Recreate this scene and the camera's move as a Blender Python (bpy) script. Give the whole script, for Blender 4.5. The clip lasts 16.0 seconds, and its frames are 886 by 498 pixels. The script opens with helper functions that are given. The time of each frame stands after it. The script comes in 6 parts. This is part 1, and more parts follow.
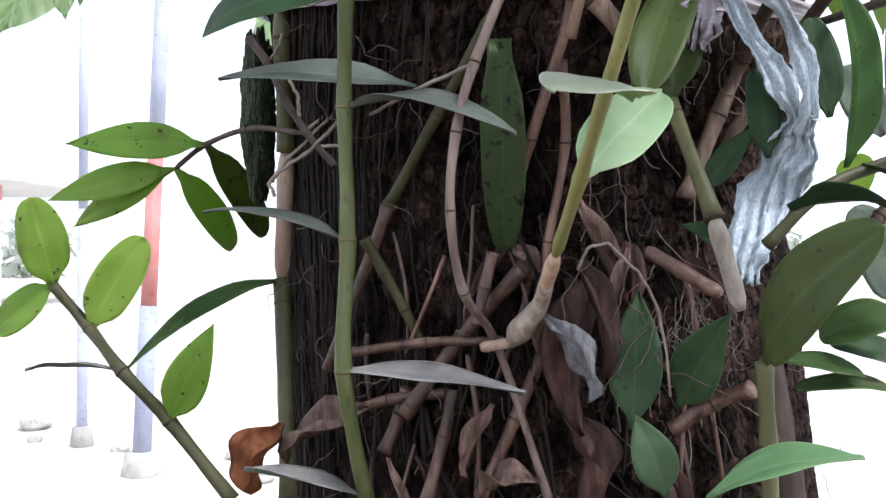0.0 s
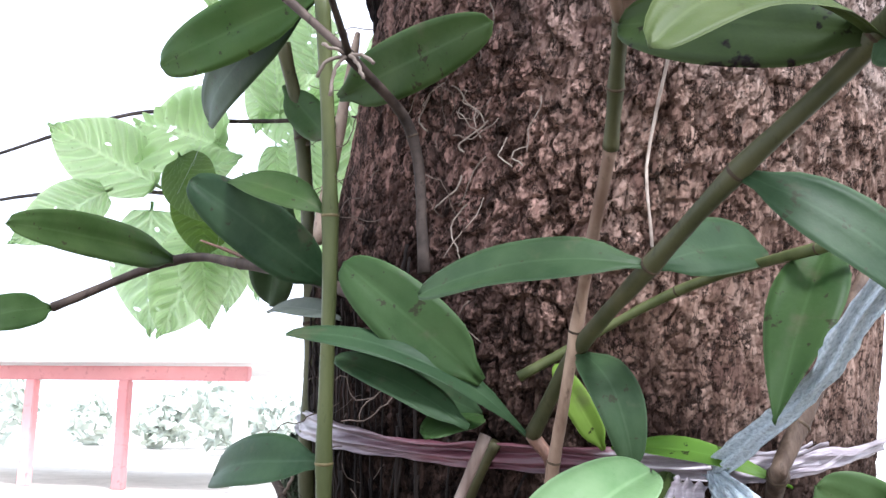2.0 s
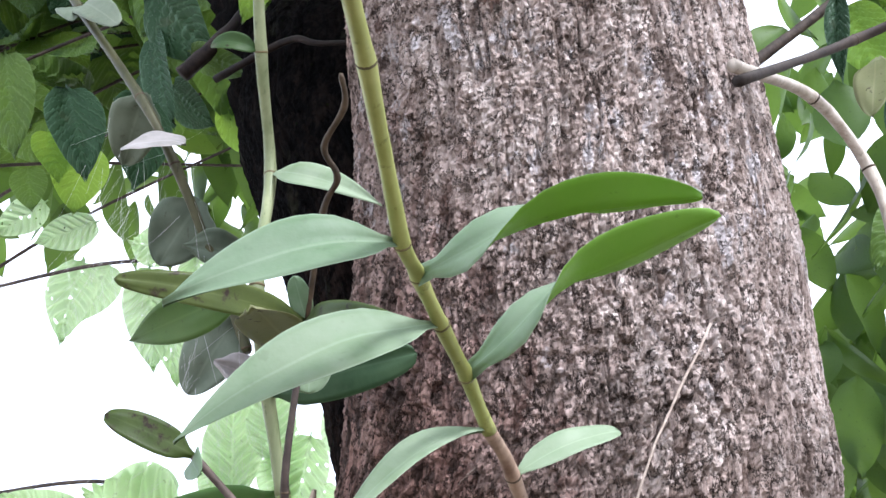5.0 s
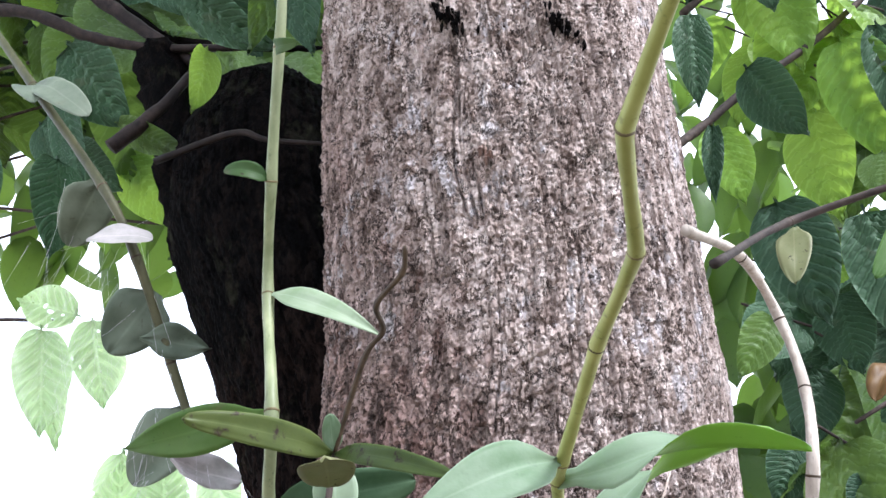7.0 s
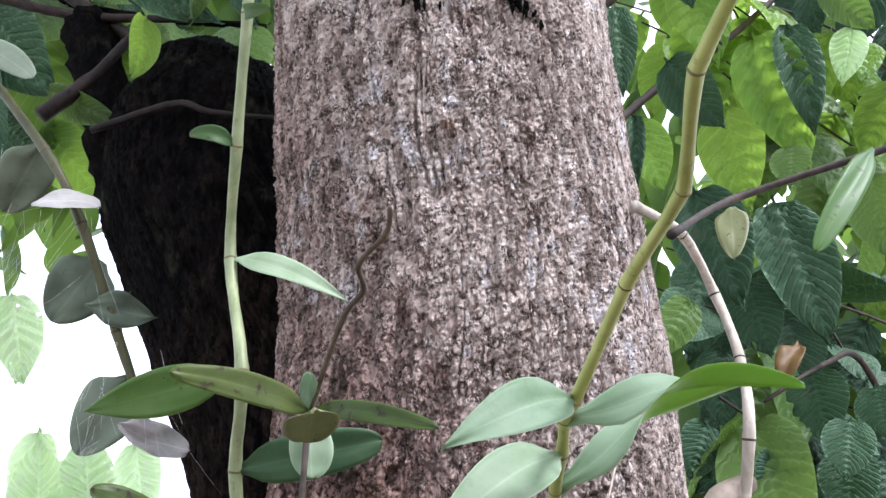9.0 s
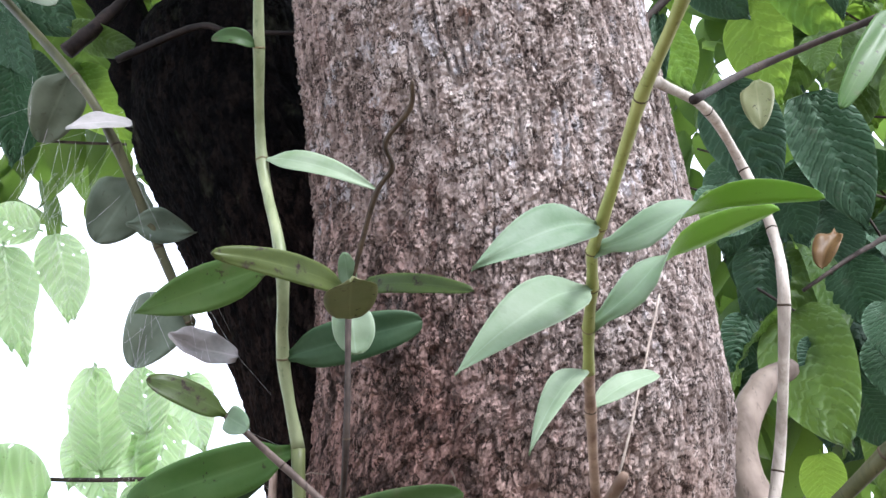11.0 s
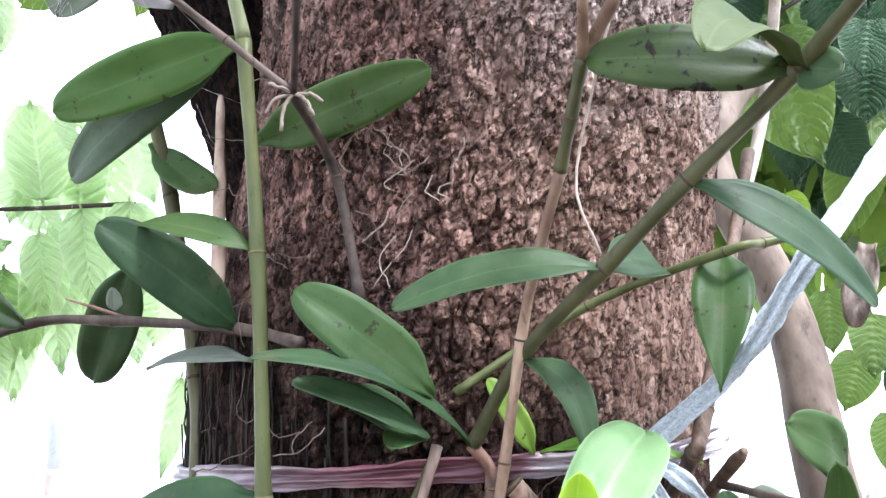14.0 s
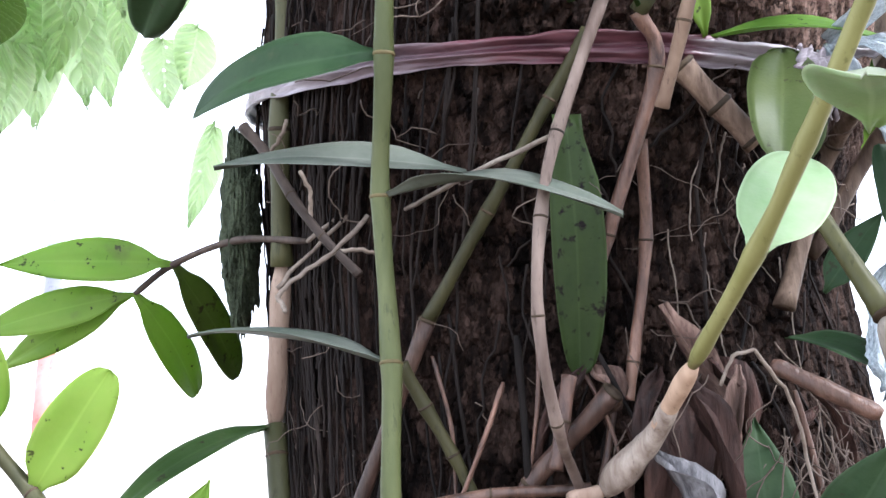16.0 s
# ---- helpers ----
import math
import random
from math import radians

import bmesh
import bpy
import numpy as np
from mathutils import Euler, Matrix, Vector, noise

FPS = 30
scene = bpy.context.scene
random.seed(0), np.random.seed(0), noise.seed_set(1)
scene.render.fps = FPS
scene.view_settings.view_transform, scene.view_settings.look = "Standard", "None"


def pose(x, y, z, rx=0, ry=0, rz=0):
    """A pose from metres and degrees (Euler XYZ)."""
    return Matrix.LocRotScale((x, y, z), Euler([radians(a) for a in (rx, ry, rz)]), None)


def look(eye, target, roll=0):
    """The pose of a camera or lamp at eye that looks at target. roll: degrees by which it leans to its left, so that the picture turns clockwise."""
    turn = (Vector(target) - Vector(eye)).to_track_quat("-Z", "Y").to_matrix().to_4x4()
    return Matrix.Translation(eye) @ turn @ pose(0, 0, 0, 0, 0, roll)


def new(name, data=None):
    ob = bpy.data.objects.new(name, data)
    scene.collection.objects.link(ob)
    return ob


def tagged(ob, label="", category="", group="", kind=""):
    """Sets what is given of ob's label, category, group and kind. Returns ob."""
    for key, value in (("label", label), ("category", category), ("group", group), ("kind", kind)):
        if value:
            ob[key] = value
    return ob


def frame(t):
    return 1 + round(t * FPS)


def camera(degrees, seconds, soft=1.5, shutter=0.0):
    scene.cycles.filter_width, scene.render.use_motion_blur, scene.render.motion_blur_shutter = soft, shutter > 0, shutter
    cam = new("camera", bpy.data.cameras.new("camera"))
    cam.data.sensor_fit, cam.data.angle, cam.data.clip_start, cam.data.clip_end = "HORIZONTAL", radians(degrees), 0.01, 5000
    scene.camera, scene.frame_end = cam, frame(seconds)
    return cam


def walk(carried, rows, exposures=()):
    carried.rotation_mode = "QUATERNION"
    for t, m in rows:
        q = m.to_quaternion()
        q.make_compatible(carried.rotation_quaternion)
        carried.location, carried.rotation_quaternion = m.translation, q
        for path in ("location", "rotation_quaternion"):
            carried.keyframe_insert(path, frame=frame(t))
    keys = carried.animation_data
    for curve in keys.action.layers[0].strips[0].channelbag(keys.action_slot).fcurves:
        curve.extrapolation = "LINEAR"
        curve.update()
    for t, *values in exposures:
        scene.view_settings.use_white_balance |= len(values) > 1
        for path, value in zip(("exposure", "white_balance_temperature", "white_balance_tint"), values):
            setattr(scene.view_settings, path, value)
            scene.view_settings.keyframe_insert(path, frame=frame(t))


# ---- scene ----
cam = camera(48.7, 16.0, soft=1.5)
PATH = [
    (0, (0.0078, 0.0000, 1.3560), (-0.0215, 1.9998, 1.3486), 0.04),
    (0.5, (0.0272, -0.0036, 1.3892), (-0.0490, 1.9936, 1.4615), 0.29),
    (1, (0.0627, 0.0183, 1.4207), (-0.0937, 2.0085, 1.5414), 0.95),
    (1.5, (0.0962, 0.0222, 1.4669), (-0.2667, 1.9771, 1.6826), 1.21),
    (2, (0.1161, 0.0217, 1.4874), (-0.3781, 1.9287, 1.8326), 1.07),
    (2.5, (0.1411, 0.0262, 1.5135), (-0.3922, 1.8948, 1.9866), 0.46),
    (3, (0.1595, 0.0309, 1.5343), (-0.3479, 1.8796, 2.1043), 0.33),
    (3.5, (0.1589, 0.0227, 1.5496), (-0.3382, 1.8466, 2.2026), 0.13),
    (4, (0.1488, 0.0162, 1.5523), (-0.3270, 1.8135, 2.2894), -0.08),
    (4.5, (0.1383, -0.0083, 1.5608), (-0.2974, 1.7456, 2.4176), 1.30),
    (7, (0.0469, -0.1066, 1.5852), (0.0194, 1.6222, 2.5905), 1.17),
    (7.5, (0.0238, -0.1240, 1.5841), (0.1008, 1.5643, 2.6535), 0.50),
    (8, (0.0127, -0.1256, 1.5774), (0.1517, 1.5502, 2.6601), 0.23),
    (8.5, (0.0077, -0.1152, 1.5752), (0.1762, 1.5804, 2.6222), -0.51),
    (9, (0.0119, -0.1098, 1.5679), (0.1879, 1.6192, 2.5576), -1.10),
    (9.5, (0.0135, -0.1107, 1.5574), (0.1561, 1.6489, 2.4973), -1.64),
    (12, (0.0157, -0.0920, 1.5153), (0.1175, 1.7162, 2.3639), -4.48),
    (12.5, (0.0241, -0.0833, 1.4988), (0.0989, 1.7385, 2.3207), -3.99),
    (13, (0.0302, -0.0734, 1.4893), (0.0530, 1.7634, 2.2802), -4.31),
    (13.5, (0.0216, -0.0479, 1.4648), (0.0844, 1.8278, 2.1559), -4.79),
    (14, (0.0060, -0.0110, 1.4451), (0.1815, 1.9005, 2.0065), -5.36),
    (14.5, (-0.0110, 0.0182, 1.4357), (0.2805, 1.9291, 1.9493), -5.89),
    (15, (-0.0211, 0.0408, 1.4143), (0.1317, 1.9804, 1.8775), -3.49),
    (15.5, (-0.0270, 0.0613, 1.3773), (0.0407, 2.0185, 1.7832), -1.13),
    (16, (-0.0520, 0.0951, 1.3413), (0.1245, 2.0603, 1.6684), -1.56),
]
EXPOSURES = [(t, stops, 5900 if t < 1.5 else 5800, 14) for t, stops in ((0.0, 0.95), (1.0, 1.18), (2.0, 1.4), (3.0, 1.6), (3.5, 1.6), (4.5, 1.44), (7.0, 1.62), (9.5, 1.52), (12.0, 1.5), (13.0, 1.66), (13.5, 1.7), (14.0, 1.9), (14.5, 2.1), (15.0, 2.1), (16.0, 1.75))]
walk(cam, [(t, look(eye, target, roll)) for t, eye, target, roll in PATH], EXPOSURES)

# ---- world and light: bright overcast sky ----
world = bpy.data.worlds.new("overcast_sky")
scene.world = world
world.use_nodes = True
wn, wl = world.node_tree.nodes, world.node_tree.links
sky = wn.new("ShaderNodeTexSky")
sky.sky_type, sky.sun_disc = "NISHITA", False
sky.sun_elevation, sky.sun_rotation = radians(55), radians(131)
sky.dust_density = 4.0
veil = wn.new("ShaderNodeMix")
veil.data_type = "RGBA"
veil.inputs[0].default_value = 0.72
veil.inputs[7].default_value = (13.4, 14.0, 14.6, 1)
wl.new(sky.outputs[0], veil.inputs[6])
wl.new(veil.outputs[2], wn["Background"].inputs[0])
wn["Background"].inputs[1].default_value = 0.095
sun = new("sun", bpy.data.lights.new("sun", "SUN"))
sun.data.energy, sun.data.angle, sun.data.color = 2.6, radians(12), (1.0, 0.97, 0.93)
sun.matrix_world = look((0, 0, 5), (-0.52, 0.45, 4.0))


# ---- node helpers and materials ----
def start(name):
    m = bpy.data.materials.new(name)
    m.use_nodes = True
    nt = m.node_tree
    return m, nt, nt.nodes["Principled BSDF"]


def link(nt, a, b):
    nt.links.new(a, b)


def noise_node(nt, scale, detail=4, rough=0.55, stretch=None, coord="Object", w=0.0):
    tc = nt.nodes.new("ShaderNodeTexCoord")
    out = tc.outputs[coord]
    if stretch:
        mp = nt.nodes.new("ShaderNodeMapping")
        mp.inputs["Scale"].default_value = stretch
        mp.inputs["Location"].default_value = (w, w, w)
        link(nt, out, mp.inputs[0])
        out = mp.outputs[0]
    n = nt.nodes.new("ShaderNodeTexNoise")
    n.inputs["Scale"].default_value, n.inputs["Detail"].default_value, n.inputs["Roughness"].default_value = scale, detail, rough
    link(nt, out, n.inputs["Vector"])
    return n.outputs["Fac"]


def ramp(nt, fac, *stops):
    r = nt.nodes.new("ShaderNodeValToRGB")
    els = r.color_ramp.elements
    while len(els) < len(stops):
        els.new(0.5)
    for e, (p, c) in zip(els, stops):
        e.position = p
        e.color = (*c, 1) if len(c) == 3 else c
    link(nt, fac, r.inputs[0])
    return r.outputs[0]


def mask(nt, fac, lo, hi):
    r = nt.nodes.new("ShaderNodeMapRange")
    r.inputs[1].default_value, r.inputs[2].default_value = lo, hi
    link(nt, fac, r.inputs[0])
    return r.outputs[0]


def mixc(nt, fac, a, b, mode="MIX"):
    m = nt.nodes.new("ShaderNodeMix")
    m.data_type, m.blend_type = "RGBA", mode
    for v, i in ((fac, 0), (a, 6), (b, 7)):
        if isinstance(v, (int, float)):
            m.inputs[i].default_value = v
        elif isinstance(v, tuple):
            m.inputs[i].default_value = (*v, 1)
        else:
            link(nt, v, m.inputs[i])
    return m.outputs[2]


def arith(nt, op, a, b=0.0):
    m = nt.nodes.new("ShaderNodeMath")
    m.operation = op
    for v, i in ((a, 0), (b, 1)):
        if isinstance(v, (int, float)):
            m.inputs[i].default_value = v
        else:
            link(nt, v, m.inputs[i])
    return m.outputs[0]


def bump(nt, bsdf, height, strength, dist):
    b = nt.nodes.new("ShaderNodeBump")
    b.inputs["Strength"].default_value, b.inputs["Distance"].default_value = strength, dist
    link(nt, height, b.inputs["Height"])
    link(nt, b.outputs[0], bsdf.inputs["Normal"])


def plain(name, c1, c2, scale=80, rough=0.6, stretch=None, bumpy=0.3, dist=0.001, metal=0.0, vary=0.25, gloss=0.2):
    """A mottled surface between two colours, with grain and a little change from piece to piece."""
    m, nt, b = start(name)
    n = noise_node(nt, scale, 5, 0.6, stretch)
    col = ramp(nt, n, (0.3, c1), (0.72, c2))
    big = noise_node(nt, scale * 0.12, 2, 0.5)
    col = mixc(nt, mask(nt, big, 0.3, 0.8), col, tuple(x * 0.62 for x in c1))
    speck = noise_node(nt, scale * 3.5, 4, 0.7, stretch, w=3.0)
    col = mixc(nt, arith(nt, "MULTIPLY", mask(nt, speck, 0.58, 0.68), 0.55), col, tuple(x * 0.4 for x in c1))
    info = nt.nodes.new("ShaderNodeObjectInfo")
    k = mask(nt, info.outputs["Random"], 0.0, 1.0)
    k.node.inputs[3].default_value, k.node.inputs[4].default_value = 1 - vary, 1 + vary
    comb = nt.nodes.new("ShaderNodeCombineColor")
    for i in range(3):
        link(nt, k, comb.inputs[i])
    col = mixc(nt, 1.0, col, comb.outputs[0], "MULTIPLY")
    link(nt, col, b.inputs["Base Color"])
    b.inputs["Roughness"].default_value, b.inputs["Metallic"].default_value = rough, metal
    b.inputs["Specular IOR Level"].default_value = gloss
    bump(nt, b, n, bumpy, dist)
    return m


def leaf_material(name, top, pale, glow, rough=0.42, through_=0.35, spots=0.0, veins=0.0, spot_col=(0.03, 0.025, 0.012)):
    """Leaf skin: mottled, paler midrib, thin enough to let light through. u runs across, v along the blade."""
    m, nt, b = start(name)
    uv = nt.nodes.new("ShaderNodeUVMap")
    sep = nt.nodes.new("ShaderNodeSeparateXYZ")
    link(nt, uv.outputs[0], sep.inputs[0])
    across = arith(nt, "ABSOLUTE", arith(nt, "SUBTRACT", sep.outputs[0], 0.5))
    rib = mask(nt, across, 0.035, 0.012)
    n = noise_node(nt, 55, 5, 0.6)
    col = mixc(nt, mask(nt, n, 0.25, 0.75), top, pale)
    fine = noise_node(nt, 420, 2, 0.6)
    col = mixc(nt, arith(nt, "MULTIPLY", mask(nt, fine, 0.35, 0.75), 0.25), col, pale)
    rim = mask(nt, across, 0.462, 0.492)
    col = mixc(nt, arith(nt, "MULTIPLY", rim, 0.4), col, tuple(min(1, x * 1.8 + 0.03) for x in pale))
    col = mixc(nt, arith(nt, "MULTIPLY", rib, 0.16), col, tuple(min(1, x * 1.9 + 0.02) for x in pale))
    if veins:
        fan = arith(nt, "SINE", arith(nt, "MULTIPLY", arith(nt, "SUBTRACT", sep.outputs[1], arith(nt, "MULTIPLY", across, 0.55)), 88.0))
        col = mixc(nt, arith(nt, "MULTIPLY", mask(nt, fan, 0.70, 0.98), veins), col, tuple(min(1, x * 1.6 + 0.02) for x in pale))
    if spots:
        s = noise_node(nt, 150, 3, 0.7)
        col = mixc(nt, arith(nt, "MULTIPLY", mask(nt, s, 0.635 - 0.06 * (spots > 0.9), 0.675 - 0.06 * (spots > 0.9)), spots), col, spot_col)
        s2 = noise_node(nt, 34, 4, 0.7, (1, 1, 1), w=7.0)
        col = mixc(nt, arith(nt, "MULTIPLY", mask(nt, s2, 0.60, 0.70), spots * 0.7), col, tuple(x * 2.5 + 0.02 for x in spot_col))
    info = nt.nodes.new("ShaderNodeObjectInfo")
    hsv = nt.nodes.new("ShaderNodeHueSaturation")
    h = mask(nt, info.outputs["Random"], 0.0, 1.0)
    h.node.inputs[3].default_value, h.node.inputs[4].default_value = 0.485, 0.515
    v = mask(nt, info.outputs["Random"], 1.0, 0.0)
    v.node.inputs[3].default_value, v.node.inputs[4].default_value = 0.84, 1.16
    link(nt, h, hsv.inputs["Hue"])
    link(nt, v, hsv.inputs["Value"])
    link(nt, col, hsv.inputs["Color"])
    link(nt, hsv.outputs[0], b.inputs["Base Color"])
    b.inputs["Roughness"].default_value = rough
    b.inputs["Specular IOR Level"].default_value = 0.15
    hgt = arith(nt, "ADD", arith(nt, "MULTIPLY", noise_node(nt, 900, 2, 0.5), 0.4), arith(nt, "MULTIPLY", n, 0.8))
    if veins:
        hgt = arith(nt, "SUBTRACT", hgt, arith(nt, "MULTIPLY", mask(nt, fan, 0.2, 1.0), 3.0))
    bump(nt, b, hgt, 0.6 if veins else 0.3, 0.0007 if veins else 0.0006)
    tr = nt.nodes.new("ShaderNodeBsdfTranslucent")
    gm = mixc(nt, mask(nt, n, 0.2, 0.8), glow, tuple(x * 0.75 for x in glow))
    if spots:
        gm = mixc(nt, arith(nt, "MULTIPLY", mask(nt, s, 0.635, 0.675), spots), gm, spot_col)
    link(nt, gm, tr.inputs[0])
    mx = nt.nodes.new("ShaderNodeMixShader")
    mx.inputs[0].default_value = through_
    link(nt, b.outputs[0], mx.inputs[1])
    link(nt, tr.outputs[0], mx.inputs[2])
    link(nt, mx.outputs[0], nt.nodes["Material Output"].inputs[0])
    return m


def flakes(nt, vec, scale):
    """Irregular cells on a warped sheet: a chance value for each cell, and the nearness of its edge."""
    cell = nt.nodes.new("ShaderNodeTexVoronoi")
    edge = nt.nodes.new("ShaderNodeTexVoronoi")
    edge.feature = "DISTANCE_TO_EDGE"
    for n in (cell, edge):
        n.inputs["Scale"].default_value = scale
        link(nt, vec, n.inputs["Vector"])
    sep = nt.nodes.new("ShaderNodeSeparateColor")
    link(nt, cell.outputs["Color"], sep.inputs[0])
    return sep.outputs[0], sep.outputs[1], edge.outputs["Distance"]


def bark_material(name, dark, mid, light, red, lichen, root_shade, red_low=1.60, red_high=1.98, relief=1.0, gloss=0.06):
    """Flaky bark: weathered plates in several browns, redder where the outer skin has come off low down, lichen
    patches, a sunlit side painted paler, and a foot darkened for root mat and plant shade.
    """
    m, nt, b = start(name)
    tc = nt.nodes.new("ShaderNodeTexCoord")
    mp = nt.nodes.new("ShaderNodeMapping")
    mp.inputs["Scale"].default_value = (1, 1, 0.46)
    link(nt, tc.outputs["Object"], mp.inputs[0])
    warp = nt.nodes.new("ShaderNodeTexNoise")
    warp.inputs["Scale"].default_value, warp.inputs["Detail"].default_value, warp.inputs["Roughness"].default_value = 110, 6, 0.7
    link(nt, mp.outputs[0], warp.inputs["Vector"])
    sub = nt.nodes.new("ShaderNodeVectorMath")
    sub.operation = "MULTIPLY_ADD"
    sub.inputs[1].default_value = (0.013, 0.013, 0.015)
    link(nt, warp.outputs["Color"], sub.inputs[0])
    link(nt, mp.outputs[0], sub.inputs[2])
    big_h, big_t, big_e = flakes(nt, sub.outputs[0], 150)
    fine_h, fine_t, fine_e = flakes(nt, sub.outputs[0], 400)
    grain = noise_node(nt, 520, 5, 0.7, (1, 1, 0.45))
    ridge = noise_node(nt, 95, 5, 0.62, (1, 1, 0.11), w=17.0)
    mottle = noise_node(nt, 60, 5, 0.62, (1, 1, 0.6), w=21.0)
    tone = arith(nt, "ADD", arith(nt, "MULTIPLY", big_t, 0.16), arith(nt, "MULTIPLY", grain, 0.22))
    tone = arith(nt, "ADD", tone, arith(nt, "MULTIPLY", fine_t, 0.12))
    tone = arith(nt, "ADD", tone, arith(nt, "MULTIPLY", ridge, 0.26))
    tone = arith(nt, "ADD", tone, arith(nt, "MULTIPLY", mottle, 0.26))
    col = ramp(nt, tone, (0.37, dark), (0.50, mid), (0.65, light))
    sep = nt.nodes.new("ShaderNodeSeparateXYZ")
    link(nt, tc.outputs["Object"], sep.inputs[0])
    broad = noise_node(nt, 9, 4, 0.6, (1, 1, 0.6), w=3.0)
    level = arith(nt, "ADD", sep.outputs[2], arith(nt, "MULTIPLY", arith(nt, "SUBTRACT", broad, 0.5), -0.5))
    # Raised towards +x: the sunlit side is painted paler, less red, more lichened.
    level = arith(nt, "ADD", level, arith(nt, "MULTIPLY", arith(nt, "SUBTRACT", sep.outputs[0], 0.075), 1.2 if root_shade else 0.0))
    level = arith(nt, "ADD", level, arith(nt, "MULTIPLY", mask(nt, sep.outputs[0], 0.075, 0.155), 0.20 if root_shade else 0.0))
    redc = ramp(nt, tone, (0.42, tuple(x * 0.22 for x in red)), (0.50, red), (0.62, tuple(min(1, x * 2.6) for x in red)))
    col = mixc(nt, arith(nt, "MULTIPLY", mask(nt, level, red_high, red_low), 0.9), col, redc)
    if root_shade:
        # rubbed tan skin low on one side
        rubbed = arith(nt, "MULTIPLY", mask(nt, arith(nt, "ADD", sep.outputs[2], arith(nt, "MULTIPLY", arith(nt, "SUBTRACT", broad, 0.5), 0.2)), 1.67, 1.60), mask(nt, sep.outputs[0], 0.02, 0.10))
        col = mixc(nt, arith(nt, "MULTIPLY", rubbed, 0.85), col, ramp(nt, tone, (0.38, (0.085, 0.046, 0.033)), (0.50, (0.205, 0.124, 0.092)), (0.64, (0.33, 0.225, 0.175))))
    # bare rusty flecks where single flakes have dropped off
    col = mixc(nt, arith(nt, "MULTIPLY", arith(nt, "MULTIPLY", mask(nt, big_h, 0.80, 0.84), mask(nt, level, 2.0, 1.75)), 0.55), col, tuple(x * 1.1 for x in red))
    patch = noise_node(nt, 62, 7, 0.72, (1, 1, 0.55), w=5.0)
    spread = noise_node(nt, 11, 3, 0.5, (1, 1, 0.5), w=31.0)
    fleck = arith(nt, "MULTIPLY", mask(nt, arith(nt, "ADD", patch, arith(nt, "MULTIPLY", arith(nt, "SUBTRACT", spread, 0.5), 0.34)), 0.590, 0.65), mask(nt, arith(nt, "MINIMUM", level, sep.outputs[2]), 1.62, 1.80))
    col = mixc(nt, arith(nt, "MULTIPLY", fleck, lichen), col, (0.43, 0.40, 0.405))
    dark_patch = noise_node(nt, 48, 6, 0.7, (1, 1, 0.5), w=13.0)
    col = mixc(nt, arith(nt, "MULTIPLY", mask(nt, dark_patch, 0.55, 0.68), 0.6), col, tuple(x * 0.35 for x in dark))
    # shadow gaps under lifted flakes, painted as dark edges and pits
    gate = noise_node(nt, 120, 4, 0.65, (1, 1, 0.8), w=41.0)
    gap_shade = arith(nt, "MULTIPLY", mask(nt, fine_e, 0.16, 0.05), mask(nt, gate, 0.49, 0.56))
    pit_shade = mask(nt, noise_node(nt, 210, 3, 0.6, (1, 1, 1.25), w=47.0), 0.60, 0.66)
    col = mixc(nt, arith(nt, "MULTIPLY", arith(nt, "MAXIMUM", gap_shade, pit_shade), 0.85), col, tuple(x * 0.16 for x in dark))
    moss = noise_node(nt, 22, 5, 0.7, (1, 1, 0.7), w=9.0)
    col = mixc(nt, arith(nt, "MULTIPLY", mask(nt, moss, 0.60, 0.75), 0.30), col, (0.07, 0.072, 0.045))
    if root_shade:
        # dark root mat, with the shade among the orchids put into its colour
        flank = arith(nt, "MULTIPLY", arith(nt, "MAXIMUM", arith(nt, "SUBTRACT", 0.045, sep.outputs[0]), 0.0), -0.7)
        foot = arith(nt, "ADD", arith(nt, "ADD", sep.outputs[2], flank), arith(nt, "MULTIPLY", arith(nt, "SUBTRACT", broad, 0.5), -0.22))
        col = mixc(nt, arith(nt, "MULTIPLY", mask(nt, foot, 1.545, 1.462), root_shade), col, ramp(nt, tone, (0.40, (0.0015, 0.001, 0.001)), (0.50, (0.0095, 0.0058, 0.0045)), (0.64, (0.046, 0.029, 0.023))))
    link(nt, col, b.inputs["Base Color"])
    b.inputs["Roughness"].default_value = 0.82
    b.inputs["Specular IOR Level"].default_value = gloss
    hgt = arith(nt, "ADD", arith(nt, "MULTIPLY", fine_h, 0.45), arith(nt, "MULTIPLY", grain, 0.65))
    hgt = arith(nt, "ADD", hgt, arith(nt, "MULTIPLY", warp.outputs["Fac"], 0.35))
    hgt = arith(nt, "SUBTRACT", hgt, arith(nt, "MULTIPLY", mask(nt, fine_e, 0.10, 0.02), 0.35))
    bump(nt, b, hgt, 1.0, 0.0010 * relief)
    return m


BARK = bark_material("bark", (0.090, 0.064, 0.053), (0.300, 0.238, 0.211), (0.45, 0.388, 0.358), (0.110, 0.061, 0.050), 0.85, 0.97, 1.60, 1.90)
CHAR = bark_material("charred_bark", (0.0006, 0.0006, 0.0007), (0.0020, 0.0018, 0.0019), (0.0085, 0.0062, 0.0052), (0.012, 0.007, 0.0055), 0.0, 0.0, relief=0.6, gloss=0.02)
SMOOTH_BARK = plain("smooth_bark", (0.060, 0.042, 0.031), (0.27, 0.215, 0.175), 26, 0.7, (1, 1, 0.5), 0.3, 0.002)
CANE_LOW = plain("olive_green_cane", (0.060, 0.074, 0.025), (0.125, 0.134, 0.056), 90, 0.45, (1, 1, 0.25), 0.3, 0.0006, vary=0.1)
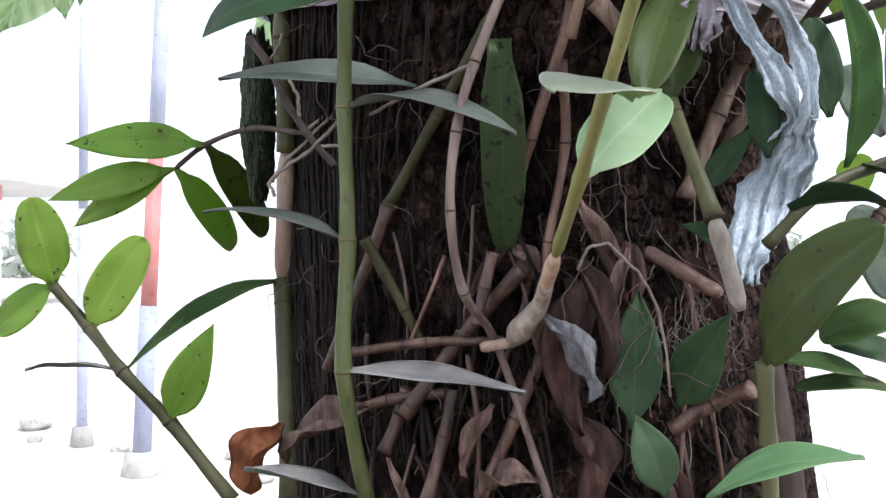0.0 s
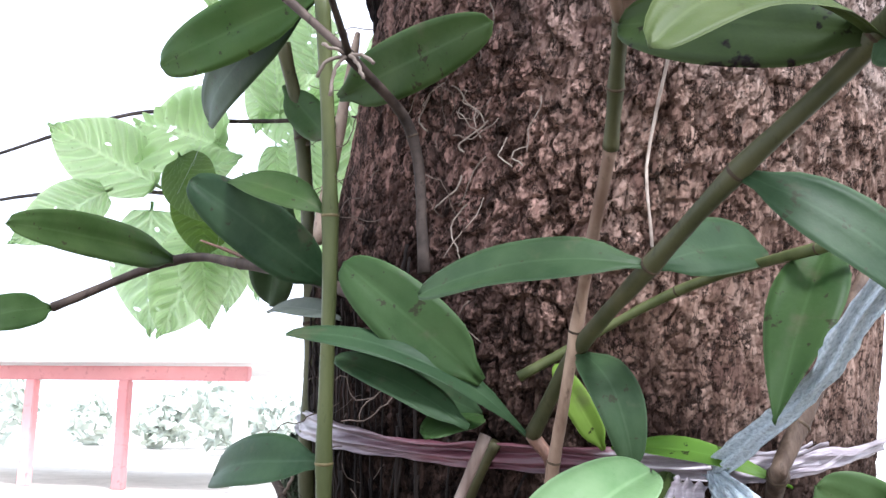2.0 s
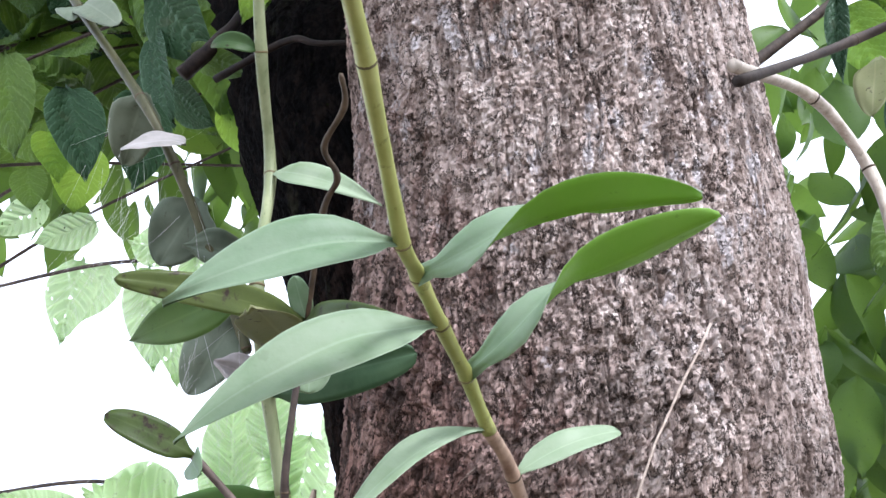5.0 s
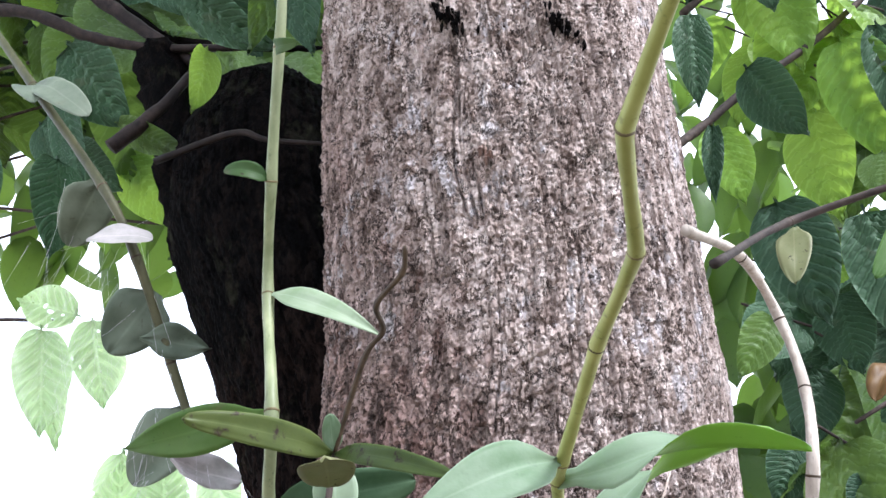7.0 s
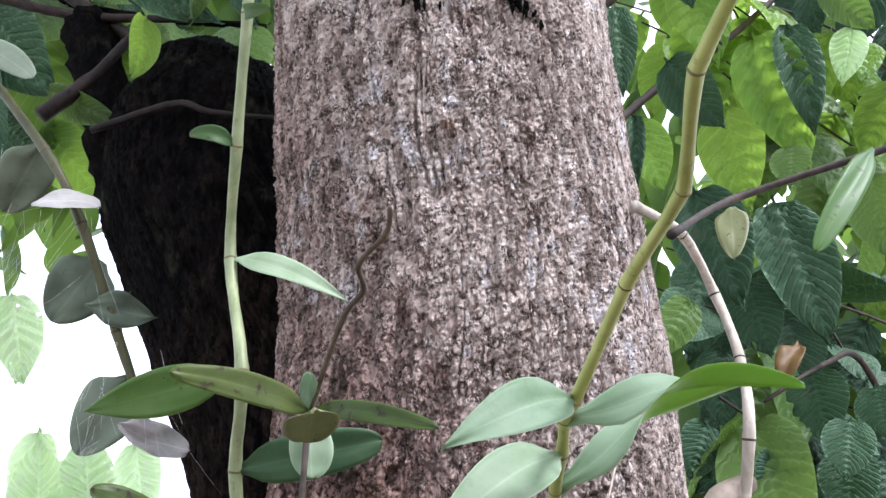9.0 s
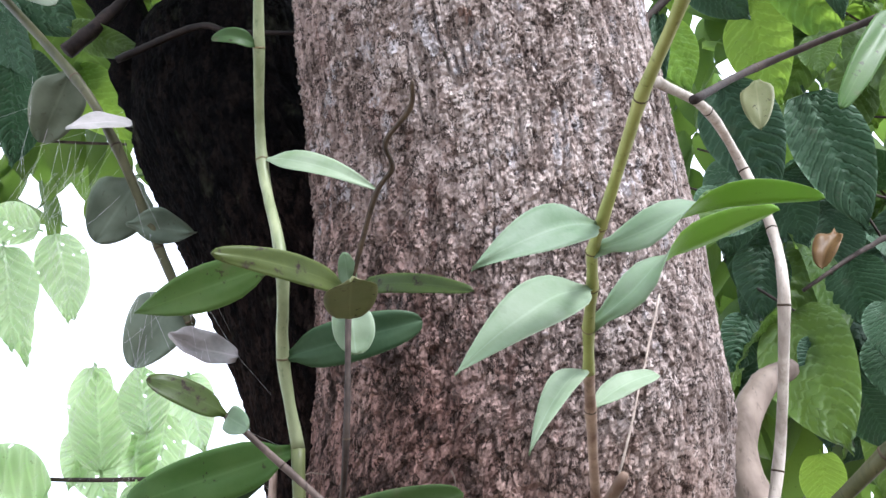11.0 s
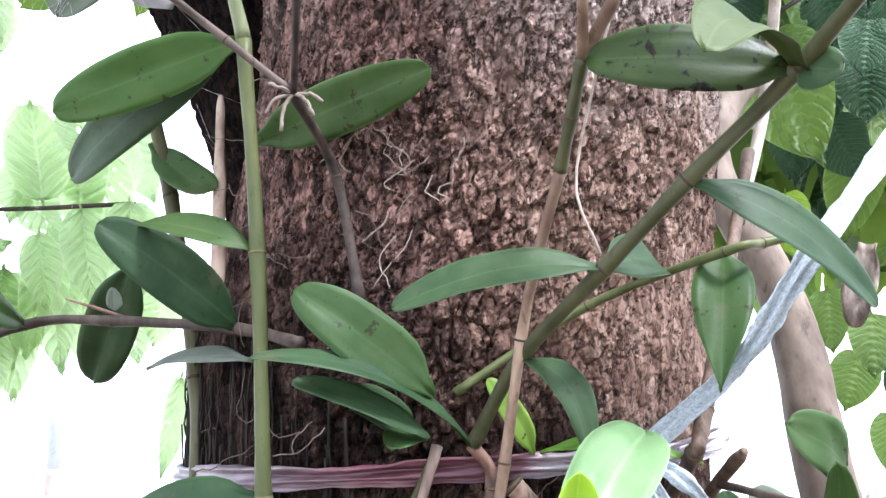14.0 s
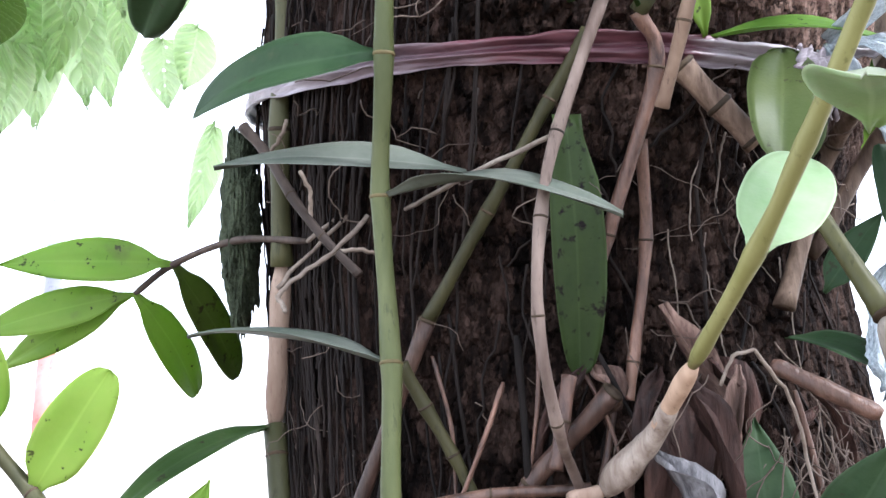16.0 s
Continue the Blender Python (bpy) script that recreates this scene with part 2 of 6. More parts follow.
CANE = plain("green_cane", (0.13, 0.155, 0.075), (0.25, 0.27, 0.155), 90, 0.45, (1, 1, 0.25), 0.3, 0.0006, vary=0.12)
CANE_DARK = plain("dark_green_cane", (0.040, 0.044, 0.019), (0.105, 0.097, 0.047), 90, 0.5, (1, 1, 0.3), 0.3, 0.0006, vary=0.12)
CANE_YOUNG = plain("young_cane", (0.225, 0.215, 0.075), (0.315, 0.295, 0.125), 90, 0.42, (1, 1, 0.25), 0.2, 0.0005, vary=0.1)
CANE_OLIVE = plain("olive_cane", (0.20, 0.215, 0.055), (0.31, 0.32, 0.11), 90, 0.45, (1, 1, 0.25), 0.2, 0.0005, vary=0.1)
CANE_DRY = plain("dry_cane", (0.20, 0.13, 0.095), (0.44, 0.34, 0.27), 110, 0.65, (1, 1, 0.2), 0.5, 0.0008)
CANE_BROWN = plain("brown_cane", (0.026, 0.012, 0.009), (0.235, 0.132, 0.094), 170, 0.45, (1, 1, 0.22), 1.0, 0.0016, vary=0.5, gloss=0.4)
CANE_GREY = plain("grey_brown_cane", (0.036, 0.026, 0.022), (0.135, 0.100, 0.082), 110, 0.65, (1, 1, 0.2), 0.5, 0.0008)
CANE_PALE = plain("pale_cane", (0.26, 0.22, 0.18), (0.56, 0.51, 0.45), 170, 0.6, (1, 1, 0.2), 0.4, 0.0006)
CANE_RUST = plain("rusty_cane", (0.12, 0.070, 0.048), (0.38, 0.275, 0.20), 110, 0.62, (1, 1, 0.2), 0.5, 0.0008)
CANE_BUFF = plain("buff_sheath", (0.17, 0.120, 0.092), (0.50, 0.43, 0.37), 240, 0.7, (1, 1, 0.18), 1.0, 0.0014)
CANE_ROSY = plain("pinkish_dry_cane", (0.095, 0.062, 0.049), (0.34, 0.262, 0.222), 120, 0.62, (1, 1, 0.2), 0.5, 0.0008)
CANE_PINK = plain("pinkish_sheath", (0.24, 0.15, 0.10), (0.44, 0.31, 0.22), 140, 0.6, (1, 1, 0.2), 0.4, 0.0006)
CANE_MURKY = plain("murky_olive_cane", (0.068, 0.068, 0.027), (0.155, 0.148, 0.064), 90, 0.45, (1, 1, 0.25), 0.3, 0.0006, vary=0.1)
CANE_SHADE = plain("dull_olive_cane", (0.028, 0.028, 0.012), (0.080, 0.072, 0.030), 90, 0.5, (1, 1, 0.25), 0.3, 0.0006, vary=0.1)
CANE_TAN = plain("tan_cane", (0.055, 0.032, 0.022), (0.30, 0.215, 0.158), 180, 0.62, (1, 1, 0.2), 0.9, 0.0014, vary=0.3)
NODE = plain("node_ring", (0.028, 0.019, 0.012), (0.10, 0.068, 0.040), 200, 0.65, None, 0.4, 0.0005)
NODE_GREEN = plain("green_node_ring", (0.085, 0.068, 0.030), (0.18, 0.145, 0.068), 200, 0.55, None, 0.3, 0.0005)
PALE_ROOT = plain("pale_root", (0.16, 0.122, 0.098), (0.39, 0.33, 0.28), 160, 0.75, None, 0.4, 0.0005)
ROOT = plain("aerial_root", (0.085, 0.06, 0.047), (0.27, 0.21, 0.175), 160, 0.75, None, 0.4, 0.0005)
FIBRE = plain("root_fibre", (0.004, 0.003, 0.003), (0.034, 0.024, 0.020), 120, 0.85, (1, 1, 0.3), 0.4, 0.0006)
DEAD = plain("dead_leaf", (0.013, 0.006, 0.005), (0.135, 0.072, 0.058), 210, 0.6, (1, 1, 0.16), 1.0, 0.0022, vary=0.4)
DEAD_PALE = plain("dead_leaf_pale", (0.055, 0.030, 0.024), (0.32, 0.21, 0.168), 210, 0.7, (1, 1, 0.16), 1.0, 0.0022, vary=0.4)
DEAD_GREY = plain("dead_leaf_grey", (0.045, 0.043, 0.046), (0.33, 0.32, 0.335), 240, 0.6, (1, 1, 0.14), 1.0, 0.0022)
DEAD_ORANGE = plain("dead_leaf_orange", (0.11, 0.034, 0.014), (0.32, 0.125, 0.055), 160, 0.7, (1, 1, 0.3), 1.0, 0.002)
LEAF = leaf_material("leaf", (0.019, 0.045, 0.010), (0.055, 0.092, 0.030), (0.10, 0.24, 0.025), 0.50, 0.25, 0.75)
LEAF_UNDER = leaf_material("leaf_underside", (0.032, 0.078, 0.016), (0.064, 0.120, 0.030), (0.13, 0.31, 0.028), 0.44, 0.28, 0.7)
LEAF_DARK = leaf_material("dark_leaf", (0.013, 0.034, 0.013), (0.038, 0.068, 0.030), (0.05, 0.13, 0.02), 0.50, 0.15, 0.6)
LEAF_BLOOM = leaf_material("bloomed_leaf", (0.115, 0.172, 0.096), (0.215, 0.268, 0.185), (0.24, 0.38, 0.09), 0.5, 0.25, 0.1)
LEAF_PURPLE = leaf_material("purplish_leaf", (0.062, 0.082, 0.062), (0.155, 0.165, 0.140), (0.10, 0.15, 0.06), 0.5, 0.15, 0.15)
LEAF_MINT = leaf_material("mint_leaf", (0.19, 0.31, 0.14), (0.35, 0.43, 0.27), (0.36, 0.55, 0.16), 0.5, 0.24, 0.12, spot_col=(0.26, 0.17, 0.13))
LEAF_BLUSH = leaf_material("blushed_leaf", (0.34, 0.40, 0.28), (0.52, 0.51, 0.43), (0.40, 0.54, 0.16), 0.5, 0.3, 0.12, spot_col=(0.40, 0.22, 0.20))
LEAF_TEAL = leaf_material("teal_green_leaf", (0.085, 0.175, 0.070), (0.17, 0.27, 0.135), (0.20, 0.40, 0.08), 0.36, 0.25, 0.12)
LEAF_ROSE = leaf_material("rosy_grey_leaf", (0.15, 0.155, 0.140), (0.36, 0.325, 0.32), (0.18, 0.22, 0.11), 0.5, 0.12, 0.2)
LEAF_CREAM = leaf_material("cream_young_leaf", (0.125, 0.20, 0.052), (0.225, 0.285, 0.115), (0.25, 0.37, 0.07), 0.45, 0.28, 0.15, spot_col=(0.30, 0.22, 0.14))
LEAF_YOUNG = leaf_material("young_leaf", (0.26, 0.41, 0.03), (0.38, 0.50, 0.08), (0.45, 0.64, 0.04), 0.38, 0.40, 0.12, spot_col=(0.30, 0.20, 0.10))
LEAF_FRESH = leaf_material("fresh_leaf", (0.15, 0.24, 0.075), (0.26, 0.35, 0.155), (0.32, 0.47, 0.10), 0.36, 0.35, 0.2)
LEAF_LIME = leaf_material("lime_leaf", (0.10, 0.20, 0.026), (0.19, 0.30, 0.055), (0.34, 0.55, 0.05), 0.40, 0.40, 0.85)
LEAF_VIVID = leaf_material("vivid_green_leaf_underside", (0.13, 0.255, 0.030), (0.21, 0.34, 0.065), (0.40, 0.64, 0.06), 0.36, 0.42, 0.2)
LEAF_YELLOWED = leaf_material("yellowed_leaf", (0.065, 0.038, 0.011), (0.11, 0.068, 0.023), (0.12, 0.07, 0.02), 0.5, 0.15, 0.5)
LEAF_SAGE = leaf_material("pale_olive_leaf", (0.032, 0.054, 0.014), (0.062, 0.084, 0.029), (0.07, 0.12, 0.02), 0.5, 0.12, 0.3)
LEAF_OLIVE = leaf_material("olive_leaf", (0.038, 0.058, 0.015), (0.080, 0.100, 0.034), (0.10, 0.17, 0.025), 0.42, 0.22, 0.7)
LEAF_SPOT = leaf_material("spotted_leaf", (0.030, 0.046, 0.010), (0.066, 0.088, 0.022), (0.11, 0.18, 0.016), 0.42, 0.30, 1.0)
# SHRUB in sunlit and shaded versions: light and shade put into the leaf colour
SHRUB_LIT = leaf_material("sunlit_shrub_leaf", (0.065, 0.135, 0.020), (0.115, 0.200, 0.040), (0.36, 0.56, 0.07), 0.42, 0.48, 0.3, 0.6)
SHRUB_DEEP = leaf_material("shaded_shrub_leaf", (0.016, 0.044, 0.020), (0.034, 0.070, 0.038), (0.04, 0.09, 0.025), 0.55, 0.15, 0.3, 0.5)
LEAF_BLOTCH = leaf_material("blotched_dark_leaf", (0.016, 0.030, 0.008), (0.040, 0.060, 0.017), (0.07, 0.12, 0.014), 0.42, 0.2, 1.0, spot_col=(0.008, 0.006, 0.004))
LEAF_KHAKI = leaf_material("khaki_leaf", (0.11, 0.118, 0.050), (0.19, 0.185, 0.095), (0.20, 0.26, 0.06), 0.5, 0.25, 0.9)
LEAF_GREY = leaf_material("grey_green_leaf", (0.070, 0.092, 0.066), (0.135, 0.16, 0.118), (0.12, 0.20, 0.07), 0.55, 0.2, 0.3)
SHRUB = leaf_material("shrub_leaf", (0.024, 0.050, 0.016), (0.056, 0.090, 0.034), (0.24, 0.40, 0.06), 0.45, 0.36, 0.3, 0.6)
# leaf colour whitened to stand for glare from the bright yard
SHRUB_PALE = leaf_material("shrub_leaf_washed_out", (0.24, 0.37, 0.14), (0.36, 0.49, 0.27), (0.72, 0.88, 0.54), 0.5, 0.6, 0.3, 0.5)
# TWIG darkened to carry the shade on the crossing branches
SHADED_TWIG = plain("shaded_twig", (0.006, 0.004, 0.004), (0.034, 0.023, 0.019), 120, 0.8, None, 0.5, 0.001)
TWIG = plain("twig", (0.018, 0.013, 0.011), (0.085, 0.062, 0.050), 120, 0.75, None, 0.5, 0.001)


def ribbon_material():
    """Weathered silvery plastic twine: dull streaks and dark creases along the strip (u across, v along)."""
    m, nt, b = start("grey_plastic_ribbon")
    streak = noise_node(nt, 9, 5, 0.65, (1.6, 0.5, 1), "UV")
    crease = noise_node(nt, 5, 4, 0.7, (2.6, 0.7, 1), "UV", w=4.0)
    stain = noise_node(nt, 70, 4, 0.65)
    col = ramp(nt, streak, (0.25, (0.16, 0.195, 0.225)), (0.45, (0.40, 0.465, 0.515)), (0.65, (0.60, 0.66, 0.70)))
    col = mixc(nt, arith(nt, "MULTIPLY", mask(nt, crease, 0.60, 0.68), 0.7), col, (0.05, 0.055, 0.065))
    col = mixc(nt, arith(nt, "MULTIPLY", mask(nt, stain, 0.55, 0.72), 0.45), col, (0.20, 0.19, 0.16))
    link(nt, col, b.inputs["Base Color"])
    b.inputs["Roughness"].default_value = 0.42
    b.inputs["Specular IOR Level"].default_value = 0.4
    bump(nt, b, arith(nt, "ADD", streak, crease), 0.9, 0.0012)
    return m


RIBBON = ribbon_material()



def soil_material():
    """Pale trodden earth; the dark litter under the tree is out of view, added to cut bounce light."""
    m = plain("pale_ground", (0.50, 0.46, 0.40), (0.70, 0.66, 0.60), 1.3, 0.9, None, 0.4, 0.02)
    nt, b = m.node_tree, m.node_tree.nodes["Principled BSDF"]
    was = b.inputs["Base Color"].links[0].from_socket
    tc = nt.nodes.new("ShaderNodeTexCoord")
    ln = nt.nodes.new("ShaderNodeVectorMath")
    ln.operation = "LENGTH"
    link(nt, tc.outputs["Object"], ln.inputs[0])
    reach = arith(nt, "ADD", ln.outputs["Value"], arith(nt, "MULTIPLY", noise_node(nt, 2.5, 5, 0.6), 1.2))
    litter = ramp(nt, noise_node(nt, 25, 6, 0.7), (0.3, (0.02, 0.013, 0.008)), (0.7, (0.10, 0.065, 0.04)))
    link(nt, mixc(nt, mask(nt, reach, 4.2, 3.6), was, litter), b.inputs["Base Color"])
    return m


SOIL = soil_material()
# post blue and both reds lightened to stand for flare in the yard
POST_BLUE = plain("blue_grey_paint", (0.36, 0.38, 0.48), (0.50, 0.52, 0.62), 9, 0.6, None, 0.3, 0.002)
POST_RED = plain("worn_red_paint", (0.60, 0.22, 0.20), (0.72, 0.36, 0.33), 6, 0.6, None, 0.4, 0.002)
CONCRETE = plain("concrete", (0.40, 0.38, 0.35), (0.60, 0.57, 0.53), 8, 0.9, None, 0.4, 0.004)
RED_PAINT = plain("red_paint", (0.72, 0.30, 0.30), (0.80, 0.38, 0.37), 2, 0.5, None, 0.2, 0.003)
WHITE_PAINT = plain("white_paint", (0.74, 0.74, 0.73), (0.82, 0.82, 0.81), 2, 0.6, None, 0.2, 0.003, vary=0.03)
# leaf green whitened in place of distance haze and glare
HAZED_LEAF = plain("hazed_far_foliage", (0.70, 0.76, 0.66), (0.80, 0.85, 0.77), 1.5, 0.7, None, 0.2, 0.01)


def band_material():
    """Faded plastic twine: whitish, stained wine red along its middle."""
    m, nt, b = start("stained_ribbon")
    tc = nt.nodes.new("ShaderNodeTexCoord")
    sep = nt.nodes.new("ShaderNodeSeparateXYZ")
    link(nt, tc.outputs["Object"], sep.inputs[0])
    streak = noise_node(nt, 300, 4, 0.6, (0.12, 0.12, 1))
    white = ramp(nt, streak, (0.3, (0.13, 0.10, 0.112)), (0.7, (0.41, 0.37, 0.40)))
    wine = ramp(nt, streak, (0.3, (0.036, 0.008, 0.014)), (0.7, (0.135, 0.050, 0.064)))
    wob = arith(nt, "ADD", sep.outputs[0], arith(nt, "MULTIPLY", arith(nt, "SUBTRACT", noise_node(nt, 60, 3, 0.6, (0.4, 1, 2)), 0.5), 0.09))
    a = mask(nt, wob, -0.09, 0.0)
    c = mask(nt, wob, 0.085, 0.072)
    col = mixc(nt, arith(nt, "MULTIPLY", a, c), white, wine)
    link(nt, col, b.inputs["Base Color"])
    b.inputs["Roughness"].default_value = 0.4
    bump(nt, b, streak, 0.6, 0.001)
    return m


BAND = band_material()


# ---- mesh builders ----
def thing(name, label, category, group="", kind=""):
    ob = new(name)
    return tagged(ob, label, category, group, kind)


def mesh_part(name, verts, faces, mats, parent=None, label="", uvs=None, index=None, smooth=True):
    me = bpy.data.meshes.new(name)
    me.from_pydata([tuple(v) for v in verts], [], faces)
    for m in (mats if isinstance(mats, (list, tuple)) else [mats]):
        me.materials.append(m)
    if index is not None:
        me.polygons.foreach_set("material_index", index)
    if smooth:
        me.polygons.foreach_set("use_smooth", [True] * len(me.polygons))
    if uvs is not None:
        layer = me.uv_layers.new(name="UVMap")
        loops = np.empty(len(me.loops), dtype=np.int32)
        me.loops.foreach_get("vertex_index", loops)
        layer.data.foreach_set("uv", np.asarray(uvs, dtype=np.float32)[loops].ravel())
    ob = new(name, me)
    if parent is not None:
        ob.parent = parent
    if label:
        ob["label"] = label
    return ob


def glide(pts, per=8):
    """A smooth line through the points (Catmull-Rom), with the running number of the segment."""
    p = [Vector(q) for q in pts]
    p = [2 * p[0] - p[1]] + p + [2 * p[-1] - p[-2]]
    out = []
    for k in range(1, len(p) - 2):
        a, b, c, d = p[k - 1:k + 3]
        for j in range(per):
            t = j / per
            out.append((0.5 * (2 * b + (c - a) * t + (2 * a - 5 * b + 4 * c - d) * t * t + (3 * b - a - 3 * c + d) * t ** 3), k - 1 + t))
    out.append((p[-2], len(p) - 3.0))
    return out


def tube_data(line, radii, sides=10, rough=0.0, flat=1.0):
    """Rings along a line of points, closed at both ends."""
    verts, faces = [], []
    up = Vector((0.31, 0.87, 0.38)).normalized()
    n = len(line)
    for i, (p, r) in enumerate(zip(line, radii)):
        d = (line[min(i + 1, n - 1)] - line[max(i - 1, 0)]).normalized()
        if abs(d.dot(up)) > 0.95:
            up = Vector((0.9, 0.1, 0.4)).normalized()
        s = d.cross(up).normalized()
        w = s.cross(d).normalized()
        for k in range(sides):
            a = 2 * math.pi * k / sides
            rr = r * (1 + rough * noise.noise(Vector((p.x * 90 + 3 * math.cos(a), p.y * 90 + 3 * math.sin(a), p.z * 60)))) if rough else r
            verts.append(p + s * math.cos(a) * rr + w * math.sin(a) * rr * flat)
    for i in range(n - 1):
        for k in range(sides):
            a, b = i * sides + k, i * sides + (k + 1) % sides
            faces.append((a, b, b + sides, a + sides))
    faces.append(tuple(range(sides - 1, -1, -1)))
    faces.append(tuple(range((n - 1) * sides, n * sides)))
    return verts, faces


def cane(parent, pts, r, mat, name="cane", taper=1.0, node_mat=NODE, rings=True, swell=0.09, per=9, rough=0.12, label="", skip_ends=True, straight=0.0):
    """A jointed stem: thickened at each joint, with a ring of dry sheath there."""
    line = glide(pts, per)
    last = len(pts) - 1
    corner = [Vector(q) for q in pts]
    pos = [q.lerp(corner[min(int(s), last - 1)].lerp(corner[min(int(s), last - 1) + 1], s - min(int(s), last - 1)), straight) for q, s in line]
    radii = []
    for _, s in line:
        near = abs(s - round(s))
        k = 1 + swell * math.exp(-(near / 0.07) ** 2) - 0.06 * math.cos(2 * math.pi * (s - 0.5))
        radii.append(r * k * (1 + (taper - 1) * s / last))
    if not rings:
        radii[0] *= 0.55
        radii[1] *= 0.9
        radii[-2] *= 0.9
        radii[-1] *= 0.55
    v, f = tube_data(pos, radii, 12, rough)
    ob = mesh_part(name, v, f, mat, parent, label)
    if rings:
        for k in range(1 if skip_ends else 0, last + (0 if skip_ends else 1)):
            i = min(k * per, len(pos) - 2)
            d = (pos[i + 1] - pos[max(i - 1, 0)]).normalized()
            rr = radii[i] * 1.02
            h = max(rr * 0.26, 0.0005)
            ring = [pos[i] + d * h * q for q in (-1.0, -0.6, 0.0, 0.5, 0.8)]
            v, f = tube_data(ring, [rr * 0.9, rr * 1.02, rr * 1.06, rr * 1.0, rr * 0.86], 12, 0.1)
            mesh_part("node_ring", v, f, node_mat, ob)
    return ob


EYE_SIDE = Vector((0.05, 0.0, 1.5))


def leaf(parent, base, tip, w, a=0, bow=0.12, fold=0.18, mats=(LEAF, LEAF_UNDER), shape="oblong", twist=0, turn_at=None, name="leaf", label="", thick=0.0009, wave=0.035, seed=0, side=0.0):
    """A blade from base to tip. a: degrees by which its upper face is turned up, away from the path. bow: how far it arches, fold: how far its halves fold up, side: how far it bends sideways."""
    base, tip = Vector(base), Vector(tip)
    ax = tip - base
    length = ax.length
    ax.normalize()
    view = EYE_SIDE - (base + tip) / 2
    n0 = (view - ax * view.dot(ax)).normalized()
    up = Vector((0, 0, 1))
    s0 = ax.cross(n0)
    turn = a if (Matrix.Rotation(radians(20), 3, ax) @ n0).dot(up) >= n0.dot(up) - 1e-9 else -a
    nu, nv = 8, 16
    p_, q_, lo = {"tongue": (1.0, 0.36, 0.55), "oblong": (1.0, 0.38, 0.16), "lance": (0.80, 0.95, 0.10), "round": (0.66, 0.50, 0.22), "spade": (0.50, 0.60, 0.25), "strap": (0.95, 0.35, 0.3), "paddle": (1.15, 0.50, 0.30), "heart": (0.86, 0.40, 0.5)}[shape]
    rows, uvs = [], []
    for j in range(nv + 1):
        v = 1 - (1 - j / nv) ** 1.45
        n = Matrix.Rotation(radians(turn + (1 if turn >= 0 else -1) * twist * ((v if turn_at is None else 1 / (1 + math.exp((turn_at - v) / 0.09))) - 0.3)), 3, ax) @ n0
        s = ax.cross(n)
        c = base + ax * (v * length) + n * (4 * bow * length * v * (1 - v)) + s * (4 * side * length * v * (1 - v))
        h = w / 2 * max(math.sin(math.pi * min(1, v) ** p_), 0.0) ** q_
        if v < 0.3:
            h = max(h * min(1, 0.22 + v / 0.26), w / 2 * lo)
        if j == nv:
            h = w * 0.025
        row = []
        for i in range(nu + 1):
            u = 2 * i / nu - 1
            rip = wave * w * noise.noise(Vector((v * 3.1 + seed, u * 1.7, seed * 3.7)))
            row.append((c + s * (u * h * (1 - 0.15 * fold * abs(u))) + n * (fold * abs(u) ** 1.3 * h + rip * 2 - 0.03 * h * math.exp(-(u / 0.12) ** 2)), n, u))
            uvs.append((i / nu, v))
        rows.append(row)
    verts, faces, idx = [], [], []
    for row in rows:
        for p, n, u in row:
            verts.append(p + n * thick * 0.5 * (1 - u * u))
    k0 = len(verts)
    for row in rows:
        for p, n, u in row:
            verts.append(p - n * thick * (0.5 * (1 - u * u) + 0.06) - n * thick * 0.6 * math.exp(-(u / 0.14) ** 2))
    c = nu + 1
    for j in range(nv):
        for i in range(nu):
            q = j * c + i
            faces.append((q, q + 1, q + c + 1, q + c))
            idx.append(0)
            faces.append((k0 + q, k0 + q + c, k0 + q + c + 1, k0 + q + 1))
            idx.append(1)
        for i, flip in ((0, False), (nu, True)):
            q = j * c + i
            e = (q, q + c, k0 + q + c, k0 + q)
            faces.append(e[::-1] if flip else e)
            idx.append(0)
    for j, flip in ((0, True), (nv, False)):
        for i in range(nu):
            q = j * c + i
            e = (q, q + 1, k0 + q + 1, k0 + q)
            faces.append(e[::-1] if flip else e)
            idx.append(0)
    return mesh_part(name, verts, faces, list(mats), parent, label, uvs + uvs, idx)


# ---- noise on a sheet, for bark ----
def hash2(ix, iy, k):
    h = (ix.astype(np.int64) * 374761393 + iy.astype(np.int64) * 668265263 + k * 974634777) & 0xFFFFFFFF
    h = ((h ^ (h >> 13)) * 1274126177) & 0xFFFFFFFF
    return ((h ^ (h >> 16)) & 0xFFFFFF) / float(0xFFFFFF)


def sheet_noise(x, y, k):
    ix, iy = np.floor(x), np.floor(y)
    fx, fy = x - ix, y - iy
    fx, fy = fx * fx * (3 - 2 * fx), fy * fy * (3 - 2 * fy)
    a, b = hash2(ix, iy, k), hash2(ix + 1, iy, k)
    c, d = hash2(ix, iy + 1, k), hash2(ix + 1, iy + 1, k)
    return (a + (b - a) * fx) * (1 - fy) + (c + (d - c) * fx) * fy - 0.5


def many_noise(x, y, k, octaves=5, gain=0.6):
    out, amp = 0.0, 1.0
    for o in range(octaves):
        out = out + amp * sheet_noise(x * 2 ** o + 7.7 * o, y * 2 ** o + 3.1 * o, k + o)
        amp *= gain
    return out


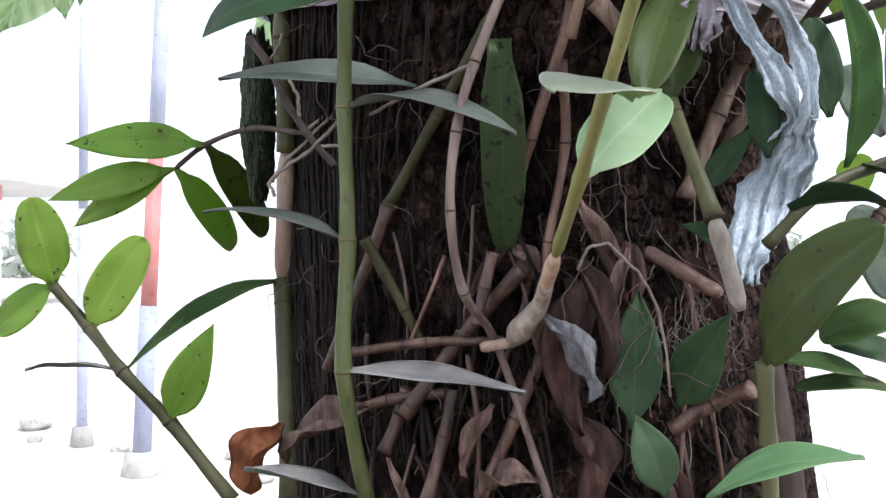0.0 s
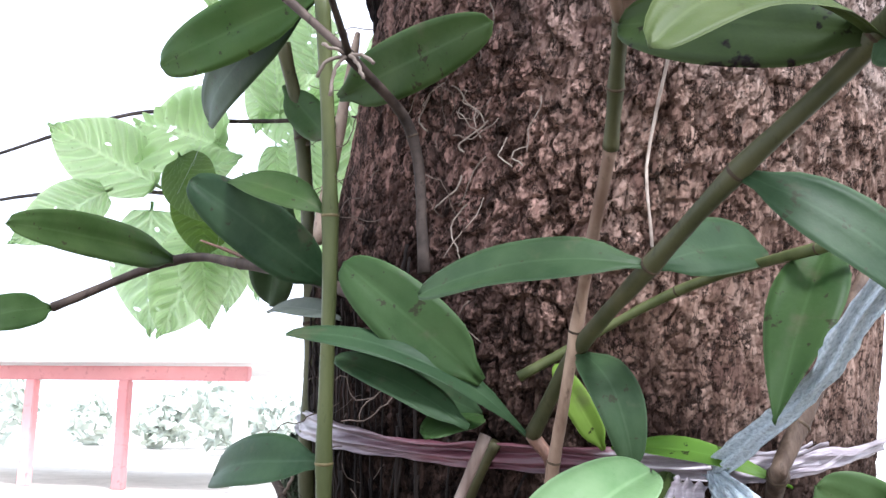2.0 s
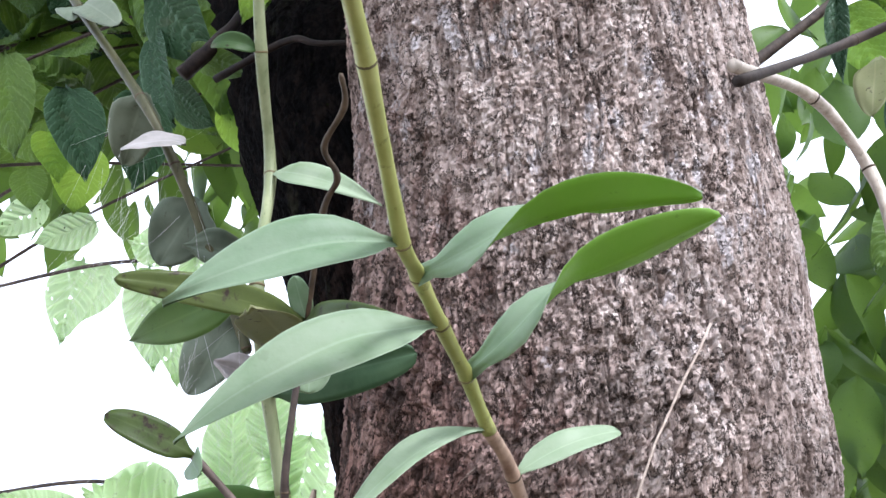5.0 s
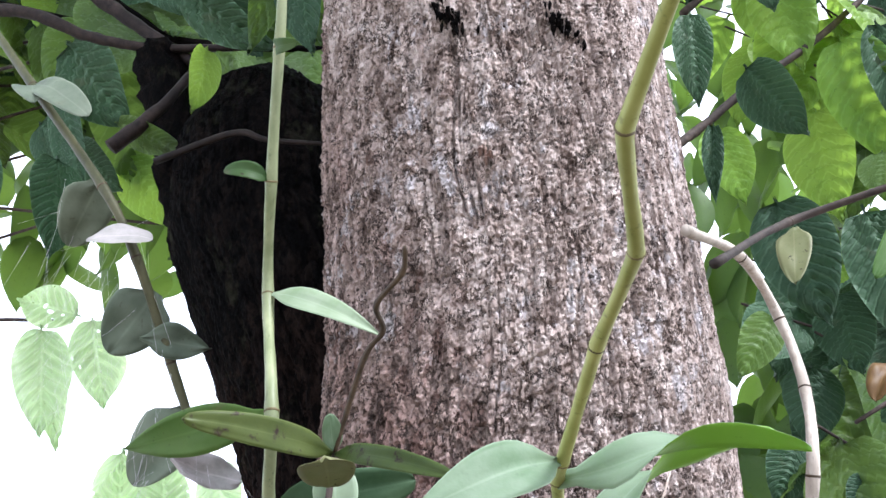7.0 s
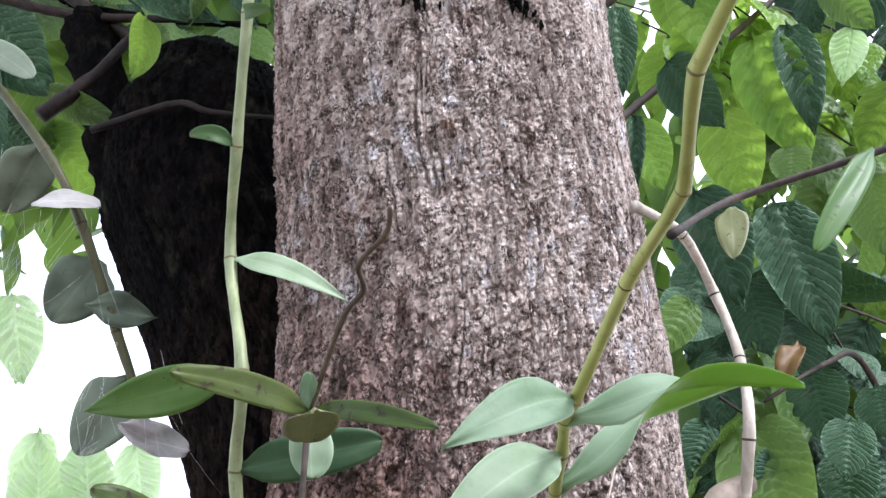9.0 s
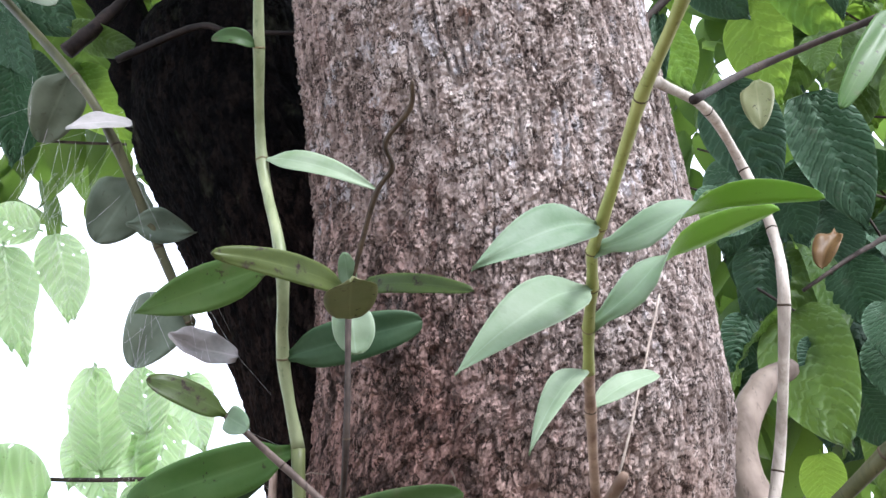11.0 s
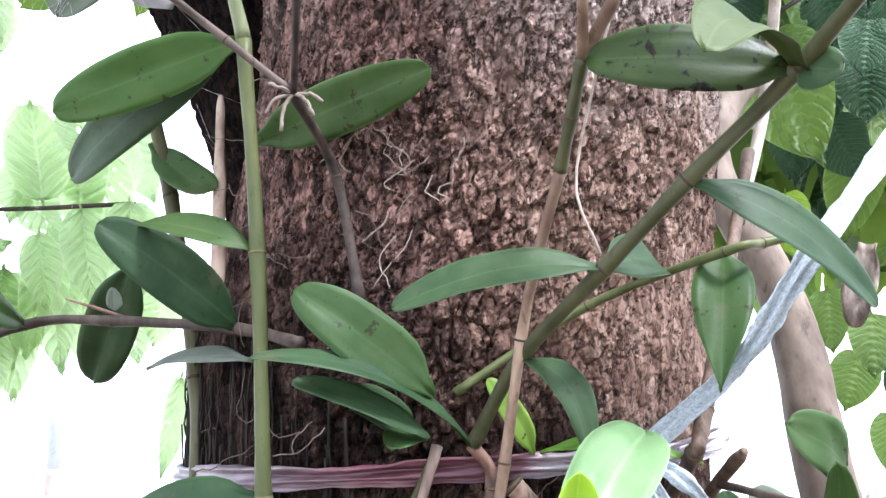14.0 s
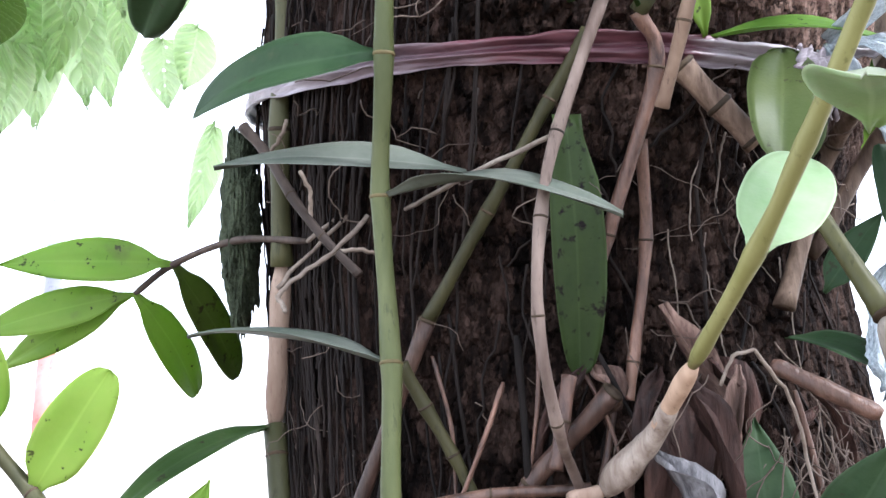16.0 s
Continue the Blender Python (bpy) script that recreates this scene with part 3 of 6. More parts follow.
def scales(x, y, k):
    """Overlapping scales: each cell has its own height and tilt, with a gap round it."""
    ix, iy = np.floor(x), np.floor(y)
    best, second = np.full(x.shape, 9.0), np.full(x.shape, 9.0)
    h = np.zeros(x.shape)
    for dx in (-1, 0, 1):
        for dy in (-1, 0, 1):
            jx, jy = ix + dx, iy + dy
            px, py = jx + 0.02 + 0.96 * hash2(jx, jy, k), jy + 0.02 + 0.96 * hash2(jx, jy, k + 1)
            d = np.hypot(x - px, y - py)
            own = hash2(jx, jy, k + 2) + 0.8 * (hash2(jx, jy, k + 3) - 0.5) * (x - px) - (0.25 + 0.9 * hash2(jx, jy, k + 4)) * (y - py)
            near = d < best
            second = np.where(near, best, np.minimum(second, d))
            h = np.where(near, own, h)
            best = np.where(near, d, best)
    return h, np.clip((second - best) / 0.16, 0, 1)


def bark_relief(x, y, scale=1.0, fibrous=0.0):
    """Height of flaky bark, in metres, over a sheet with x round the stem and y along it: long ridges with furrows between them, broken into plates whose lower edges stand out."""
    wx = x + 0.0040 * many_noise(x / 0.014, y / 0.020, 71, 3, 0.5)
    wy = y + 0.0050 * many_noise(x / 0.012, y / 0.016, 81, 3, 0.5)
    sway = x + 0.007 * many_noise(x / 0.04, y / 0.06, 91, 3, 0.5)
    rib = many_noise(sway / 0.0062, y / 0.10, 31, 3, 0.42)
    furrow = np.exp(-(rib / 0.13) ** 2) * np.clip(0.75 + 1.6 * sheet_noise(x / 0.02, y / 0.03, 37), 0, 1.2)
    plate, plate_gap = scales(wx / 0.0060, wy / 0.0095, 11)
    chip, chip_gap = scales(wx / 0.0038, wy / 0.0034, 21)
    up = np.clip((y - 1.60) / 0.25, 0, 1)
    worn = np.clip((1.60 - y) / 0.06, 0, 1) * np.clip((y - 1.46) / 0.04, 0, 1) * np.clip((x - 0.14 * 4.7) / 0.02, 0, 1)
    h = 0.0014 * rib - (0.0022 + 0.0012 * up) * furrow
    calm = 1 - 0.5 * np.clip((x - 0.14 * 5.0) / 0.08, 0, 1) - 0.25 * np.clip(2.5 * sheet_noise(x / 0.035, y / 0.05, 43), 0, 1)
    h = h + calm * ((0.0034 - 0.0021 * up) * (plate - 0.4) - (0.0034 - 0.0022 * up) * (1 - plate_gap) + (0.0010 + 0.0003 * up) * (chip - 0.4) - 0.0010 * (1 - chip_gap))
    h = h * (1 - 0.6 * worn) + 0.0004 * sheet_noise(x / 0.0018, y / 0.0028, 41) + 0.0030 * many_noise(x / 0.045, y / 0.07, 51, 2)
    strands = 0.0030 * many_noise(sway / 0.0052, y / 0.075, 61, 3, 0.7) + 0.0014 * many_noise(x / 0.010, y / 0.016, 63, 4, 0.65)
    return scale * (h * (1 - fibrous) + strands * fibrous)


def stem_mesh(name, zs, centre, radius, mat, around, parent, scale=1.0, fibrous=None, bulge=None, label="", crisp=False):
    """A rough upright stem through the centres and radii given for each height."""
    front = int(around * 0.82)
    th = np.concatenate([np.linspace(math.pi * 0.93, math.pi * 2.07, front, endpoint=False), np.linspace(math.pi * 0.07, math.pi * 0.93, around - front, endpoint=False) + 2 * math.pi])
    Z, T = np.meshgrid(zs, th, indexing="ij")
    cx, cy, R = (np.interp(zs, centre[0], c)[:, None] for c in (centre[1], centre[2], radius))
    if bulge is not None:
        R = R + bulge(T, Z)
    else:
        R = R + 0 * T
    fib = np.zeros(Z.shape) if fibrous is None else fibrous(T, Z)
    R = R + bark_relief(T * 0.14, Z, scale, fib)
    co = np.stack([cx + R * np.cos(T), cy + R * np.sin(T), Z], -1).reshape(-1, 3)
    nz = len(zs)
    i, k = np.meshgrid(np.arange(nz - 1), np.arange(around), indexing="ij")
    a, b = i * around + k, i * around + (k + 1) % around
    quads = np.stack([a, b, b + around, a + around], -1).reshape(-1, 4)
    me = bpy.data.meshes.new(name)
    me.vertices.add(len(co))
    me.vertices.foreach_set("co", co.ravel().astype(np.float32))
    me.loops.add(quads.size)
    me.loops.foreach_set("vertex_index", quads.ravel().astype(np.int32))
    me.polygons.add(len(quads))
    me.polygons.foreach_set("loop_start", np.arange(0, quads.size, 4, dtype=np.int32))
    me.polygons.foreach_set("use_smooth", np.full(len(quads), not crisp))
    me.materials.append(mat)
    me.update()
    ob = new(name, me)
    ob.parent = parent
    if label:
        ob["label"] = label
    return ob


# ---- ground ----
def ground_sheet():
    n = 90
    g = np.concatenate([-np.geomspace(900, 0.4, n // 2), np.geomspace(0.4, 900, n // 2)])
    verts = [(x, y, 0.012 * noise.noise(Vector((x * 0.7, y * 0.7, 0))) * (1 if abs(x) < 30 and abs(y) < 30 else 0)) for y in g for x in g]
    faces = [(j * n + i, j * n + i + 1, (j + 1) * n + i + 1, (j + 1) * n + i) for j in range(n - 1) for i in range(n - 1)]
    ob = mesh_part("ground", verts, faces, SOIL)
    tagged(ob, "pale bare trodden ground", "ground", kind="structure")


ground_sheet()

# ---- host tree ----
TRUNK = ((-0.1, 0.3, 0.8, 1.2, 1.4, 1.55, 1.7, 1.85, 2.05, 2.35, 2.9, 3.6),
         (0.07, 0.07, 0.068, 0.065, 0.049, 0.061, 0.093, 0.089, 0.071, 0.060, 0.05, 0.03),
         (0.66, 0.65, 0.63, 0.616, 0.610, 0.567, 0.511, 0.482, 0.455, 0.427, 0.40, 0.38))
TRUNK_R = (0.26, 0.20, 0.17, 0.16, 0.150, 0.148, 0.133, 0.126, 0.123, 0.124, 0.120, 0.11)


def left_swell(T, Z):
    ang = np.abs((T - math.radians(185) + math.pi) % (2 * math.pi) - math.pi)
    swell = 0.007 * np.exp(-((Z - 1.52) / 0.07) ** 2) - 0.007 / (1 + np.exp((Z - 1.430) / 0.014))
    return swell * np.exp(-(ang / 0.62) ** 2)


def root_mat(T, Z):
    ang = np.abs((T - math.radians(205) + math.pi) % (2 * math.pi) - math.pi)
    low = np.clip((1.52 - Z) / 0.08, 0, 1)
    return np.clip(0.45 * low + np.exp(-(ang / 0.5) ** 2) * np.clip((1.74 - Z) / 0.1, 0, 1), 0, 1) * 0.9


def on_trunk(deg, z, out=0.0):
    """A place on the trunk's skin, deg round it (270 faces the path)."""
    cx, cy, r = (float(np.interp(z, TRUNK[0], c)) for c in (TRUNK[1], TRUNK[2], TRUNK_R))
    a = radians(deg)
    r += float(left_swell(np.array(a), np.array(z))) + out
    return Vector((cx + r * math.cos(a), cy + r * math.sin(a), z))


host = thing("tree", "rough grey-brown tree trunk leaning slightly, flaky bark with pale lichen patches", "tree")
zs = np.concatenate([np.linspace(-0.1, 1.12, 120), np.arange(1.1215, 2.5, 0.00125), np.linspace(2.51, 3.6, 220)])
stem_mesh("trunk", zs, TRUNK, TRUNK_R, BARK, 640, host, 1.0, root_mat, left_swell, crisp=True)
# crown high above the path, out of view, added to shade the trunk
cr = np.random.default_rng(3)
cv, cf = [], []
for k in range(110):
    c = np.array([cr.uniform(-3.2, 1.3), cr.uniform(-1.3, 2.2), cr.uniform(4.9, 6.2)])
    for _ in range(46):
        p, a, b = c + cr.normal(size=3) * (0.32, 0.32, 0.2), cr.normal(size=3) * (0.07, 0.07, 0.03), cr.normal(size=3) * (0.045, 0.045, 0.02)
        n0 = len(cv)
        cv += [tuple(p - a), tuple(p + b), tuple(p + a), tuple(p - b)]
        cf.append((n0, n0 + 1, n0 + 2, n0 + 3))
CROWN = leaf_material("crown_leaf", (0.03, 0.08, 0.02), (0.06, 0.12, 0.04), (0.2, 0.45, 0.05), 0.5, 0.4)
mesh_part("crown", cv, cf, CROWN, host, "unseen high leafy crown added to shade the trunk")
v, f = tube_data([Vector(q) for q in ((0.03, 0.38, 3.55), (0.0, 0.3, 4.4), (-0.1, 0.1, 5.4))], [0.115, 0.09, 0.05], 16, 0.1)
mesh_part("upper_trunk", v, f, BARK, host)
# knots high on the stem: ragged dark scars
rng = random.Random(8)
for deg, z, n, spread, skin in ((255, 2.008, 46, 0.0065, CHAR), (286, 2.004, 40, 0.006, CHAR), (261, 1.912, 9, 0.0025, CANE_BROWN)):
    for k in range(n):
        dz = rng.gauss(0, spread)
        p = on_trunk(deg + rng.gauss(0, spread * 300) - dz * 300, z + dz, 0.001)
        d = (p - Vector((np.interp(z, TRUNK[0], TRUNK[1]), np.interp(z, TRUNK[0], TRUNK[2]), z))).normalized()
        r = rng.uniform(0.0005, 0.0015)
        lean_ = Vector((rng.uniform(-1, 1) * r, 0, 0))
        v, f = tube_data([p - Vector((0, 0, r * 3)) - lean_, p - Vector((0, 0, r * 1.2)) + d * 0.001, p + d * rng.uniform(0.0005, 0.003), p + Vector((0, 0, r * 1.6)) + d * 0.001, p + Vector((0, 0, r * 3.4)) + lean_], [r * 0.2, r * 0.8, r, r * 0.6, r * 0.15], 6, 0.9)
        mesh_part("knot", v, f, skin, host, "dark scarred knot in the bark", smooth=False)

DARK = ((-0.1, 0.8, 1.3, 1.5, 1.7, 1.80, 1.87, 1.95, 2.05, 2.14, 2.20, 2.25), (0.07, 0.065, 0.06, 0.052, 0.025, -0.002, -0.027, -0.063, -0.113, -0.127, -0.13, -0.13), (0.74, 0.72, 0.70, 0.69, 0.69, 0.695, 0.70, 0.705, 0.71, 0.715, 0.715, 0.715))
charred = thing("dead_tree", "black charred dead tree with a broken top", "dead tree")
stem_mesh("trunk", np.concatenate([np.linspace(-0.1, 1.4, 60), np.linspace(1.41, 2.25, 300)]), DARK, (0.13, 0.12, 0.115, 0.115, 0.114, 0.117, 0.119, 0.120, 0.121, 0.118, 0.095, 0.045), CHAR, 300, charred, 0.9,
          bulge=lambda T, Z: 0.012 * np.sin(3 * T + 1) * np.clip((Z - 1.9) / 0.3, 0, 1))
v, f = tube_data([q for q, _ in glide([(-0.20, 0.72, 2.08), (-0.235, 0.72, 2.16), (-0.265, 0.72, 2.25), (-0.285, 0.71, 2.31)], 6)], [0.030, 0.031, 0.032, 0.031, 0.031, 0.030, 0.030, 0.029, 0.029, 0.029, 0.028, 0.028, 0.028, 0.027, 0.027, 0.026, 0.026, 0.025, 0.02], 14, 0.35)
mesh_part("branch_stub", v, f, CHAR, charred, "short charred branch stub")

# ---- orchids: each jointed stem with its leaves ----
PALE = (LEAF_BLOOM, LEAF)
BRIGHT = (LEAF_YOUNG, LEAF_YOUNG)
LIME = (LEAF_LIME, LEAF_LIME)
DARKS = (LEAF_DARK, LEAF_UNDER)
MAUVE = (LEAF_PURPLE, LEAF_PURPLE)
ROSE = (LEAF_ROSE, LEAF_PURPLE)
GREEN = (LEAF, LEAF_UNDER)
OLIVE = (LEAF_OLIVE, LEAF_OLIVE)
UNDER = (LEAF_UNDER, LEAF)
SPOT = (LEAF_SPOT, LEAF_SPOT)
OLIVED = (LEAF_OLIVE, LEAF_DARK)
GREY = (LEAF_GREY, LEAF_GREY)
MINT = (LEAF_MINT, LEAF_MINT)
BLUSH = (LEAF_BLUSH, LEAF_MINT)
G = "orchids on the trunk"


def orchid(label):
    return thing("orchid", label, "orchid", G)


o = orchid("tall green jointed orchid cane with narrow alternate leaves")
cane(o, [(-0.0332, 0.4400, 1.2420), (-0.0414, 0.4233, 1.3014), (-0.0406, 0.4316, 1.3580), (-0.0430, 0.4402, 1.4181), (-0.0414, 0.4299, 1.4682), (-0.0388, 0.4196, 1.5759), (-0.0396, 0.4014, 1.6737)], 0.0035, CANE_LOW, "lower_cane", taper=0.95, node_mat=NODE_GREEN)
cane(o, [(-0.0396, 0.4014, 1.6737), (-0.0455, 0.3821, 1.7171), (-0.0425, 0.3466, 1.7559), (-0.0586, 0.3806, 1.8378), (-0.0563, 0.3426, 1.8886), (-0.0520, 0.3035, 1.9507), (-0.0514, 0.2800, 2.0134)], 0.0033, CANE, taper=0.88, node_mat=NODE_GREEN)
leaf(o, (-0.0332, 0.4400, 1.2420), (-0.0840, 0.4200, 1.2596), 0.023, 56, 0.05, 0.15, ROSE, "lance", seed=1)
leaf(o, (-0.0414, 0.4233, 1.3014), (0.0357, 0.4000, 1.2959), 0.022, 46, 0.04, 0.15, ROSE, "lance", seed=2)
leaf(o, (-0.0406, 0.4316, 1.3580), (-0.1170, 0.4783, 1.3724), 0.017, 50, 0.06, 0.15, MAUVE, "lance", seed=3)
leaf(o, (-0.0430, 0.4402, 1.4181), (0.0310, 0.3885, 1.4006), 0.021, 52, 0.10, 0.2, MAUVE, "lance", seed=4, twist=-25)
leaf(o, (-0.0414, 0.4299, 1.4682), (-0.1145, 0.4699, 1.4582), 0.027, 27, 0.10, 0.2, DARKS, seed=5)
leaf(o, (-0.0388, 0.4196, 1.5759), (-0.0968, 0.4308, 1.5961), 0.020, 40, 0.10, 0.2, GREEN, "lance", seed=6)
leaf(o, (-0.0396, 0.4014, 1.6737), (-0.1335, 0.4287, 1.6554), 0.029, 8, 0.05, 0.1, UNDER, seed=7)
leaf(o, (-0.0396, 0.4014, 1.6737), (-0.1464, 0.5027, 1.6505), 0.027, 20, 0.10, 0.1, DARKS, seed=8)
leaf(o, (-0.0425, 0.3466, 1.7559), (-0.1268, 0.3905, 1.7501), 0.025, 15, 0.05, 0.15, UNDER, "lance", seed=9)
leaf(o, (-0.0455, 0.3821, 1.7171), (0.0281, 0.3718, 1.7301), 0.024, 15, 0.08, 0.1, DARKS, seed=10)
leaf(o, (-0.0586, 0.3806, 1.8378), (0.0081, 0.3650, 1.8052), 0.017, 50, 0.10, 0.2, PALE, "lance", seed=11)
leaf(o, (-0.0563, 0.3426, 1.8886), (-0.0816, 0.3366, 1.8909), 0.011, 40, 0.25, 0.3, GREEN, seed=12)
leaf(o, (-0.0520, 0.3035, 1.9507), (-0.0376, 0.2828, 1.9362), 0.009, 40, 0.2, 0.3, GREEN, seed=13)

o = orchid("young orchid shoot with pale rounded leaves and a bright folded tip")
cane(o, [(0.0419, 0.4082, 1.3308), Vector((0.0419, 0.4082, 1.3308)) * 0.55 + Vector((0.0498, 0.3357, 1.3790)) * 0.45], 0.0030, CANE_PINK, "sheathed_cane", rings=False, label="pinkish buff sheathed foot of the cane")
cane(o, [Vector((0.0419, 0.4082, 1.3308)) * 0.55 + Vector((0.0498, 0.3357, 1.3790)) * 0.45, (0.0498, 0.3357, 1.3790), (0.0536, 0.3096, 1.4015), (0.0604, 0.2816, 1.4336)], 0.0025, CANE_YOUNG, taper=0.9, node_mat=NODE_GREEN, rings=False)
leaf(o, (0.0498, 0.3357, 1.3790), (0.0853, 0.3733, 1.4142), 0.025, 8, 0.04, 0.12, MINT, seed=14)
leaf(o, (0.0605, 0.2930, 1.4003), (0.0325, 0.2442, 1.3945), 0.026, 30, 0.05, 0.06, BLUSH, "oblong", seed=15)
leaf(o, (0.0604, 0.2816, 1.4336), (0.0642, 0.2675, 1.4589), 0.0155, 0, 0.02, 0.75, BRIGHT, "tongue", seed=17, label="bright yellow-green folded young leaf")
leaf(o, (0.0604, 0.2816, 1.4336), (0.0513, 0.2071, 1.4096), 0.030, 0, 0.10, 0.1, (LEAF_CREAM, LEAF_CREAM), "heart", seed=18)
leaf(o, (0.0604, 0.2816, 1.4336), (0.1021, 0.3301, 1.4735), 0.028, 10, 0.12, 0.25, (LEAF_TEAL, LEAF_FRESH), "oblong", seed=19)
bulb_line = [q for q, _ in glide([(0.0315, 0.4319, 1.3131), (Vector((0.0315, 0.4319, 1.3131)) + Vector((0.0419, 0.4082, 1.3308))) / 2, (0.0419, 0.4082, 1.3308), Vector((0.0419, 0.4082, 1.3308)) * 0.8 + Vector((0.0498, 0.3357, 1.3790)) * 0.2], 6)]
v, f = tube_data(bulb_line, [0.0026, 0.0036, 0.0045, 0.0052, 0.0056, 0.0057, 0.0055, 0.0051, 0.0047, 0.0044, 0.0044, 0.0040, 0.0037, 0.0035, 0.0034, 0.0033, 0.0032, 0.0031, 0.0030][:len(bulb_line)], 12, 0.2)
mesh_part("swollen_base", v, f, CANE_BUFF, o, "pale papery swollen base of the shoot")
cane(o, [(0.0315, 0.4319, 1.3131), (0.0180, 0.4300, 1.3112)], 0.0026, CANE_DRY, "rhizome", rings=False)

o = orchid("slender olive orchid cane bending outwards, pale leaves in two ranks")
cane(o, [(0.0960, 0.3190, 1.6133), (0.0874, 0.2580, 1.6445), (0.0836, 0.2338, 1.6516)], 0.0021, CANE_RUST, "lower_stem")
cane(o, [(0.0836, 0.2338, 1.6516), (0.0810, 0.2116, 1.6597), (0.0787, 0.1868, 1.6644), (0.0766, 0.1694, 1.6694), (0.0764, 0.1533, 1.6697), (0.0803, 0.1051, 1.6822), (0.0835, 0.0662, 1.6855), (0.0764, 0.0325, 1.6910), (0.0850, -0.0050, 1.7080)], 0.0021, CANE_OLIVE, taper=0.72, node_mat=NODE_GREEN, straight=0.8)
cane(o, [(0.0560, 0.4200, 1.4450), (0.0620, 0.4077, 1.4725), (0.0725, 0.3930, 1.5215), (0.0795, 0.3784, 1.5493), (0.0895, 0.3530, 1.5814)], 0.0024, CANE_RUST, "dry_cane", rings=True)
cane(o, [(0.0895, 0.3530, 1.5814), (Vector((0.0895, 0.3530, 1.5814)) + Vector((0.0960, 0.3190, 1.6133))) / 2, (0.0960, 0.3190, 1.6133)], 0.0027, CANE_DARK, "lower_cane")
cane(o, [(0.0960, 0.3190, 1.6133), (0.1064, 0.2984, 1.6283)], 0.0027, CANE_RUST, "cut_stub", rings=False)
leaf(o, (0.0874, 0.2580, 1.6445), (0.1192, 0.2723, 1.6619), 0.012, 56, 0.08, 0.2, PALE, seed=20)
leaf(o, (0.0836, 0.2338, 1.6516), (0.0533, 0.1922, 1.6122), 0.011, 62, 0.12, 0.3, PALE, "lance", seed=21)
leaf(o, (0.0810, 0.2116, 1.6597), (0.1484, 0.1905, 1.6929), 0.0185, 68, 0.08, 0.22, (LEAF_BLOOM, LEAF_VIVID), "paddle", seed=22, twist=105, turn_at=0.42)
leaf(o, (0.0787, 0.1868, 1.6644), (0.0300, 0.1527, 1.6255), 0.0185, 57, 0.12, 0.15, PALE, "lance", seed=23)
leaf(o, (0.0766, 0.1694, 1.6694), (0.1405, 0.1416, 1.6706), 0.0185, 68, 0.08, 0.22, (LEAF_BLOOM, LEAF_VIVID), "paddle", seed=24, twist=105, turn_at=0.42)
leaf(o, (0.0764, 0.1533, 1.6697), (0.0348, 0.1294, 1.6464), 0.017, 64, 0.12, 0.2, PALE, "lance", seed=25)

o = orchid("stout dark green orchid cane leaning outwards with broad leathery leaves")
cane(o, [(0.0510, 0.4241, 1.4825), (0.0720, 0.3983, 1.5144), (0.1023, 0.3542, 1.5401), (0.1295, 0.3222, 1.5630), (0.1662, 0.2955, 1.5929), (0.1900, 0.2425, 1.6177), Vector((0.1900, 0.2425, 1.6177)) * 2.4 - Vector((0.1662, 0.2955, 1.5929)) * 1.4], 0.0032, CANE_DARK, taper=0.95)
leaf(o, (0.1023, 0.3542, 1.5401), (0.0181, 0.3650, 1.5326), 0.022, 45, 0.10, 0.15, (LEAF_DARK, LEAF_DARK), seed=26, twist=-10)
leaf(o, (0.1023, 0.3542, 1.5401), (0.1424, 0.4126, 1.5550), 0.024, 20, 0.08, 0.1, DARKS, seed=27)
leaf(o, (0.1295, 0.3222, 1.5630), (0.1945, 0.3280, 1.5115), 0.024, 43, 0.10, 0.15, DARKS, seed=28)
leaf(o, (0.0720, 0.3983, 1.5144), (0.0936, 0.3840, 1.4723), 0.020, 35, 0.25, 0.15, DARKS, seed=29)
leaf(o, (0.1662, 0.2955, 1.5929), (0.1081, 0.2335, 1.5705), 0.0255, 50, 0.10, 0.2, (LEAF_SAGE, LEAF_SAGE), "tongue", seed=30, side=0.12)
leaf(o, (0.1662, 0.2955, 1.5929), (0.0955, 0.3131, 1.6094), 0.029, 28, 0.05, 0.1, (LEAF_BLOTCH, LEAF_BLOTCH), seed=31)
leaf(o, (0.1662, 0.2955, 1.5929), (0.1754, 0.2826, 1.5853), 0.018, 20, 0.05, 0.1, DARKS, seed=32)
leaf(o, (0.0344, 0.4016, 1.5026), (-0.0209, 0.3903, 1.5497), 0.028, 10, 0.06, 0.12, GREEN, seed=33)
leaf(o, (0.0493, 0.4168, 1.4823), (-0.0396, 0.3786, 1.5196), 0.017, 52, 0.14, 0.15, DARKS, seed=34)
leaf(o, (0.0302, 0.3977, 1.4848), (-0.0242, 0.3933, 1.5112), 0.018, 45, 0.06, 0.15, DARKS, seed=35)
leaf(o, (0.0279, 0.4314, 1.4900), (-0.0047, 0.3951, 1.5052), 0.020, 25, 0.06, 0.15, DARKS, seed=36)
leaf(o, (0.0279, 0.4314, 1.4900), (0.0146, 0.3915, 1.4807), 0.018, 35, 0.05, 0.15, GREEN, seed=37)
leaf(o, (0.0789, 0.4332, 1.4768), (0.0604, 0.4228, 1.5109), 0.012, 10, 0.12, 0.15, (LEAF_LIME, LEAF_LIME), seed=38)
leaf(o, (0.0817, 0.4347, 1.4775), (0.1500, 0.4169, 1.4651), 0.013, 45, 0.10, 0.25, (LEAF_LIME, LEAF_LIME), "lance", seed=39)

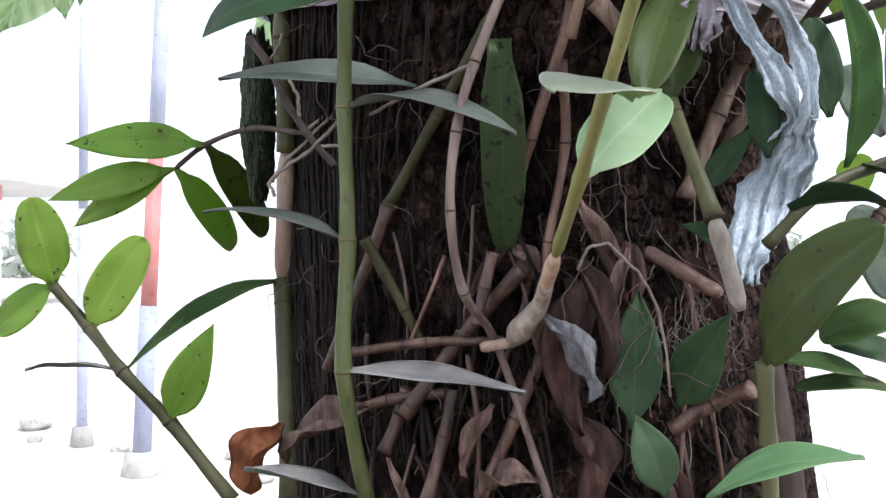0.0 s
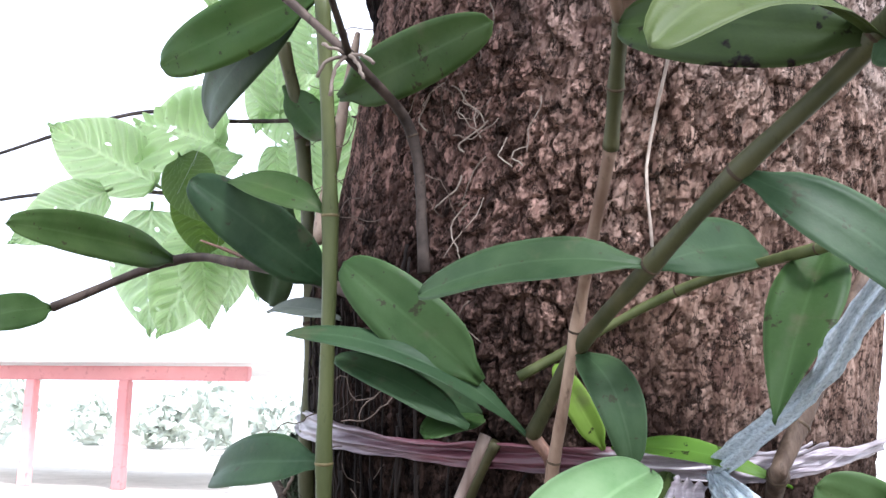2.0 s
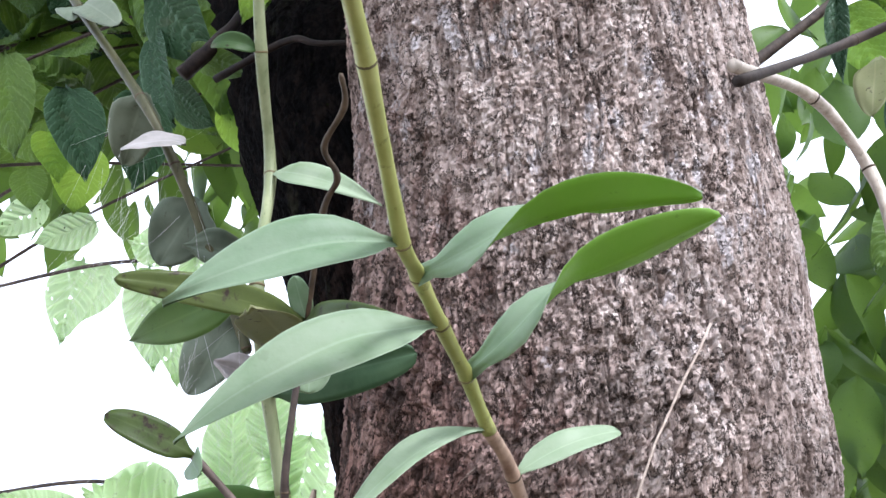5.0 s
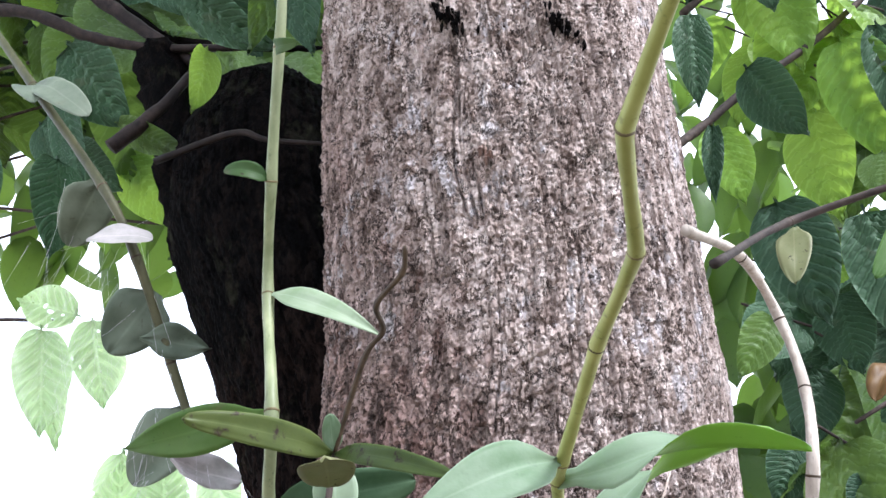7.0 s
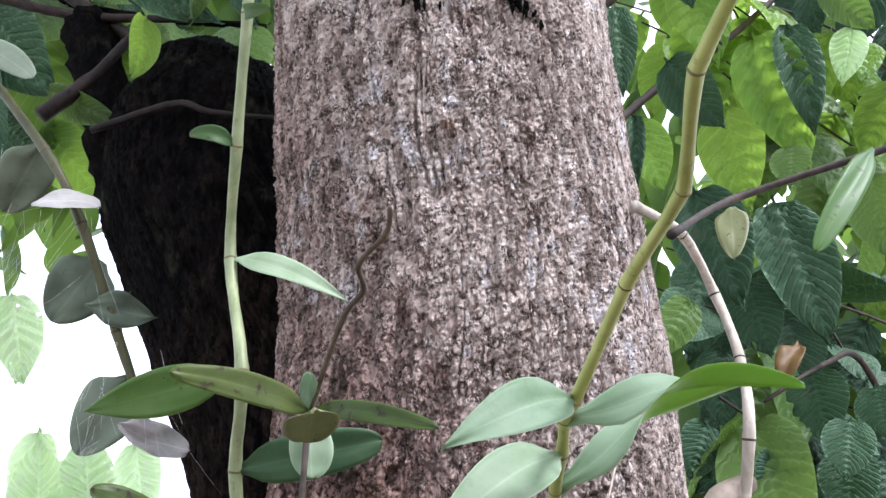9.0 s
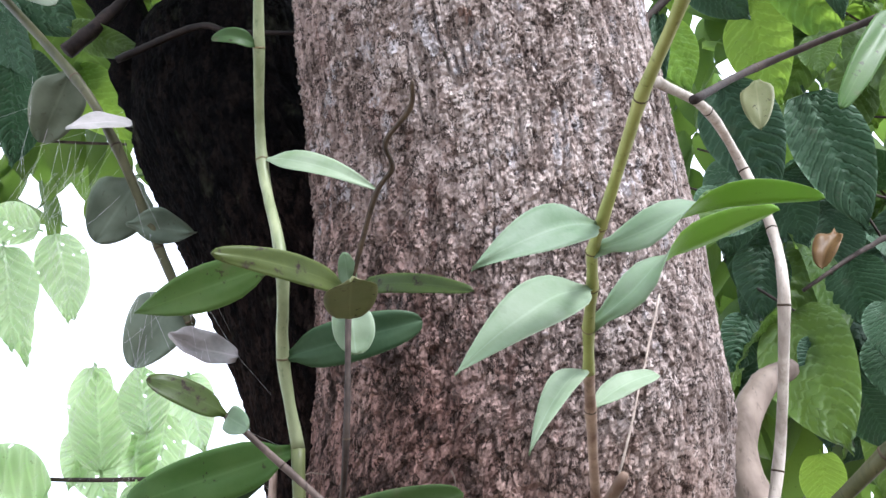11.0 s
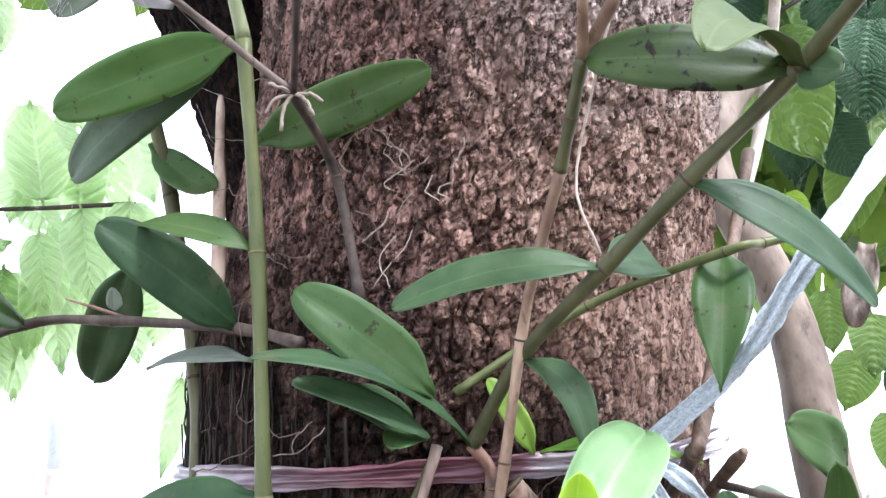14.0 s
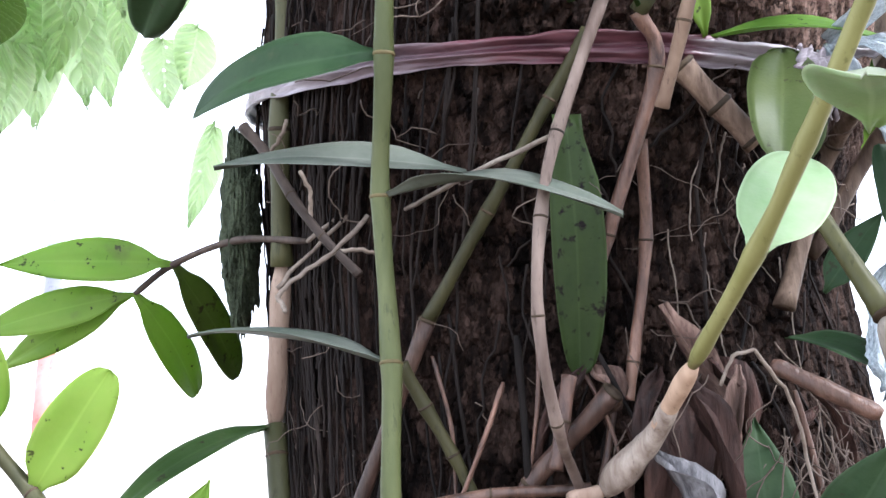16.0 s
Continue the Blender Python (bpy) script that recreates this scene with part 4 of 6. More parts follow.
o = orchid("dark thin orchid stem with a rooting joint and spotted leaves")
cane(o, [(0.0061, 0.4153, 1.5485), (-0.0012, 0.4170, 1.6097), (-0.0162, 0.3746, 1.6320)], 0.0025, TWIG, taper=0.9)
cane(o, [(-0.0162, 0.3746, 1.6320), (Vector((-0.0162, 0.3746, 1.6320)) * 0.5 + Vector((-0.0714, 0.3701, 1.6839)) * 0.5), (-0.0714, 0.3701, 1.6839)], 0.0018, CANE_GREY, "side_shoot")
cane(o, [(-0.0162, 0.3746, 1.6320), (-0.0101, 0.3255, 1.6569), (-0.0074, 0.3216, 1.7263)], 0.0015, TWIG, "upper_shoot")
cane(o, [(-0.0074, 0.3216, 1.7263), (0.0067, 0.2895, 1.7586), Vector((0.0067, 0.2895, 1.7586)) * 0.75 + Vector((0.0256, 0.2416, 1.7889)) * 0.25 + Vector((0.004, 0, 0.001)), Vector((0.0067, 0.2895, 1.7586)) * 0.5 + Vector((0.0256, 0.2416, 1.7889)) * 0.5 + Vector((-0.003, 0, 0)), Vector((0.0067, 0.2895, 1.7586)) * 0.22 + Vector((0.0256, 0.2416, 1.7889)) * 0.78 + Vector((0.003, 0, 0)), (0.0256, 0.2416, 1.7889)], 0.0013, NODE, "withered_tip", taper=0.9, rings=False)
leaf(o, (-0.0396, 0.4263, 1.6325), (0.0431, 0.3725, 1.6395), 0.026, 0, 0.03, 0.08, GREEN, seed=40)
leaf(o, (-0.0714, 0.3701, 1.6839), (-0.1061, 0.3472, 1.6971), 0.016, 35, 0.06, 0.12, SPOT, "oblong", seed=41)
leaf(o, (-0.0714, 0.3701, 1.6839), (-0.0575, 0.3490, 1.6706), 0.014, 10, 0.06, 0.12, PALE, seed=42)
leaf(o, (-0.0074, 0.3216, 1.7263), (-0.0605, 0.2609, 1.7200), 0.014, 35, 0.10, 0.12, SPOT, seed=43)
leaf(o, (-0.0074, 0.3216, 1.7263), (0.0470, 0.2680, 1.7009), 0.010, 45, 0.10, 0.15, SPOT, seed=44)
leaf(o, (-0.0021, 0.2531, 1.7020), (-0.0065, 0.3085, 1.7078), 0.024, 0, -0.05, 0.15, (LEAF_KHAKI, LEAF_KHAKI), "oblong", seed=45)
leaf(o, Vector((-0.0074, 0.3216, 1.7263)) + Vector((0, 0.006, -0.002)), (-0.0050, 0.3271, 1.6969), 0.021, 5, 0.02, 0.15, PALE, "oblong", seed=46)
leaf(o, (-0.0074, 0.3216, 1.7263), (-0.0088, 0.3052, 1.7392), 0.010, 20, 0.02, 0.2, PALE, seed=47)

o = orchid("orchid stem reaching sideways from the trunk with broad dark leaves")
cane(o, [(-0.0227, 0.4343, 1.5354), (-0.0543, 0.4641, 1.5511), (-0.1252, 0.5088, 1.5704), (-0.1784, 0.5313, 1.5771), (-0.2404, 0.5066, 1.5471)], 0.0030, CANE_GREY, taper=0.85)
leaf(o, (-0.0543, 0.4641, 1.5511), (-0.1113, 0.4241, 1.5963), 0.030, 10, 0.08, 0.12, DARKS, seed=48)
leaf(o, (-0.1784, 0.5313, 1.5771), (-0.2017, 0.4147, 1.5769), 0.026, 25, 0.05, 0.12, GREEN, seed=49)
leaf(o, (-0.2404, 0.5066, 1.5471), (-0.2579, 0.4600, 1.5342), 0.024, 25, 0.05, 0.12, GREEN, seed=50)
leaf(o, (-0.1318, 0.5858, 1.6271), (-0.1765, 0.6625, 1.5665), 0.036, 12, 0.05, 0.15, DARKS, "oblong", seed=51)
leaf(o, (-0.0472, 0.4602, 1.5342), (-0.1084, 0.5098, 1.5437), 0.016, 48, 0.06, 0.2, (LEAF_PURPLE, LEAF_OLIVE), "lance", seed=52)
leaf(o, (-0.1260, 0.5150, 1.5770), (-0.1270, 0.5130, 1.5900), 0.009, 5, 0.05, 0.3, GREY, "round", seed=53, label="small grey-green bud leaf")
cane(o, [(-0.1210, 0.5130, 1.5730), (-0.1360, 0.5100, 1.5790), (-0.1500, 0.5080, 1.5840)], 0.0013, CANE_BROWN, "dry_bract", taper=0.4, rings=False)

o = orchid("greyish orchid cane pressed along the trunk's flank, partly dry")
cane(o, [(-0.0783, 0.5000, 1.2263), (-0.0886, 0.5375, 1.3369)], 0.0046, CANE_DARK, "lower_cane", skip_ends=False)
cane(o, [(-0.0886, 0.5375, 1.3369), (-0.0849, 0.5288, 1.4066)], 0.0047, CANE_DRY, "dry_cane", rings=False, label="dry buff joint of the cane")
cane(o, [(-0.0849, 0.5288, 1.4066), (-0.0851, 0.5179, 1.4661), (-0.0830, 0.5125, 1.5375), (-0.0965, 0.5192, 1.6429), (-0.1040, 0.5036, 1.6943)], 0.0046, CANE_DARK, taper=0.85)
leaf(o, (-0.0886, 0.5375, 1.3369), (-0.1527, 0.4743, 1.2960), 0.018, 45, 0.10, 0.15, GREEN, "lance", seed=53)
leaf(o, (-0.1062, 0.5136, 1.6730), (-0.0678, 0.4882, 1.6333), 0.022, 15, -0.12, 0.15, GREEN, seed=54)
leaf(o, (-0.0110, 0.4463, 1.4284), (-0.1055, 0.4621, 1.4348), 0.019, 35, 0.06, 0.15, MAUVE, "lance", seed=55)
cane(o, [(-0.0641, 0.4690, 1.5732), (Vector((-0.0641, 0.4690, 1.5732)) + Vector((-0.0680, 0.5266, 1.7064))) / 2, (-0.0680, 0.5266, 1.7064)], 0.0040, CANE_DRY, "dry_shoot", taper=0.6, rings=False)

o = orchid("small yellowing orchid shoot hanging on a wiry stalk, five spotted leaves")
cane(o, [(-0.0725, 0.5093, 1.4144), Vector((-0.0725, 0.5093, 1.4144)) * 0.5 + Vector((-0.1402, 0.5739, 1.4152)) * 0.5 + Vector((0, 0, 0.006)), (-0.1402, 0.5739, 1.4152), (-0.1590, 0.5765, 1.4013)], 0.0016, CANE_GREY, "stalk", rings=False)
leaf(o, (-0.1402, 0.5739, 1.4152), (-0.2221, 0.5717, 1.4154), 0.024, 5, 0.06, 0.15, LIME, "lance", seed=56)
leaf(o, (-0.1590, 0.5765, 1.4013), (-0.2404, 0.5899, 1.3829), 0.021, 5, 0.06, 0.15, LIME, "lance", seed=57)
leaf(o, (-0.1590, 0.5765, 1.4013), (-0.2338, 0.6126, 1.3674), 0.019, 5, 0.06, 0.15, LIME, "lance", seed=58)
leaf(o, (-0.1590, 0.5765, 1.4013), (-0.1388, 0.6403, 1.3540), 0.021, 5, 0.06, 0.15, LIME, seed=59)
leaf(o, (-0.1402, 0.5739, 1.4152), (-0.1162, 0.6324, 1.3623), 0.022, 10, 0.05, 0.15, (LEAF_SPOT, LEAF_LIME), seed=60)

o = orchid("leafy orchid shoot leaning out into the light, lime green leaves")
cane(o, [(-0.0981, 0.4600, 1.2357), (-0.1282, 0.4600, 1.2730), (-0.1474, 0.4513, 1.2975), (-0.1694, 0.4688, 1.3160), (-0.1869, 0.4683, 1.3368)], 0.0034, CANE_DARK, taper=0.75)
leaf(o, (-0.1869, 0.4683, 1.3368), (-0.1936, 0.4574, 1.3783), 0.024, 5, 0.05, 0.12, LIME, seed=61)
leaf(o, (-0.1869, 0.4683, 1.3368), (-0.2157, 0.4719, 1.3136), 0.019, 20, 0.05, 0.12, LIME, seed=62)
leaf(o, (-0.1694, 0.4688, 1.3160), (-0.1435, 0.4701, 1.3599), 0.023, 5, 0.05, 0.12, LIME, seed=63)
leaf(o, (-0.1474, 0.4513, 1.2975), (-0.2025, 0.4729, 1.2953), 0.014, 70, 0.05, 0.15, MAUVE, "lance", seed=64)
leaf(o, (-0.1282, 0.4600, 1.2730), (-0.1025, 0.4418, 1.3204), 0.021, 5, 0.04, 0.12, LIME, "lance", seed=65)

o = orchid("thin arching brown orchid cane with a long hanging leaf behind it")
cane(o, [(0.0344, 0.4106, 1.4821), (0.0148, 0.4050, 1.4316), (0.0072, 0.4000, 1.4020), (0.0049, 0.4000, 1.3701), (0.0104, 0.4050, 1.3365), (0.0257, 0.4403, 1.3111), (0.0469, 0.4200, 1.2475)], 0.0022, CANE_ROSY, taper=0.8)
leaf(o, (0.0262, 0.4423, 1.4492), (0.0295, 0.4524, 1.3527), 0.0215, 0, 0.05, 0.35, (LEAF_BLOTCH, LEAF_DARK), "tongue", seed=66)
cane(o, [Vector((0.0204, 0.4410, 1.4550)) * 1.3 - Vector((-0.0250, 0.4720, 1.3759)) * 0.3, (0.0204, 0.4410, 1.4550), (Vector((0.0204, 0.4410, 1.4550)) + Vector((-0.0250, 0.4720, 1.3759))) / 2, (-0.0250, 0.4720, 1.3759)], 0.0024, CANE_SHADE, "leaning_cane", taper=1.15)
cane(o, [(-0.0250, 0.4720, 1.3759), (-0.0571, 0.4924, 1.2936)], 0.0030, CANE_BROWN, "leaning_dry_cane", skip_ends=False)

o = orchid("withered brown orchid canes without leaves, clustered under the ribbon")
cane(o, [(0.0510, 0.4241, 1.4825), (0.0581, 0.4297, 1.4635), (0.0412, 0.4468, 1.4046), Vector((0.0412, 0.4468, 1.4046)) * 1.6 - Vector((0.0581, 0.4297, 1.4635)) * 0.6], 0.0029, CANE_BROWN, taper=0.8)
cane(o, [(0.0547, 0.4428, 1.4399), (0.0576, 0.4532, 1.4033), (0.0497, 0.4527, 1.3573), Vector((0.0497, 0.4527, 1.3573)) * 1.3 - Vector((0.0576, 0.4532, 1.4033)) * 0.3], 0.0025, CANE_BROWN, taper=0.8)
cane(o, [(0.0380, 0.4395, 1.3463), (0.0102, 0.4579, 1.3135), (-0.0172, 0.4600, 1.2760)], 0.0036, CANE_BROWN, skip_ends=False)
for a, b, r in (((0.0054, 0.4600, 1.2881), (-0.0062, 0.4500, 1.2387), 0.003), ((-0.0161, 0.4681, 1.2874), (-0.0273, 0.4700, 1.2566), 0.0032), ((-0.0573, 0.4700, 1.2714), (0.0027, 0.4600, 1.2867), 0.0025), ((0.0466, 0.4509, 1.3054), (0.0185, 0.4500, 1.2401), 0.003), ((0.1000, 0.4200, 1.2773), (0.1277, 0.4000, 1.2973), 0.0034)):
    cane(o, [a, (Vector(a) + Vector(b)) / 2 + Vector((0.002, 0.002, 0.003)), b], r, CANE_BROWN)
cane(o, [(0.0677, 0.4300, 1.4636), (Vector((0.0677, 0.4300, 1.4636)) + Vector((0.0943, 0.4300, 1.4345))) / 2, (0.0943, 0.4300, 1.4345)], 0.0046, CANE_TAN, skip_ends=False)

cane(o, [(0.0238, 0.4450, 1.3525), (Vector((0.0238, 0.4450, 1.3525)) + Vector((0.0161, 0.4400, 1.3201))) / 2, (0.0161, 0.4400, 1.3201)], 0.0026, CANE_BROWN)
cane(o, [(-0.0404, 0.4500, 1.3067), (Vector((-0.0404, 0.4500, 1.3067)) + Vector((0.0286, 0.4400, 1.3131))) / 2 + Vector((0, 0, 0.002)), (0.0286, 0.4400, 1.3131)], 0.0022, CANE_BROWN)
cane(o, [(0.0885, 0.4200, 1.3541), (Vector((0.0885, 0.4200, 1.3541)) + Vector((0.1150, 0.4000, 1.3363))) / 2, (0.1150, 0.4000, 1.3363)], 0.0030, CANE_BROWN, rings=False)

o = orchid("olive orchid cane with a pale dry foot and upright blades")
cane(o, [(0.1059, 0.3754, 1.3665), (0.0958, 0.4052, 1.4153)], 0.0034, CANE_MURKY, taper=0.85, skip_ends=False)
cane(o, [(0.1197, 0.3892, 1.3310), (0.1059, 0.3754, 1.3665)], 0.0036, CANE_PALE, "dry_foot", rings=False)
leaf(o, (0.0958, 0.4052, 1.4153), (0.1044, 0.4246, 1.4691), 0.024, 5, 0.05, 0.2, OLIVE, seed=67)
leaf(o, (0.1044, 0.4246, 1.4691), (0.0806, 0.3827, 1.4156), 0.024, 15, 0.05, 0.2, OLIVE, seed=68)

o = orchid("bare dry straw-coloured orchid stem beside the trunk")
cane(o, [(0.1162, 0.4673, 1.3782), (0.1330, 0.4723, 1.4188), (0.1442, 0.4703, 1.4458), (0.1444, 0.4100, 1.4695), (0.1525, 0.4100, 1.4880), (0.2278, 0.4863, 1.6355)], 0.0040, CANE_TAN, taper=0.8)
cane(o, [(0.1346, 0.4791, 1.3995), (0.1652, 0.4734, 1.4478), (0.1704, 0.4200, 1.4693)], 0.0036, CANE_TAN, "broken_cane", taper=0.9, rings=False, label="broken reddish-tan cane")

o = orchid("thin greenish orchid stem crossing the trunk")
cane(o, [(0.0452, 0.4242, 1.5057), (0.1095, 0.4224, 1.5402), (0.1568, 0.3671, 1.5468), (0.1743, 0.3692, 1.5499), Vector((0.1743, 0.3692, 1.5499)) * 2 - Vector((0.1568, 0.3671, 1.5468))], 0.0020, CANE_LOW, rings=True)
leaf(o, (0.1649, 0.3876, 1.5544), (0.1398, 0.3530, 1.4885), 0.026, 5, 0.08, 0.2, GREEN, "lance", seed=69)

o = orchid("orchid stems leaning out to the light with glossy broad leaves")
cane(o, [(0.1709, 0.4200, 1.3495), (0.1885, 0.4200, 1.3687), (0.2077, 0.4200, 1.3892), Vector((0.2077, 0.4200, 1.3892)) * 2 - Vector((0.1885, 0.4200, 1.3687))], 0.0031, CANE_BROWN)
cane(o, [(0.1282, 0.3827, 1.3560), (0.1519, 0.3843, 1.3786), (0.1869, 0.4000, 1.3911), (0.2127, 0.4381, 1.3961), Vector((0.2127, 0.4381, 1.3961)) * 2 - Vector((0.1869, 0.4000, 1.3911))], 0.0026, CANE_DARK)
leaf(o, (0.1458, 0.3508, 1.3838), (0.1455, 0.3532, 1.4469), 0.016, 34, 0.06, 0.6, (LEAF_UNDER, LEAF), seed=70, side=0.05)
leaf(o, (0.1664, 0.4200, 1.4106), (0.1576, 0.4200, 1.4532), 0.018, 10, 0.05, 0.2, DARKS, seed=71)
leaf(o, (0.1869, 0.4000, 1.3911), (0.1595, 0.3107, 1.4570), 0.018, 8, 0.06, 0.3, GREEN, seed=72)
leaf(o, (0.1719, 0.3314, 1.4550), (0.1475, 0.3167, 1.4715), 0.022, 20, 0.10, 0.15, GREEN, seed=73)
leaf(o, (0.1346, 0.3735, 1.3700), (0.1532, 0.2952, 1.3479), 0.020, 60, 0.16, 0.2, OLIVED, "strap", seed=90)
leaf(o, (0.1687, 0.3900, 1.3886), (0.1906, 0.3700, 1.3584), 0.016, 62, 0.12, 0.2, OLIVED, "strap", seed=91)
leaf(o, (0.2161, 0.4700, 1.3403), (0.1969, 0.4700, 1.3746), 0.024, 5, 0.05, 0.15, (LEAF_GREY, LEAF_GREY), seed=92)
leaf(o, (0.2456, 0.5500, 1.4172), (0.2212, 0.5500, 1.4556), 0.026, 10, 0.05, 0.15, (LEAF_GREY, LEAF_GREY), seed=93)
leaf(o, (0.2156, 0.4600, 1.3283), (0.1984, 0.4600, 1.3674), 0.026, 10, 0.05, 0.15, (LEAF_GREY, LEAF_GREY), seed=94)
leaf(o, (0.1406, 0.4200, 1.3932), (0.1346, 0.4200, 1.4316), 0.015, 10, 0.05, 0.2, DARKS, seed=95)
leaf(o, (0.1171, 0.4350, 1.3799), (0.1366, 0.4250, 1.4076), 0.014, 20, 0.05, 0.2, DARKS, "lance", seed=96)
leaf(o, (0.1278, 0.4123, 1.3498), (0.1171, 0.4672, 1.3663), 0.018, 20, 0.06, 0.15, DARKS, seed=97)
leaf(o, (0.1872, 0.4000, 1.2974), (0.1426, 0.3900, 1.2988), 0.017, 45, 0.06, 0.15, GREEN, "oblong", seed=98)
leaf(o, (0.1848, 0.3900, 1.3280), (0.1551, 0.4000, 1.3181), 0.024, 30, 0.08, 0.15, GREEN, seed=99)
leaf(o, (0.1894, 0.4000, 1.3089), (0.1635, 0.4100, 1.3148), 0.020, 40, 0.08, 0.15, DARKS, seed=100)
leaf(o, (0.1370, 0.3900, 1.3100), (0.1693, 0.3900, 1.3045), 0.015, 40, 0.06, 0.15, GREEN, "oblong", seed=101)
cane(o, [(0.1693, 0.4595, 1.4577), (0.1622, 0.3227, 1.4407), Vector((0.1622, 0.3227, 1.4407)) * 2 - Vector((0.1693, 0.4595, 1.4577))], 0.0019, CANE_GREY, "side_stem")
cane(o, [(0.1681, 0.4335, 1.3243), (0.1981, 0.4318, 1.3290), Vector((0.1981, 0.4318, 1.3290)) * 2 - Vector((0.1681, 0.4335, 1.3243))], 0.0022, CANE_PALE, "bleached_stem", rings=False)

o = orchid("low orchid with large olive and dark green leaves")
leaf(o, (0.1163, 0.3468, 1.3150), (0.1318, 0.2856, 1.3613), 0.028, 14, 0.10, 0.15, OLIVE, seed=74)
cane(o, [Vector((0.1163, 0.3468, 1.3150)) + Vector((0.004, 0.004, -0.07)), Vector((0.1163, 0.3468, 1.3150)) + Vector((0.002, 0.002, -0.03)), (0.1163, 0.3468, 1.3150)], 0.0030, CANE_MURKY)
leaf(o, (0.0830, 0.4200, 1.2770), (0.0890, 0.4400, 1.3360), 0.024, 5, 0.05, 0.15, DARKS, "lance", seed=75)
leaf(o, (0.1024, 0.4200, 1.2870), (0.1173, 0.3939, 1.3286), 0.024, 15, 0.05, 0.15, DARKS, "lance", seed=76)
leaf(o, (0.0848, 0.3600, 1.2632), (0.0752, 0.3700, 1.2920), 0.018, 5, 0.05, 0.15, (LEAF_DARK, LEAF_DARK), "lance", seed=77)
leaf(o, (0.0840, 0.3000, 1.2782), (0.1197, 0.2700, 1.2975), 0.022, 40, 0.10, 0.15, (LEAF_TEAL, LEAF_TEAL), "lance", seed=78)

cush = thing("moss", "dark moss cushion on the trunk's flank", "moss")
bm = bmesh.new()
bmesh.ops.create_icosphere(bm, subdivisions=5, radius=1.0)
mid_, half_ = (Vector((-0.1036, 0.5232, 1.4651)) + Vector((-0.1101, 0.5770, 1.3950))) / 2, (Vector((-0.1036, 0.5232, 1.4651)) - Vector((-0.1101, 0.5770, 1.3950))) / 2
for q in bm.verts:
    k = 1 + 0.25 * noise.noise(q.co * 3) + 0.18 * noise.noise(q.co * 11) + 0.12 * noise.noise(q.co * 30)
    q.co = mid_ + Vector((q.co.x * 0.009, q.co.y * 0.02 + 0.012, q.co.z * half_.length * 1.05)) * k
me = bpy.data.meshes.new("cushion")
bm.to_mesh(me)
me.materials.append(plain("moss", (0.035, 0.048, 0.026), (0.14, 0.165, 0.105), 500, 0.95, None, 1.0, 0.003))
new("cushion", me).parent = cush

slat = thing("bark_strip", "weathered grey strip of split wood behind the leaves", "wood")
v, f = tube_data([q for q, _ in glide([(0.1541, 0.4700, 1.2978), (Vector((0.1541, 0.4700, 1.2978)) + Vector((0.1642, 0.4600, 1.2369))) / 2, (0.1642, 0.4600, 1.2369), Vector((0.1642, 0.4600, 1.2369)) * 2 - Vector((0.1541, 0.4700, 1.2978))], 6)], [0.0085] * 19, 9, 0.3, 0.35)
mesh_part("strip", v, f, CANE_GREY, slat)

# ---- dead leaves caught in the tangle ----
def dead_leaf(a, b, w, m, sh, txt):
    d = thing("dead_leaf", txt + " curled dead leaf caught among the canes", "dead leaf", "dead leaves in the tangle")
    leaf(d, a, b, w, 25, 0.10, 0.95, (m, m), sh, wave=0.22, seed=w * 1000 + Vector(a).x * 90, name="blade", twist=55)


for a, b, w, m, sh, txt in (((0.0444, 0.4200, 1.3256), (0.0653, 0.4100, 1.2914), 0.017, DEAD_GREY, "lance", "silvery grey"), ((0.0690, 0.4500, 1.3469), (0.0639, 0.4300, 1.2678), 0.026, DEAD, "lance", "dark brown"), ((0.0432, 0.4200, 1.2553), (0.0180, 0.4300, 1.2473), 0.018, DEAD_PALE, "lance", "light brown"),
                      ((-0.0345, 0.4600, 1.2800), (-0.0764, 0.4700, 1.2531), 0.022, DEAD_PALE, "spade", "pinkish brown"), ((-0.0782, 0.4800, 1.2682), (-0.0928, 0.4700, 1.2359), 0.024, DEAD_ORANGE, "oblong", "rusty orange"), ((0.0780, 0.4545, 1.3616), (0.0841, 0.4400, 1.3242), 0.016, DEAD, "lance", "brown"),
                      ((0.0583, 0.4527, 1.3413), (0.0729, 0.4500, 1.3027), 0.022, DEAD, "lance", "brown"), ((0.0563, 0.4400, 1.2810), (0.0651, 0.4300, 1.2430), 0.024, DEAD, "oblong", "brown"), ((0.0335, 0.4527, 1.3569), (0.0405, 0.4500, 1.3390), 0.012, DEAD_PALE, "oblong", "buff")):
    dead_leaf(a, b, w, m, sh, txt)
for a, b, w, m, txt in (((0.0611, 0.4350, 1.3489), (0.0698, 0.4200, 1.2986), 0.017, DEAD, "dark mauve-brown"), ((0.0612, 0.4536, 1.3786), (0.0839, 0.4532, 1.3157), 0.013, DEAD_PALE, "long tan"), ((0.0845, 0.4400, 1.3549), (0.0800, 0.4300, 1.3125), 0.009, DEAD_PALE, "narrow brown"), ((0.0554, 0.4400, 1.3547), (0.0474, 0.4300, 1.3257), 0.010, DEAD, "small dark")):
    dead_leaf(a, b, w, m, "strap", txt)

